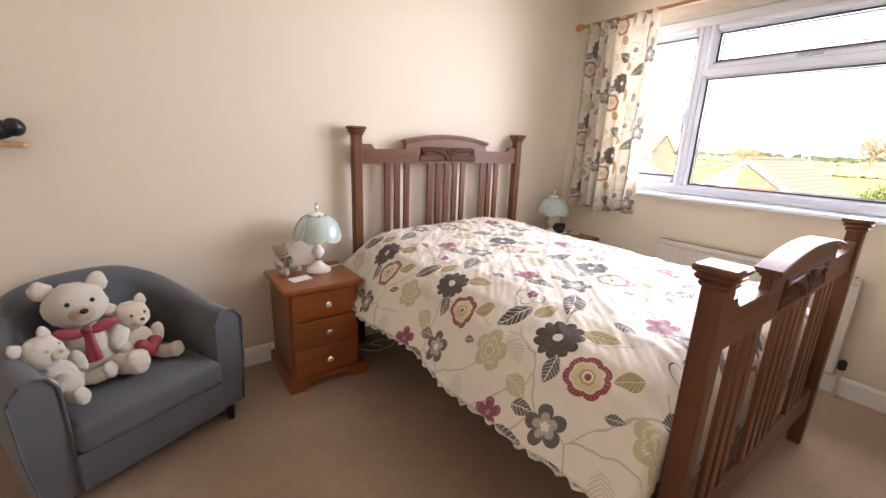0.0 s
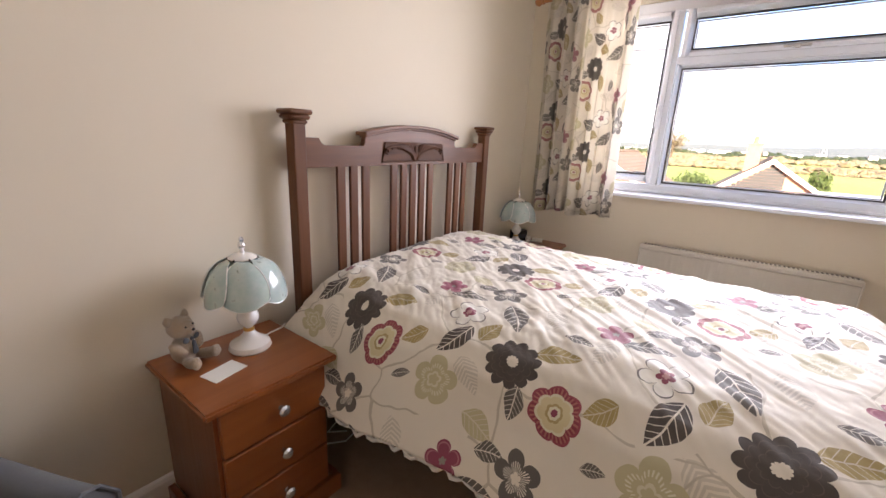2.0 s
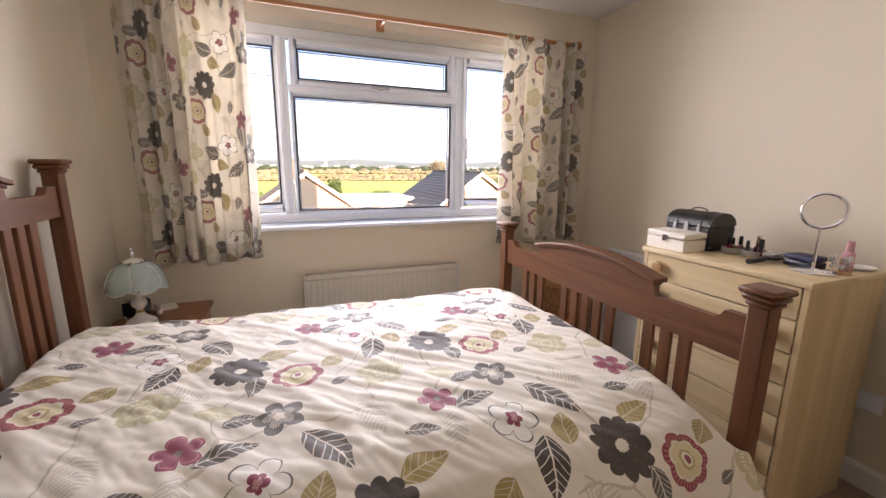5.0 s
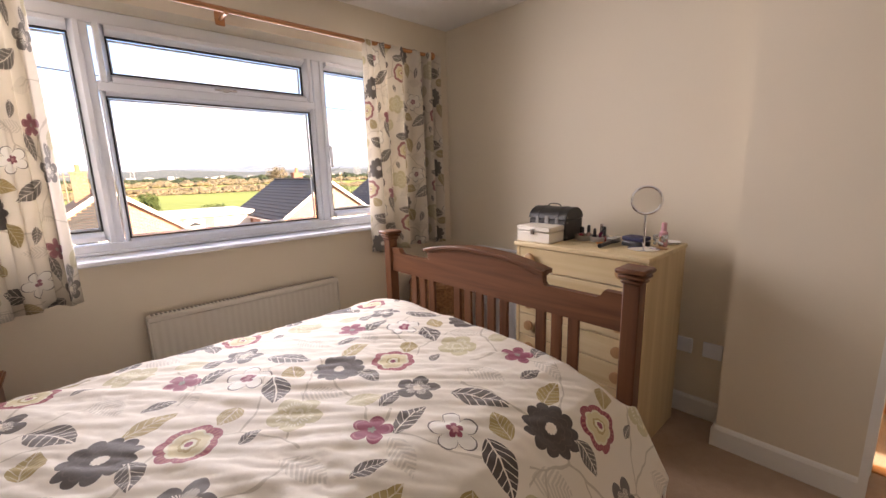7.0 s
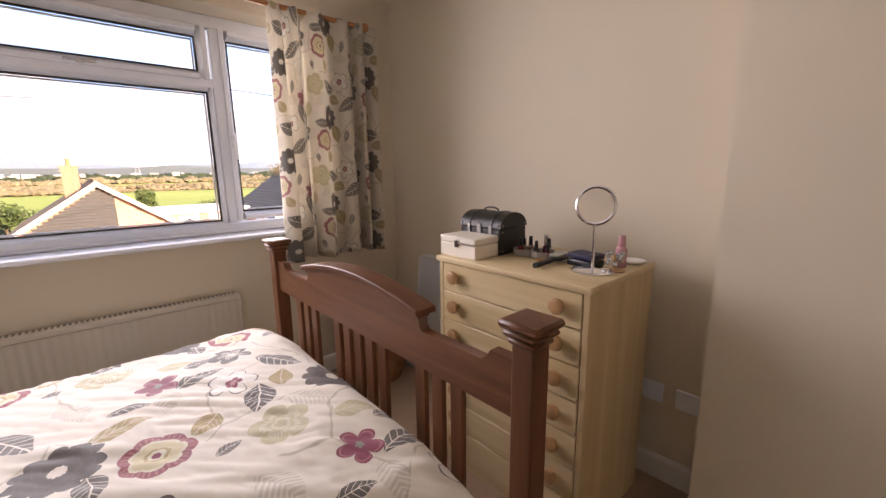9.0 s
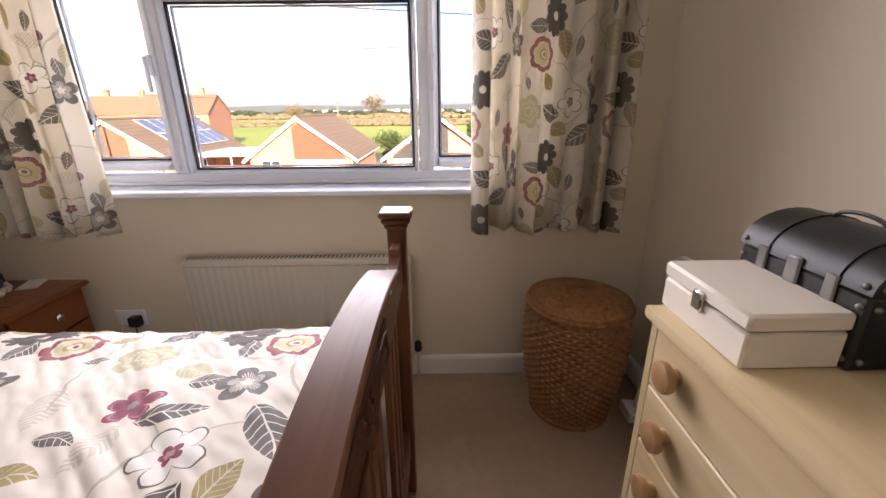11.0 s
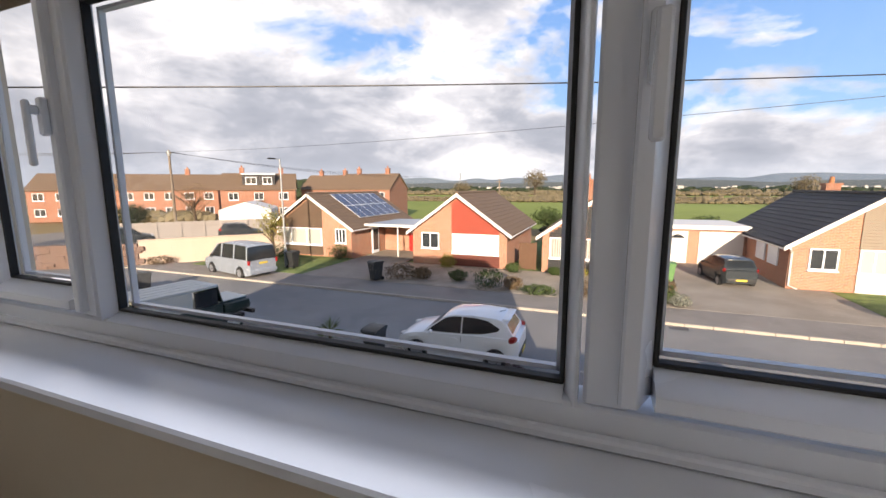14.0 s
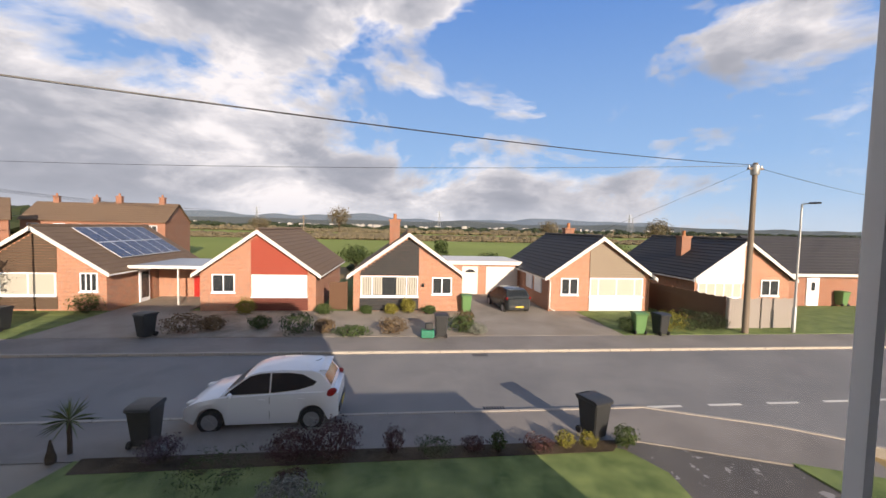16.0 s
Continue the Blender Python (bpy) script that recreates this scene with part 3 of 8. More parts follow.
    # skirt at the foot end that hangs between mattress and footboard
    for d in range(1, 9):
        row = []
        for i in range(nu + 1):
            base = foot_row[i] if d > 1 else (g[0][i].co.x, g[0][i].co.y, g[0][i].co.z)
            x, y, z = base
            zl = max(0.30, z - 0.05)
            row.append(bm.verts.new((x, 0.622 + 0.002 * d + 0.004 * math.sin(x * 30 + d), zl if z > 0.31 else z)))
        foot_row = [tuple(v.co) for v in row]
        g.insert(0, row)
    for j in range(len(g) - 1):
        for i in range(nu):
            fc = bm.faces.new((g[j][i], g[j][i + 1], g[j + 1][i + 1], g[j + 1][i]))
            for lp, (jj, ii) in zip(fc.loops, ((j, i), (j, i + 1), (j + 1, i + 1), (j + 1, i))):
                v = y0 + (y1 - y0) * (jj - 8) / nv if jj >= 8 else y0 - 0.05 * (8 - jj)
                lp[uvl].uv = (tot * ii / nu - tot / 2 + BX, v)
    edges = [[g[j][i].co.copy() for j in range(8, len(g), 2)] for i in (0, nu)]
    d = thing("duvet", "cream duvet printed with brown, olive and plum flowers and leaves", "duvet", Matrix.Translation((BX, 0, 0)))
    c = part("cover", to_mesh("cover", bm, DUVET, 180), DUVET, d)
    for e in edges:
        pts = [p + Vector((0.006 * math.sin(k * 1.9), 0, -0.006 + 0.009 * math.sin(k * 1.3))) for k, p in enumerate(e)]
        part("hem", tube(bmesh.new(), pts, 0.007, 6), MATT, d, "frilled cream hem")
    so = c.modifiers.new("cloth", "SOLIDIFY")
    so.thickness, so.offset = 0.012, -1
    return d

# ---- printed cotton: flowers and leaves on a half-drop repeat ----
PU, PV = 0.60, 0.596


def group_node(nt, tree, **ins):
    n = nt.nodes.new("ShaderNodeGroup")
    n.node_tree = tree
    for k, v in ins.items():
        sock(nt, n.inputs[k], v)
    return n


def new_group(name, ins, outs):
    t = bpy.data.node_groups.new(name, "ShaderNodeTree")
    for i in ins:
        t.interface.new_socket(i, in_out="INPUT", socket_type="NodeSocketFloat")
    for o in outs:
        t.interface.new_socket(o, in_out="OUTPUT", socket_type="NodeSocketFloat")
    return t, t.nodes.new("NodeGroupInput").outputs, t.nodes.new("NodeGroupOutput").inputs


def lattice_group():
    t, i, o = new_group("half_drop", ["U", "V", "CU", "CV", "Cos", "Sin"], ["A", "B"])
    M = lambda *a: nmath(t, *a)
    du = M("SUBTRACT", i["U"], i["CU"])
    k = M("ROUND", M("DIVIDE", du, PU))
    du = M("SUBTRACT", du, M("MULTIPLY", k, PU))
    dv = M("SUBTRACT", M("SUBTRACT", i["V"], i["CV"]), M("MULTIPLY", k, PV / 2))
    dv = M("SUBTRACT", dv, M("MULTIPLY", M("ROUND", M("DIVIDE", dv, PV)), PV))
    a = M("ADD", M("MULTIPLY", du, i["Cos"]), M("MULTIPLY", dv, i["Sin"]))
    b = M("SUBTRACT", M("MULTIPLY", dv, i["Cos"]), M("MULTIPLY", du, i["Sin"]))
    t.links.new(a, o["A"]), t.links.new(b, o["B"])
    return t


def flower_group():
    """Mask of a petalled flower, the radius as a share of the outline, and the rays on its petals."""
    t, i, o = new_group("flower", ["A", "B", "R", "Petals", "Cut"], ["Mask", "Rel", "Ray"])
    M = lambda *a: nmath(t, *a)
    r = M("SQRT", M("ADD", M("MULTIPLY", i["A"], i["A"]), M("MULTIPLY", i["B"], i["B"])))
    phi = M("ARCTAN2", i["B"], i["A"])
    lobe = M("POWER", M("ABSOLUTE", M("COSINE", M("MULTIPLY", phi, M("MULTIPLY", i["Petals"], 0.5)))), 0.6)
    edge = M("MULTIPLY", i["R"], M("ADD", M("SUBTRACT", 1.0, i["Cut"]), M("MULTIPLY", lobe, i["Cut"])))
    rel = M("DIVIDE", r, edge)
    ray = M("GREATER_THAN", M("SINE", M("MULTIPLY", phi, 34.0)), 0.2)
    t.links.new(M("LESS_THAN", rel, 1.0), o["Mask"]), t.links.new(rel, o["Rel"]), t.links.new(ray, o["Ray"])
    return t


def leaf_group():
    t, i, o = new_group("leaf", ["A", "B", "L", "W"], ["Mask", "Vein"])
    M = lambda *a: nmath(t, *a)
    s = M("DIVIDE", i["A"], i["L"])
    bend = M("ADD", i["B"], M("MULTIPLY", M("MULTIPLY", s, s), M("MULTIPLY", i["L"], 0.10)))
    half = M("MULTIPLY", i["W"], M("MULTIPLY", M("SUBTRACT", 1.0, M("MULTIPLY", s, s)), M("SUBTRACT", 1.0, M("MULTIPLY", s, 0.30))))
    half = M("MULTIPLY", half, M("LESS_THAN", M("ABSOLUTE", s), 1.0))
    ab = M("ABSOLUTE", bend)
    mid = M("LESS_THAN", ab, M("MULTIPLY", i["W"], 0.055))
    st = M("FRACT", M("DIVIDE", M("SUBTRACT", i["A"], M("MULTIPLY", ab, 0.9)), M("MULTIPLY", i["L"], 0.30)))
    t.links.new(M("LESS_THAN", ab, half), o["Mask"])
    t.links.new(M("MAXIMUM", mid, M("LESS_THAN", st, 0.13)), o["Vein"])
    return t


LATTICE, FLOWER, LEAF = lattice_group(), flower_group(), leaf_group()
DARK, GREY, OLIVE, PALE, PLUM, CREAM = (0.060, 0.045, 0.037), (0.115, 0.10, 0.088), (0.36, 0.27, 0.095), (0.52, 0.47, 0.29), (0.26, 0.045, 0.085), (0.76, 0.70, 0.60)
#         u     v     angle half-length half-width colour
LEAVES = [(1.540, 1.690, -148, 0.088, 0.040, GREY), (1.595, 1.307, -74, 0.072, 0.027, GREY), (1.520, 1.475, -100, 0.046, 0.018, GREY),
          (1.960, 1.510, 159, 0.072, 0.040, DARK), (1.845, 1.262, 178, 0.050, 0.028, GREY), (1.700, 1.290, -80, 0.045, 0.024, GREY),
          (1.805, 1.630, -74, 0.032, 0.015, GREY)]
OLIVES = [(2.032, 1.430, -20, 0.048, 0.034, OLIVE), (2.033, 1.205, -75, 0.066, 0.033, OLIVE), (1.925, 1.645, 130, 0.045, 0.031, OLIVE), (1.744, 1.345, -110, 0.055, 0.034, PALE)]
GHOSTS = [(1.610, 1.580, 200, 0.070, 0.036), (1.862, 1.415, 225, 0.068, 0.034), (2.10, 1.10, 170, 0.06, 0.03)]


def print_material(name, through_light=0.0):
    m, nt, b = bare(name)
    uv = nt.nodes.new("ShaderNodeTexCoord").outputs["UV"]
    sep = nt.nodes.new("ShaderNodeSeparateXYZ")
    wob = nt.nodes.new("ShaderNodeTexNoise")
    wob.inputs["Scale"].default_value = 14
    nt.links.new(uv, wob.inputs["Vector"])
    add = nt.nodes.new("ShaderNodeVectorMath")
    add.operation = "MULTIPLY_ADD"
    nt.links.new(wob.outputs["Color"], add.inputs[0])
    add.inputs[1].default_value = (0.012, 0.012, 0)
    nt.links.new(uv, add.inputs[2])
    nt.links.new(add.outputs[0], sep.inputs[0])
    U, V = sep.outputs[0], sep.outputs[1]
    M = lambda *a: nmath(nt, *a)

    def local(u, v, ang):
        g = group_node(nt, LATTICE, U=U, V=V, CU=u, CV=v, Cos=math.cos(radians(ang)), Sin=math.sin(radians(ang)))
        return g.outputs["A"], g.outputs["B"]
    weave = nnoise(nt, 900, 2, 0.5, uv)
    soft = nnoise(nt, 5, 3, 0.5, uv)
    col = nmix(nt, soft, tuple(c * 0.96 for c in CREAM), CREAM)
    # thin twigs
    vo = nt.nodes.new("ShaderNodeTexVoronoi")
    vo.feature, vo.voronoi_dimensions = "DISTANCE_TO_EDGE", "2D"
    vo.inputs["Scale"].default_value = 3.6
    w2 = nt.nodes.new("ShaderNodeVectorMath")
    w2.operation = "MULTIPLY_ADD"
    n2 = nt.nodes.new("ShaderNodeTexNoise")
    n2.inputs["Scale"].default_value = 5
    nt.links.new(uv, n2.inputs["Vector"])
    nt.links.new(n2.outputs["Color"], w2.inputs[0])
    w2.inputs[1].default_value = (0.14, 0.14, 0)
    nt.links.new(uv, w2.inputs[2])
    nt.links.new(w2.outputs[0], vo.inputs["Vector"])
    gate = M("GREATER_THAN", nnoise(nt, 3.1, 1, 0.5, uv), 0.44)
    col = nmix(nt, M("MULTIPLY", M("MULTIPLY", M("LESS_THAN", vo.outputs["Distance"], 0.0115), gate), 0.75), col, (0.44, 0.39, 0.30))
    for u, v, ang, L, W in GHOSTS:
        a, bb = local(u, v, ang)
        g = group_node(nt, LEAF, A=a, B=bb, L=L, W=W)
        stripe = M("GREATER_THAN", M("SINE", M("MULTIPLY", M("SUBTRACT", a, M("MULTIPLY", M("ABSOLUTE", bb), 0.8)), 480.0)), -0.2)
        col = nmix(nt, M("MULTIPLY", M("MULTIPLY", g.outputs["Mask"], stripe), 0.6), col, (0.48, 0.44, 0.37))
    for u, v, ang, L, W, c in OLIVES + LEAVES:
        a, bb = local(u, v, ang)
        g = group_node(nt, LEAF, A=a, B=bb, L=L, W=W)
        vein = tuple(0.6 * x + 0.4 * y for x, y in zip(CREAM, c)) if c in (OLIVE, PALE) else CREAM
        col = nmix(nt, g.outputs["Mask"], col, nmix(nt, g.outputs["Vein"], c, vein))

    def bloom(u, v, R, n, cut, ang=0.0):
        a, bb = local(u, v, ang)
        return group_node(nt, FLOWER, A=a, B=bb, R=R, Petals=float(n), Cut=cut).outputs

    def stack(f, col, rings):
        """rings: from the outline inwards, the share of the radius and the colour."""
        for share, c in rings:
            inside = M("MULTIPLY", f["Mask"], M("LESS_THAN", f["Rel"], share))
            col = nmix(nt, inside, col, c)
        return col
    f = bloom(1.952, 1.310, 0.082, 11, 0.22)
    col = stack(f, col, [(1.0, DARK), (0.76, (0.10, 0.075, 0.062)), (0.73, DARK), (0.50, (0.10, 0.075, 0.062)), (0.47, DARK), (0.21, CREAM)])
    f = bloom(1.875, 1.152, 0.072, 7, 0.16, 10)
    edge = nmix(nt, f["Ray"], (0.25, 0.030, 0.055), (0.40, 0.14, 0.12))
    col = stack(f, col, [(1.0, (0.30, 0.05, 0.075)), (0.92, edge), (0.72, (0.70, 0.66, 0.50)), (0.62, (0.64, 0.56, 0.34)), (0.34, (0.42, 0.32, 0.14)), (0.24, (0.72, 0.68, 0.52)), (0.13, PLUM)])
    f = bloom(1.620, 1.405, 0.056, 5, 0.55, 15)
    col = stack(f, col, [(1.0, PLUM), (0.88, (0.42, 0.16, 0.19)), (0.80, PLUM), (0.20, (0.25, 0.24, 0.20))])
    f = bloom(1.487, 1.247, 0.068, 5, 0.55, 40)
    col = stack(f, col, [(1.0, GREY), (0.93, (0.80, 0.77, 0.70)), (0.34, PLUM), (0.14, (0.55, 0.30, 0.30))])
    f = bloom(1.687, 1.200, 0.066, 5, 0.50, 20)
    col = stack(f, col, [(1.0, GREY), (0.60, nmix(nt, f["Ray"], GREY, CREAM)), (0.24, CREAM)])
    f = bloom(1.812, 1.510, 0.074, 5, 0.35, 0)
    col = stack(f, col, [(1.0, PALE), (0.68, nmix(nt, f["Ray"], PALE, (0.72, 0.69, 0.56))), (0.50, PALE), (0.34, (0.66, 0.62, 0.48)), (0.24, PALE)])
    col = nmix(nt, M("MULTIPLY", weave, 0.10), col, (0.35, 0.32, 0.28))
    nt.links.new(col, b.inputs["Base Color"])
    b.inputs["Roughness"].default_value = 0.62
    b.inputs["Sheen Weight"].default_value = 0.15
    b.inputs["Specular IOR Level"].default_value = 0.35
    nbump(nt, b, M("ADD", M("MULTIPLY", weave, 0.4), nnoise(nt, 30, 4, 0.6, uv)), 0.25, 0.004)
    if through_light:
        # the backlit wash over the print is put into the colour as pale cream
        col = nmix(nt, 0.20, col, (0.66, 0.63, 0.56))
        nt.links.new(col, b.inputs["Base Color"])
        tr = nt.nodes.new("ShaderNodeBsdfTranslucent")
        nt.links.new(col, tr.inputs["Color"])
        mx = nt.nodes.new("ShaderNodeMixShader")
        mx.inputs[0].default_value = through_light
        nt.links.new(b.outputs[0], mx.inputs[1])
        nt.links.new(tr.outputs[0], mx.inputs[2])
        nt.links.new(mx.outputs[0], nt.nodes["Material Output"].inputs["Surface"])
    return m


DUVET = print_material("floral_duvet_cotton")
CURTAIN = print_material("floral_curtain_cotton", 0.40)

duvet()
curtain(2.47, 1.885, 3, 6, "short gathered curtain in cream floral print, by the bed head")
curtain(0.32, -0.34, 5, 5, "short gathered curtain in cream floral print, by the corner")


# ---- bedside cabinets ----
def bedside(m, label):
    c = thing("bedside_cabinet", label, "cabinet", m, "pair of bedside cabinets")
    W, D = 0.39, 0.40           # carcass; front at y = 0, back at y = D
    b = bmesh.new()
    box(b, 0.02, W - 0.02 + 0.02, 0.012, D, 0.07, 0.548)
    part("body", b, CHERRYV, c)
    b = prism(bmesh.new(), [(-0.012, -0.022), (W + 0.032, -0.022), (W + 0.032, D + 0.0), (-0.012, D + 0.0)], "z", 0.548, 0.572)
    bmesh.ops.bevel(b, geom=[e for e in b.edges], offset=0.007, segments=2, affect="EDGES")
    part("top", b, CHERRY, c)
    # plinth with shaped bracket feet
    pts = [(-0.005, 0), (0.075, 0), (0.085, 0.02), (0.10, 0.038), (0.16, 0.045), (0.25, 0.045), (0.31, 0.038), (0.325, 0.02), (0.335, 0), (0.425, 0), (0.425, 0.065), (0.410, 0.075), (0.005, 0.075), (-0.005, 0.065)]
    b = prism(bmesh.new(), pts, "y", -0.018, 0.0)
    part("plinth", b, CHERRY, c)
    for x0, x1 in ((-0.005, 0.019), (0.401, 0.425)):
        part("plinth_side", bx(x0, x1, 0.0, D, 0, 0.072, 0.003), CHERRYV, c)
    for z0 in (0.078, 0.235, 0.392):
        dr = part("drawer", bx(0.03, W - 0.01, -0.006, 0.012, z0, z0 + 0.150, 0.004), CHERRY, c)
        k = lathe(bmesh.new(), [(0.008, 0), (0.007, 0.012), (0.017, 0.02), (0.019, 0.027), (0.013, 0.034), (0.004, 0.036)], n=10)
        bmesh.ops.transform(k, matrix=Matrix.Translation((0.21, -0.006, z0 + 0.078)) @ Matrix.Rotation(math.pi / 2, 4, "X"), verts=k.verts)
        part("knob", k, CRYSTAL, dr, "faceted crystal knob", smooth=0)
    return c


bedside(pose(0.83, 2.205, 0), "three-drawer cherry bedside cabinet with crystal knobs, near the armchair")
bedside(pose(3.0, 2.205, 0), "three-drawer cherry bedside cabinet with crystal knobs, under the curtain")

# ---- chest of drawers ----
CHX0, CHX1, CHF, CHB, CHT = 1.53, 2.24, 0.052, -0.44, 0.989
chest = thing("chest_of_drawers", "pale pine chest with seven shallow drawers and round knobs", "chest of drawers", pose(CHX0, CHF, 0))
W, D = CHX1 - CHX0, CHF - CHB
for x0 in (0.0, W - 0.022):
    part("side_panel", bx(x0, x0 + 0.022, -D, -0.002, 0.0, CHT - 0.024, 0.002), PINEV, chest)
part("back_panel", bx(0.022, W - 0.022, -D, -D + 0.006, 0.02, CHT - 0.03), PINEV, chest)
part("top", bx(-0.008, W + 0.008, -D - 0.0, 0.012, CHT - 0.024, CHT, 0.006, seg=2), PINE, chest)
part("plinth", bx(0.022, W - 0.022, -0.03, -0.012, 0.0, 0.06), PINE, chest)
dh = (CHT - 0.024 - 0.065) / 7
for i in range(7):
    z0 = 0.065 + dh * i
    dr = part("drawer", bx(0.025, W - 0.025, -D + 0.03, 0.0, z0 + 0.002, z0 + dh - 0.003, 0.003), PINE, chest)
    for x in (0.105, W - 0.105):
        k = lathe(bmesh.new(), [(0.014, 0), (0.014, 0.012), (0.027, 0.017), (0.029, 0.024), (0.027, 0.031), (0.020, 0.034)], n=18)
        bmesh.ops.transform(k, matrix=Matrix.Translation((x, 0, z0 + dh * 0.55)) @ Matrix.Rotation(-math.pi / 2, 4, "X"), verts=k.verts)
        part("knob", k, KNOB, dr, "round turned pine knob")

# ---- small helpers for soft things ----
def coloured(name, pieces, label, category, m, group="", smooth=180):
    """One mesh of several blobs with their own materials; pieces: (material, function that fills a bmesh)."""
    bm = bmesh.new()
    mats = []
    for material, fill in pieces:
        if material not in mats:
            mats.append(material)
        before = set(bm.faces)
        fill(bm)
        for f in bm.faces:
            if f not in before:
                f.material_index = mats.index(material)
    me = to_mesh(name, bm, None, smooth)
    for material in mats:
        me.materials.append(material)
    ob = new(name, me)
    ob.matrix_basis = m
    return tagged(ob, label, category, group)


def fur(name, col):
    m, nt, b = bare(name)
    v = ncoord(nt)
    n1, n2 = nnoise(nt, 30, 4, 0.7, v), nnoise(nt, 260, 4, 0.8, v)
    nt.links.new(nmix(nt, n2, tuple(c * 0.72 for c in col), col), b.inputs["Base Color"])
    b.inputs["Roughness"].default_value = 0.95
    b.inputs["Sheen Weight"].default_value = 0.6
    b.inputs["Specular IOR Level"].default_value = 0.1
    nbump(nt, b, nmath(nt, "ADD", n1, n2), 0.9, 0.008)
    return m


WHITEFUR, CREAMFUR, TANFUR = fur("white_plush", (0.80, 0.74, 0.62)), fur("cream_plush", (0.78, 0.68, 0.50)), fur("tan_plush", (0.58, 0.44, 0.30))
SNOUT = fur("beige_plush", (0.62, 0.47, 0.32))
BLACKP = plain("black_plastic", (0.012, 0.012, 0.013), 0.3, bump=0)
REDC = plain("plum_red_satin", (0.26, 0.03, 0.045), 0.45, vary=0.2)
VELVET = plain("grey_velvet", (0.090, 0.094, 0.101), 0.85, vary=0.30, scale=7, fine=160, bump=0.15, dist=0.002, spec=0.2)
VELVET.node_tree.nodes["Principled BSDF"].inputs["Sheen Weight"].default_value = 0.22
DARKWOOD = plain("dark_chair_leg", (0.015, 0.011, 0.009), 0.35)
WHITECER = plain("white_ceramic", (0.82, 0.79, 0.75), 0.18, vary=0.03, bump=0)
GOLD = plain("worn_gilt", (0.55, 0.36, 0.12), 0.3, 0.9, bump=0)
PAPER = plain("white_card", (0.80, 0.78, 0.72), 0.8, vary=0.03, bump=0)


# ---- armchair with plush bears ----
CH = pose(0.285, 1.985, 0, 0, 0, 26.5)
chair = thing("armchair", "dark grey velvet tub armchair with piped arms and dark feet", "armchair", CH)


def tub():
    bm = bmesh.new()
    n, rings = 44, []
    for i in range(n + 1):
        t = i / n
        # outline: right arm front, round the back, left arm front
        s = -1 + 2 * t
        ang = math.pi * (0.5 + 0.5 * s)
        ex = 0.62
        cx, sy = math.cos(math.pi - ang), math.sin(ang)
        px = 0.318 * math.copysign(abs(cx) ** ex, cx)
        py = 0.02 + 0.50 * abs(sy) ** ex
        # tangent by difference for the wall's direction
        e = 1e-3
        a2 = ang + e
        qx = 0.318 * math.copysign(abs(math.cos(math.pi - a2)) ** ex, math.cos(math.pi - a2))
        qy = 0.02 + 0.50 * abs(math.sin(a2)) ** ex
        d = Vector((qx - px, qy - py, 0))
        if d.length < 1e-9:
            d = Vector((0, -1, 0))
        d.normalize()
        nrm = Vector((d.y, -d.x, 0))
        if nrm.dot(Vector((px, py - 0.22, 0))) < 0:
            nrm = -nrm
        if i in (0, n):
            nrm = Vector((-1 if px < 0 else 1, 0, 0))
        back = abs(sy) ** 1.6
        h = 0.560 + 0.17 * back
        w = 0.058
        flare = 0.03 + 0.02 * back
        ring = []
        sec = [(-w, 0.30), (-w * 0.95, h - 0.06), (-w * 0.55, h - 0.015), (0.0, h), (w * 0.6, h - 0.012), (w + flare * 0.4, h - 0.06), (w + flare * 0.2, 0.30), (w * 0.75, 0.09), (-w, 0.09)]
        for o, z in sec:
            lean = 0.05 * back * (z - 0.3)
            ring.append(bm.verts.new(Vector((px, py, z)) + nrm * (o + lean)))
        rings.append(ring)
    for p, q in zip(rings, rings[1:]):
        m = len(p)
        for k in range(m):
            bm.faces.new((p[k], p[(k + 1) % m], q[(k + 1) % m], q[k]))
    bm.faces.new(rings[0]), bm.faces.new(rings[-1][::-1])
    return bm, rings


bm, rings = tub()
pip = [[v.co.copy() for v in rings[k]] for k in (0, -1)]
shell = part("shell", bm, VELVET, chair, "curved back and arms", smooth=50)
for k, pts in enumerate(pip):
    part("piping", tube(bmesh.new(), [p + Vector((0, -0.003, 0)) for p in pts], 0.005, 6, True), VELVET, shell)
part("front_panel", bx(-0.262, 0.262, 0.0, 0.06, 0.09, 0.235, 0.012, seg=2), VELVET, chair)
part("seat_base", bx(-0.262, 0.262, 0.06, 0.46, 0.11, 0.235, 0.01), VELVET, chair)
bm = bx(-0.258, 0.258, -0.015, 0.46, 0.237, 0.345, 0.035, seg=4)
bmesh.ops.subdivide_edges(bm, edges=bm.edges[:], cuts=3, use_grid_fill=True)
for v in bm.verts:
    if v.co.z > 0.3:
        v.co.z += 0.018 * (1 - (v.co.x / 0.26) ** 2) * max(0.0, 1 - ((v.co.y - 0.22) / 0.26) ** 2)
part("seat_cushion", bm, VELVET, chair, smooth=60)
for x in (-0.31, 0.31):
    for y in (0.045, 0.47):
        part("leg", lathe(bmesh.new(), [(0.018, 0), (0.028, 0.09), (0.028, 0.095)], (x * (1 if y < 0.2 else 0.8), y, 0), 4), DARKWOOD, chair, "tapered dark foot")


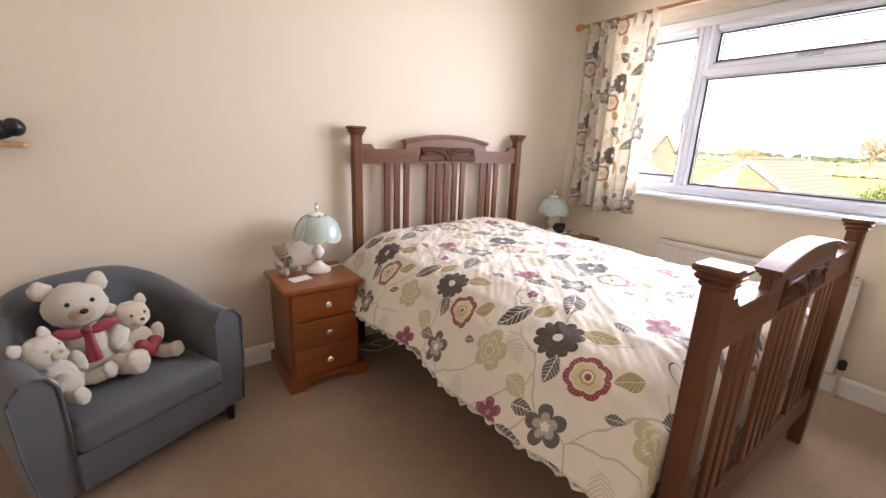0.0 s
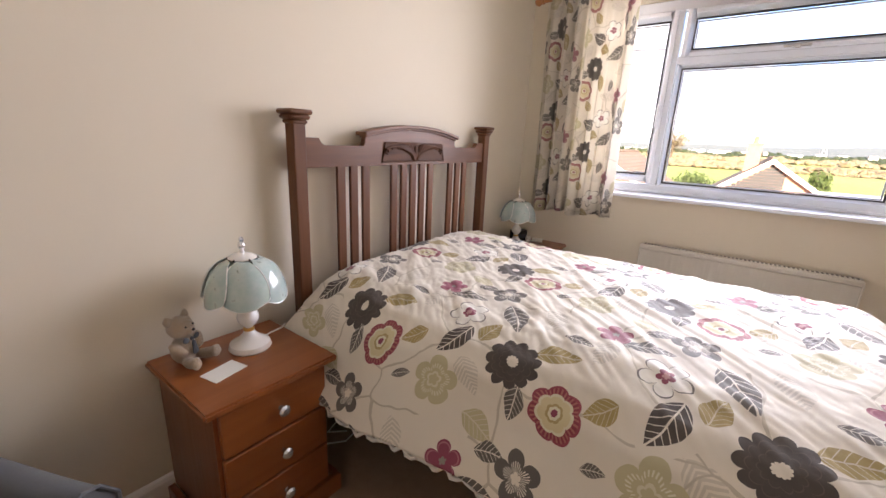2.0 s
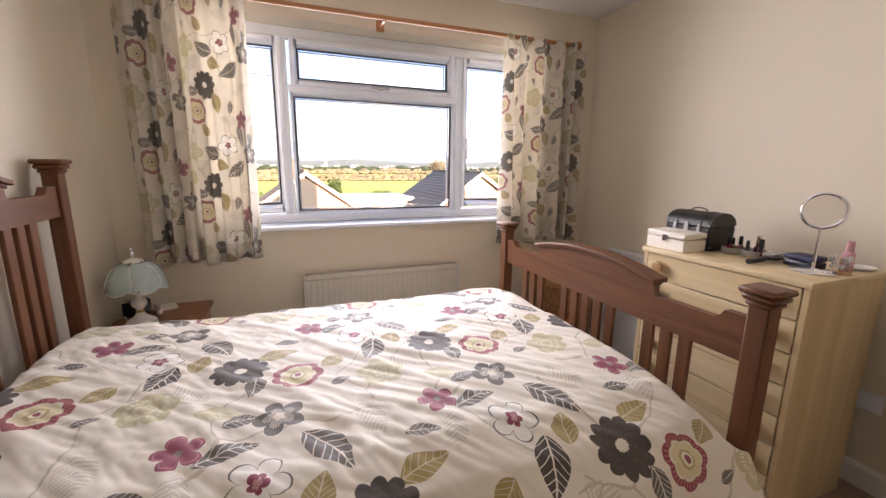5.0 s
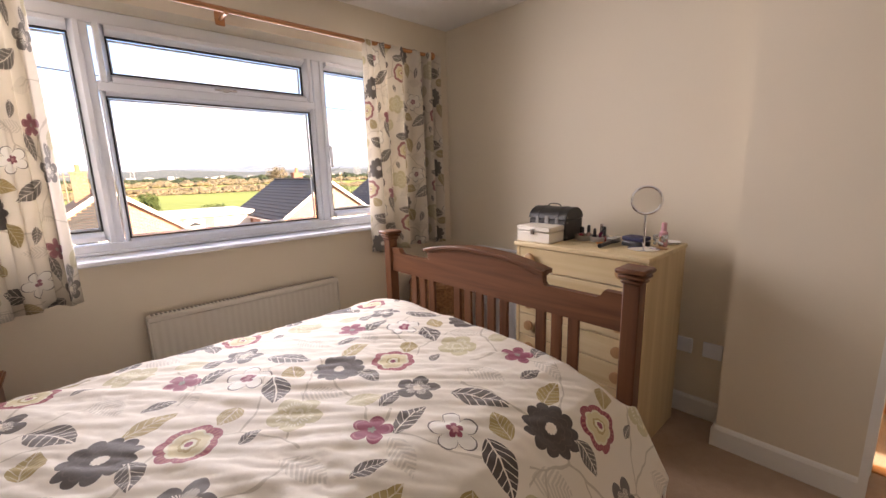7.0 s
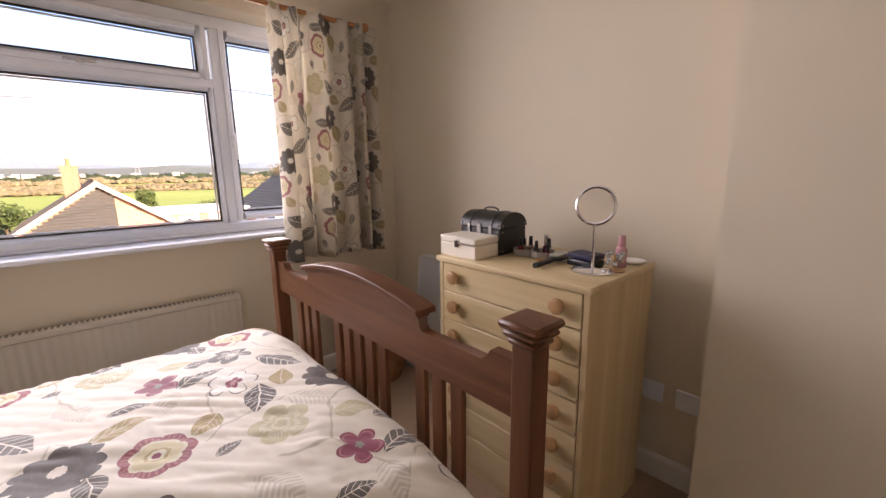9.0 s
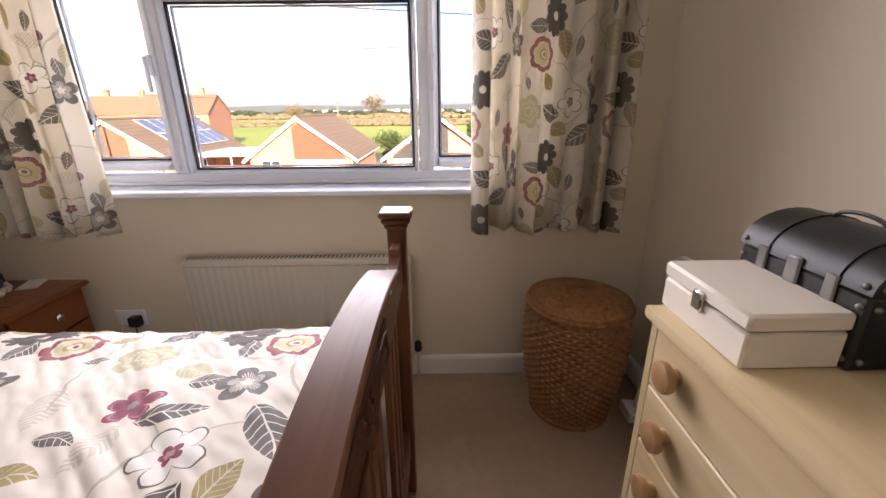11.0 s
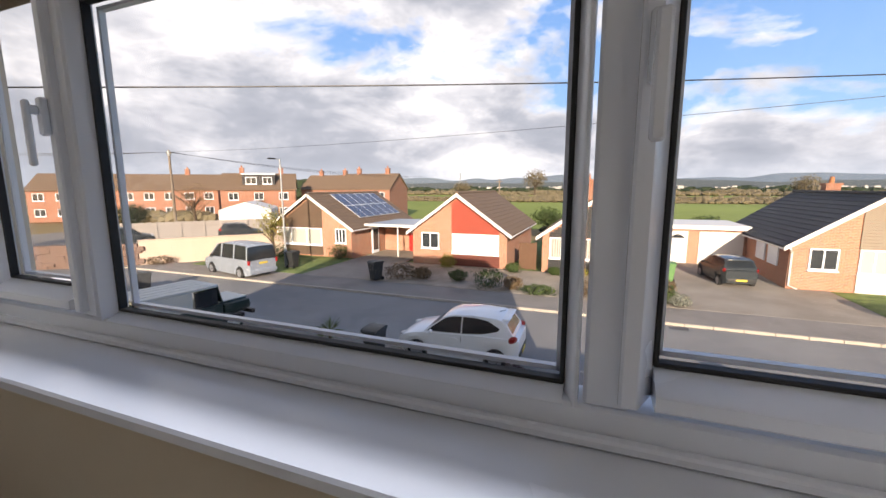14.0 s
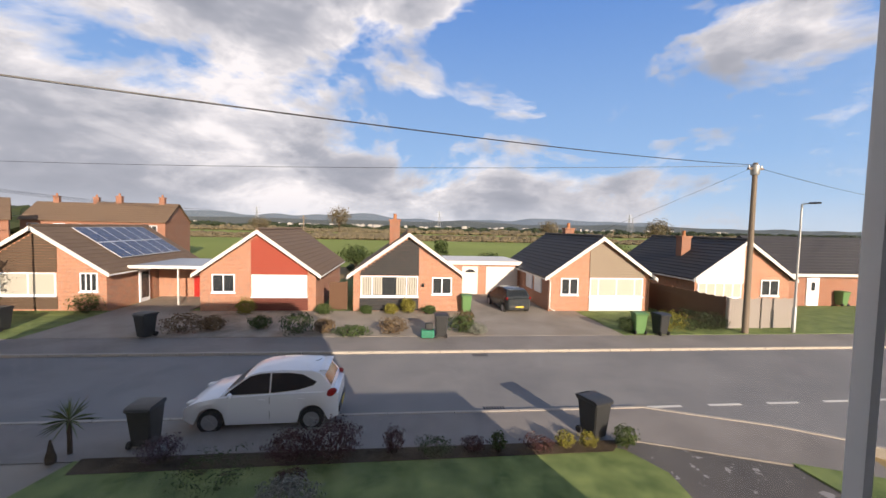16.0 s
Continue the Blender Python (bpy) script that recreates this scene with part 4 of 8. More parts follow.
def bear(name, label, m, s, coat, face, nose, extra=(), pose_legs=0.0):
    """A seated plush bear, s metres high, facing -y."""
    def fill(bm):
        ball(bm, (0, 0, 0.27 * s), (0.24 * s, 0.20 * s, 0.27 * s))
        ball(bm, (0, -0.03 * s, 0.70 * s), (0.235 * s, 0.205 * s, 0.20 * s))
        for d in (-1, 1):
            ball(bm, (d * 0.19 * s, 0.02 * s, 0.87 * s), (0.085 * s, 0.05 * s, 0.085 * s))
            ball(bm, (d * 0.23 * s, -0.10 * s, 0.36 * s), (0.085 * s, 0.10 * s, 0.17 * s), m=Matrix.Rotation(d * 0.5, 4, "Y") @ Matrix.Rotation(-0.5, 4, "X"))
            ball(bm, (d * 0.19 * s, -0.26 * s, 0.10 * s), (0.10 * s, 0.20 * s, 0.10 * s), m=Matrix.Rotation(d * 0.35, 4, "Z"))
            ball(bm, (d * 0.24 * s, -0.42 * s, 0.12 * s), (0.10 * s, 0.07 * s, 0.115 * s))
        for v in bm.verts:
            v.co += v.co.normalized() * 0.016 * s * noise.noise(v.co * (14 / s)) * 2
            v.co.z = max(v.co.z, 0.002)
    def muzzle(bm):
        ball(bm, (0, -0.20 * s, 0.64 * s), (0.10 * s, 0.085 * s, 0.075 * s))
    def dark(bm):
        ball(bm, (0, -0.285 * s, 0.665 * s), (0.034 * s, 0.02 * s, 0.024 * s), 8, 6)
        for d in (-1, 1):
            ball(bm, (d * 0.085 * s, -0.215 * s, 0.74 * s), 0.02 * s, 8, 6)
    pieces = [(coat, fill), (face, muzzle), (nose, dark), *extra]
    return coloured(name, pieces, label, "soft toy", m, "soft toys on the armchair" if s > 0.2 else "")


def bow(s, w=1.0):
    def fill(bm):
        for d in (-1, 1):
            ball(bm, (d * 0.12 * s, -0.20 * s, 0.49 * s), (0.12 * s * w, 0.025 * s, 0.05 * s), m=Matrix.Rotation(-d * 0.25, 4, "Y"))
            box(bm, -0.035 * s, 0.035 * s, -0.245 * s, -0.225 * s, 0.20 * s, 0.46 * s, 0.004, Matrix.Translation((d * 0.05 * s, 0, 0)) @ Matrix.Rotation(-d * 0.12, 4, "Y"))
        ball(bm, (0, -0.215 * s, 0.49 * s), 0.035 * s)
    return fill


def heart(s):
    def fill(bm):
        pts = [(0.16 * s * math.sin(t) ** 3, 0.01 * s * (13 * math.cos(t) - 5 * math.cos(2 * t) - 2 * math.cos(3 * t) - math.cos(4 * t)) + 0.27 * s) for t in [2 * math.pi * i / 22 for i in range(22)]]
        prism(bm, pts, "y", -0.30 * s, -0.22 * s)
    return fill


SEATZ = 0.352
bear("plush_bear", "large cream plush bear with a sheer plum bow", CH @ pose(-0.085, 0.28, SEATZ, -12, 0, -8), 0.43, WHITEFUR, SNOUT, BLACKP, [(REDC, bow(0.43))])
bear("plush_bear", "small cream plush bear holding a dark red heart", CH @ pose(0.075, 0.25, SEATZ, -10, 0, 6), 0.30, CREAMFUR, WHITEFUR, REDC, [(REDC, heart(0.30))])
bear("plush_bear", "floppy white plush bear slumped on the seat", CH @ pose(-0.185, 0.19, SEATZ + 0.01, -16, -8, 30), 0.28, WHITEFUR, CREAMFUR, SNOUT)

# ---- on the bedside cabinets ----
def mint_glass():
    m, nt, b = bare("mint_frosted_glass")
    v = ncoord(nt)
    n = nnoise(nt, 26, 4, 0.6, v)
    c = nramp(nt, n, [(0.40, (0.60, 0.76, 0.72)), (0.60, (0.72, 0.83, 0.79)), (0.68, (0.36, 0.42, 0.36))])
    nt.links.new(c, b.inputs["Base Color"])
    b.inputs["Roughness"].default_value = 0.12
    b.inputs["Transmission Weight"].default_value = 0.35
    b.inputs["Coat Weight"].default_value = 0.6
    return m


MINT = mint_glass()


def table_lamp(m, label):
    l = thing("table_lamp", label, "table lamp", m, "pair of table lamps")
    part("base", lathe(bmesh.new(), [(0.060, 0), (0.064, 0.006), (0.060, 0.020), (0.045, 0.030), (0.030, 0.040), (0.020, 0.052), (0.014, 0.062)], n=28), WHITECER, l, "white ceramic foot")
    part("collar", lathe(bmesh.new(), [(0.013, 0.060), (0.017, 0.063), (0.017, 0.070), (0.012, 0.073)], n=16), GOLD, l, "gilt collar")
    part("stem", lathe(bmesh.new(), [(0.012, 0.072), (0.016, 0.078), (0.030, 0.095), (0.033, 0.108), (0.028, 0.122), (0.015, 0.135), (0.013, 0.150)], n=20), WHITECER, l, "white ceramic knop")
    part("collar", lathe(bmesh.new(), [(0.012, 0.149), (0.016, 0.152), (0.016, 0.158), (0.010, 0.160), (0.008, 0.20)], n=16), GOLD, l, "gilt collar")
    # six curved glass petals that overlap at one edge
    for k in range(6):
        sh, rim, grid = bmesh.new(), [], []
        for j in range(11):
            v = j / 10
            row = []
            for i in range(13):
                u = -1 + i / 6
                vv = v * (1 - 0.13 * u * u)
                th = radians(8 + 82 * vv)
                ang = 2 * math.pi * k / 6 + u * radians(22 + 16 * math.sin(math.pi * min(1, vv * 0.8)))
                r = 0.034 + 0.082 * math.sin(th) + 0.006 * u + 0.004 * math.cos(u * 1.5) * vv
                row.append(Vector((r * math.cos(ang), r * math.sin(ang), 0.302 - 0.132 * (1 - math.cos(th)))))
            grid.append(row)
        vs = [[sh.verts.new(p) for p in row] for row in grid]
        inner = [[sh.verts.new(p * 0.972 + Vector((0, 0, p.z * 0.028 - 0.001))) for p in row] for row in grid]
        for lay in (vs, inner):
            for j in range(10):
                for i in range(12):
                    sh.faces.new((lay[j][i], lay[j][i + 1], lay[j + 1][i + 1], lay[j + 1][i]))
        loop = [(0, i) for i in range(12)] + [(j, 12) for j in range(10)] + [(10, i) for i in range(12, 0, -1)] + [(j, 0) for j in range(10, 0, -1)]
        for (j0, i0), (j1, i1) in zip(loop, loop[1:] + loop[:1]):
            sh.faces.new((vs[j0][i0], vs[j1][i1], inner[j1][i1], inner[j0][i0]))
        pt = part("petal", sh, MINT, l, "mint glass petal of the shade", smooth=60)
        edge_pts = [grid[j][0] for j in range(2, 11)] + grid[10][1:] + [grid[j][12] for j in range(9, 1, -1)]
        part("petal_rim", tube(bmesh.new(), edge_pts, 0.0016, 5), WHITECER, pt, "pale bevelled edge")
        a = 2 * math.pi * (k + 0.5) / 6
        bt = bmesh.new()
        ball(bt, (0.042 * math.cos(a), 0.042 * math.sin(a), 0.303), 0.0035, 8, 6)
        part("screw", bt, DARKWOOD, l)
    part("cap", lathe(bmesh.new(), [(0.040, 0.300), (0.042, 0.304), (0.030, 0.312), (0.012, 0.318)], n=20), WHITECER, l)
    b = lathe(bmesh.new(), [(0.006, 0.317), (0.006, 0.328), (0.011, 0.336), (0.011, 0.345), (0.005, 0.352), (0.008, 0.360), (0.003, 0.368)], n=12)
    part("finial", b, CHROME, l)
    part("flex", tube(bmesh.new(), [(0.055, 0.02, 0.008), (0.09, 0.035, 0.006), (0.13, 0.03, 0.012), (0.16, 0.06, 0.006)], 0.003, 6), PAPER, l, "white flex")
    return l


table_lamp(pose(1.085, 2.445, 0.572) @ Matrix.Scale(1.08, 4), "table lamp with mint glass petal shade and white ceramic base")
table_lamp(pose(3.10, 2.46, 0.572, 0, 0, 30) @ Matrix.Scale(1.08, 4), "table lamp with mint glass shade, partly hidden by the bed head")
bear("teddy_bear", "small tan plush bear sitting on the bedside cabinet", pose(0.905, 2.50, 0.572, -6, 0, 28), 0.175, TANFUR, SNOUT, BLACKP, [(VELVET, bow(0.175, 0.6))])
solid("note_card", bx(-0.055, 0.055, -0.037, 0.037, 0, 0.0015), PAPER, "small white card lying on the bedside cabinet", "card", pose(0.955, 2.36, 0.5725, 0, 0, 12))
clock = thing("alarm_clock", "black plastic digital alarm clock on the bedside cabinet", "clock", pose(3.27, 2.52, 0.572, 0, 0, -22))
part("case", prism(bmesh.new(), [(-0.04, 0), (0.04, 0), (0.04, 0.075), (0.0, 0.082), (-0.03, 0.075)], "x", -0.055, 0.055), BLACKP, clock)
part("screen", bx(-0.042, 0.042, -0.0425, -0.038, 0.02, 0.055), plain("dim_clock_screen", (0.10, 0.11, 0.12), 0.2), clock, "dim grey display")
for i, (x, y) in enumerate(((3.215, 2.41), (3.27, 2.43), (3.30, 2.46))):
    b = bmesh.new()
    ball(b, (0, 0, 0.014), (0.022, 0.015, 0.014))
    ball(b, (0.014, -0.004, 0.028), (0.011, 0.010, 0.011))
    solid("ornament", b, plain("pale_pebble_glaze", (0.66, 0.60, 0.54), 0.4) if i == 0 else bpy.data.materials["pale_pebble_glaze"], "tiny pale ceramic ornament beside the clock", "ornament", pose(x, y, 0.572, 0, 0, 40 * i), "little ornaments", 180)
solid("notepad", bx(-0.06, 0.06, -0.04, 0.04, 0, 0.006, 0.001), PAPER, "white paper notepad on the bedside cabinet", "notepad", pose(3.355, 2.40, 0.5725, 0, 0, 20))
solid("coaster", bx(-0.05, 0.05, -0.03, 0.03, 0, 0.003, 0.001), CHERRY, "wooden coaster with a pale printed border", "coaster", pose(3.16, 2.31, 0.5725, 0, 0, 12))

# wall shelf with a dark ornament
sh = thing("wall_shelf", "small pine wall shelf by the chair corner", "shelf", pose(-0.20, YH, 1.235))
part("board", bx(-0.18, 0.18, -0.13, 0.0, 0.0, 0.018, 0.004), KNOB, sh)
part("bracket", prism(bmesh.new(), [(-0.10, 0), (0, 0), (0, -0.10), (-0.02, -0.09)], "x", -0.01, 0.01), KNOB, sh)
b = bmesh.new()
ball(b, (0, 0, 0.045), (0.09, 0.05, 0.045)), ball(b, (0.085, -0.01, 0.055), (0.035, 0.035, 0.035)), ball(b, (-0.06, 0, 0.07), (0.05, 0.045, 0.04))
solid("black_ornament", b, BLACKP, "black rounded animal ornament lying on the shelf", "ornament", pose(-0.13, YH - 0.07, 1.253), "", 180)

# sockets, plug and cables by the bed
b = bmesh.new()
box(b, -0.010, 0.0, -0.073, 0.073, -0.043, 0.043, 0.003)
solid("wall_socket", b, UPVC, "white double wall socket by the bedside cabinet", "socket", pose(XW, 2.02, 0.36))
plug = thing("plug", "black mains plug with a trailing cable", "plug", pose(XW - 0.010, 1.985, 0.355))
b = bx(-0.042, 0, -0.026, 0.026, -0.028, 0.026, 0.008, seg=2)
part("plug_body", b, BLACKP, plug)
part("cable", tube(bmesh.new(), [(-0.03, 0, -0.025), (-0.03, 0.0, -0.12), (-0.02, 0.01, -0.24), (-0.03, -0.01, -0.335), (-0.10, -0.03, -0.349), (-0.22, 0.05, -0.349), (-0.20, 0.14, -0.349)], 0.003, 6), GASKET, plug)
solid("power_cable", tube(bmesh.new(), [(XW - 0.02, 2.06, 0.35), (XW - 0.03, 2.09, 0.22), (XW - 0.04, 2.10, 0.08), (XW - 0.10, 2.10, 0.006), (3.2, 2.0, 0.005), (3.05, 2.14, 0.005)], 0.003, 6), PAPER, "white flex trailing from the wall socket", "cable")
solid("extension_cable", tube(bmesh.new(), [(1.29, 2.5, 0.01), (1.34, 2.42, 0.008), (1.42, 2.36, 0.006), (1.52, 2.38, 0.006), (1.60, 2.44, 0.006), (1.50, 2.50, 0.006), (1.40, 2.46, 0.012), (1.46, 2.40, 0.012)], 0.0035, 6), PAPER, "white flex coiled on the carpet under the bed", "cable")
for x in (1.42, 1.40 + 0.16):
    solid("wall_socket", bx(-0.045, 0.045, 0, 0.010, -0.043, 0.043, 0.003), UPVC, "white wall socket low beside the chest", "socket", pose(x - 0.03, YR, 0.40), "sockets by the chest")

# ---- on the chest of drawers ----
WBOX = plain("cream_leatherette", (0.78, 0.72, 0.62), 0.5, vary=0.03, fine=90, bump=0.15)
jb = thing("jewellery_box", "cream leatherette box with a metal clasp", "box", pose(2.145, -0.038, CHT))
part("body", bx(-0.105, 0.105, -0.072, 0.072, 0, 0.058, 0.004), WBOX, jb)
part("lid", bx(-0.107, 0.107, -0.074, 0.074, 0.060, 0.088, 0.005), WBOX, jb)
part("clasp", bx(-0.013, 0.013, 0.073, 0.080, 0.042, 0.076, 0.003), CHROME, jb, "brushed metal clasp")
DULLM = plain("dull_pewter", (0.22, 0.21, 0.20), 0.4, 0.9, vary=0.2, bump=0)
BLEATHER = plain("black_leather", (0.018, 0.017, 0.016), 0.42, vary=0.3, fine=110, bump=0.3)
tr = thing("trunk_box", "small black leather trunk with domed lid and studs", "box", pose(2.15, -0.2, CHT) @ Matrix.Scale(0.85, 4))
part("body", bx(-0.14, 0.14, -0.105, 0.105, 0, 0.135, 0.006), BLEATHER, tr)
pts = [(0.108 * math.cos(a), 0.137 + 0.075 * math.sin(a)) for a in [math.pi * i / 14 for i in range(15)]]
lid = part("lid", prism(bmesh.new(), pts, "x", -0.142, 0.142), BLEATHER, tr, "domed lid", smooth=30)
for x in (-0.075, 0.075):
    w = [(0.111 * math.cos(a), 0.137 + 0.078 * math.sin(a)) for a in [math.pi * i / 14 for i in range(15)]] + [(0.104 * math.cos(a), 0.137 + 0.072 * math.sin(a)) for a in [math.pi * (14 - i) / 14 for i in range(15)]]
    part("strap", prism(bmesh.new(), w, "x", x - 0.010, x + 0.010), BLEATHER, lid)
    part("latch", bx(x - 0.012, x + 0.012, 0.104, 0.112, 0.085, 0.150, 0.003), DULLM, tr, "dull metal latch")
for x, y, z in [(x, 0.106, z) for x in (-0.128, 0.128) for z in (0.02, 0.115, 0.15)] + [(-0.142, y, z) for y in (-0.09, 0.09) for z in (0.02, 0.115, 0.15)]:
    b = bmesh.new()
    ball(b, (x, y, z), 0.006, 8, 6)
    part("stud", b, DULLM, tr, "metal stud", smooth=180)
part("lock", bx(-0.016, 0.016, 0.106, 0.114, 0.10, 0.155, 0.004), DULLM, tr)
part("handle", tube(bmesh.new(), [(0.05 * math.cos(a) + 0.01, 0, 0.212 + 0.018 * math.sin(a)) for a in [math.pi * i / 10 for i in range(11)]], 0.004, 6), BLEATHER, lid)

CLEAR = plain("clear_acrylic", (0.34, 0.325, 0.30), 0.12, 0.0, vary=0.1, bump=0)
for i, (x, y) in enumerate(((1.970, -0.205), (1.885, -0.210))):
    b = bmesh.new()
    lathe(b, [(0.044, 0), (0.050, 0.003), (0.052, 0.030), (0.046, 0.030), (0.044, 0.006), (0.02, 0.005)], n=22)
    solid("trinket_dish", b, CLEAR, "clear plastic dish that holds nail varnish bottles", "dish", pose(x, y, CHT), "clear dishes")
VARN = [(0.20, 0.02, 0.04), (0.30, 0.20, 0.16), (0.03, 0.03, 0.035), (0.36, 0.30, 0.25), (0.12, 0.02, 0.05)]
vm = [plain("varnish_%s" % "abcde"[i], c, 0.12, bump=0) for i, c in enumerate(VARN)]
for i, (x, y, s) in enumerate(((1.965, -0.235, 1.0), (1.935, -0.265, 1.1), (1.885, -0.235, 0.95), (1.845, -0.265, 1.1), (1.870, -0.285, 1.25), (1.83, -0.235, 0.85), (1.975, -0.275, 0.9))):
    n = thing("nail_varnish", "small nail varnish bottle with a tall black cap", "bottle", pose(x + 0.018, y + 0.045, CHT + 0.006) @ Matrix.Scale(s, 4), "nail varnish bottles")
    part("bottle", lathe(bmesh.new(), [(0.011, 0), (0.012, 0.003), (0.012, 0.028), (0.006, 0.034)], n=12), vm[i % 5], n)
    part("cap", lathe(bmesh.new(), [(0.0075, 0.034), (0.0085, 0.036), (0.007, 0.068), (0.004, 0.070)], n=12), CHROME if i == 4 else BLACKP, n)
sc = thing("scissors", "small scissors with orange handles", "scissors", pose(1.838, -0.135, CHT + 0.004, 0, 0, 115))
ORANGE = plain("orange_plastic", (0.62, 0.21, 0.02), 0.35, bump=0)
for s in (-1, 1):
    part("handle", tube(bmesh.new(), [(-0.03 + 0.017 * math.cos(a), s * 0.013 + 0.011 * math.sin(a), 0) for a in [2 * math.pi * i / 14 for i in range(14)]], 0.003, 6, True), ORANGE, sc)
    part("blade", bx(-0.012, 0.06, s * 0.003 - 0.003, s * 0.003 + 0.003, -0.001, 0.001), CHROME, sc)
hb = thing("hairbrush", "black paddle hairbrush lying on its back", "hairbrush", pose(1.792, -0.10, CHT + 0.014, 0, 0, -88))
part("handle", tube(bmesh.new(), [(-0.08, 0, 0), (-0.04, 0, 0), (0.03, 0, 0.002)], 0.011, 10), BLACKP, hb)
b = bmesh.new()
ball(b, (0.085, 0, 0.004), (0.062, 0.034, 0.011), 18, 8)
part("head", b, BLACKP, hb, smooth=180)
part("bristle_pad", bx(0.045, 0.125, -0.022, 0.022, 0.012, 0.022, 0.003), CLEAR, hb, "pale bristle pad")
NAVY = plain("navy_velvet", (0.012, 0.012, 0.055), 0.6, vary=0.2)
cs = thing("jewel_case", "dark navy hinged case on the chest", "case", pose(1.69, -0.205, CHT, 0, 0, -8))
part("bottom", bx(-0.055, 0.055, -0.042, 0.042, 0, 0.026, 0.008, seg=2), BLACKP, cs)
part("lid", bx(-0.056, 0.056, -0.043, 0.043, 0.028, 0.05, 0.010, seg=2), NAVY, cs)
mir = thing("vanity_mirror", "round chrome vanity mirror on a slim stand", "mirror", pose(1.625, -0.135, CHT))
part("base", lathe(bmesh.new(), [(0.070, 0), (0.072, 0.004), (0.066, 0.009), (0.02, 0.014), (0.008, 0.018)], n=32), CHROME, mir)
part("stem", tube(bmesh.new(), [(0, 0, 0.012), (0, 0, 0.172)], 0.006, 12), CHROME, mir)
M1 = Matrix.Translation((0, 0, 0.236)) @ Matrix.Rotation(radians(-72), 4, "Z") @ Matrix.Rotation(radians(99), 4, "Y")
b = tube(bmesh.new(), [(0.064 * math.cos(a), 0.064 * math.sin(a), 0) for a in [2 * math.pi * i / 48 for i in range(48)]], 0.0065, 8, True)
bmesh.ops.transform(b, matrix=M1, verts=b.verts)
hd = part("mirror_frame", b, CHROME, mir)
SILVER = plain("mirror_silver", (0.88, 0.88, 0.88), 0.10, 1.0, vary=0.0, bump=0)
SILVER.node_tree.nodes["Principled BSDF"].inputs["Roughness"].links and SILVER.node_tree.links.remove(SILVER.node_tree.nodes["Principled BSDF"].inputs["Roughness"].links[0])
SILVER.node_tree.nodes["Principled BSDF"].inputs["Roughness"].default_value = 0.01
b = lathe(bmesh.new(), [(0.060, -0.003), (0.060, 0.004)], n=40)
bmesh.ops.transform(b, matrix=M1, verts=b.verts)
part("mirror_glass", b, SILVER, hd, "clear mirror glass")
PINKG = plain("pink_bottle", (0.60, 0.32, 0.34), 0.15, bump=0)
pf = thing("perfume_bottle", "pink perfume bottle with a clear cap", "bottle", pose(1.585, -0.27, CHT))
part("bottle", lathe(bmesh.new(), [(0.018, 0), (0.020, 0.003), (0.020, 0.07), (0.010, 0.08)], n=16), PINKG, pf)
part("cap", lathe(bmesh.new(), [(0.012, 0.08), (0.013, 0.083), (0.012, 0.118), (0.006, 0.12)], n=14), PINKG, pf)
js = thing("jewellery_stand", "little stand hung with sparkling beads", "stand", pose(1.575, -0.20, CHT))
part("base", lathe(bmesh.new(), [(0.036, 0), (0.038, 0.004), (0.01, 0.010), (0.004, 0.012), (0.004, 0.06)], n=20), KNOB, js)
b = bmesh.new()
for i in range(16):
    a = i * 2.4
    ball(b, (0.026 * math.cos(a), 0.026 * math.sin(a), 0.045 + 0.018 * math.sin(i * 1.7)), 0.008, 6, 5)
part("beads", b, CRYSTAL, js, "string of glass beads", smooth=0)
solid("soap_dish", lathe(bmesh.new(), [(0.03, 0), (0.042, 0.006), (0.045, 0.014), (0.038, 0.012), (0.01, 0.008)], n=22), WHITECER, "small white china dish on the chest", "dish", pose(1.575, -0.36, CHT))

# ---- wicker basket ----
WICK = timber("brown_wicker", (0.15, 0.060, 0.018), (0.42, 0.20, 0.075), "z", 30, 0.5, 0.1, 0.6)
bk = thing("laundry_basket", "round brown wicker laundry basket with a lid", "basket", pose(3.14, -0.15, 0))


def basket_r(z):
    return 0.165 + 0.062 * math.sin(min(1.0, z / 0.52) * 2.2) ** 1.0 if z < 0.56 else 0.205


bm = bmesh.new()
st, rows = 30, 34
rings = []
for j in range(rows * 2 + 1):
    z = 0.012 + 0.535 * j / (rows * 2)
    row = j // 2
    ring = []
    for i in range(st * 4):
        a = 2 * math.pi * i / (st * 4)
        off = 0.0050 * (1 if row % 2 else -1) * math.sin(a * st) * (1 if j % 2 else 0) + (0.0035 if j % 2 else -0.002)
        r = basket_r(z) + off
        ring.append(bm.verts.new((r * math.cos(a), r * math.sin(a), z)))
    rings.append(ring)
for p, q in zip(rings, rings[1:]):
    m = len(p)
    for i in range(m):
        bm.faces.new((p[i], p[(i + 1) % m], q[(i + 1) % m], q[i]))
bm.faces.new(rings[0][::-1])
part("woven_body", bm, WICK, bk, "woven wicker side", smooth=50)
for z, r in ((0.012, 0.172), (0.548, basket_r(0.547) + 0.004)):
    part("rim", tube(bmesh.new(), [(r * math.cos(a), r * math.sin(a), z) for a in [2 * math.pi * i / 48 for i in range(48)]], 0.010, 8, True), WICK, bk)
bm = bmesh.new()
rings = []
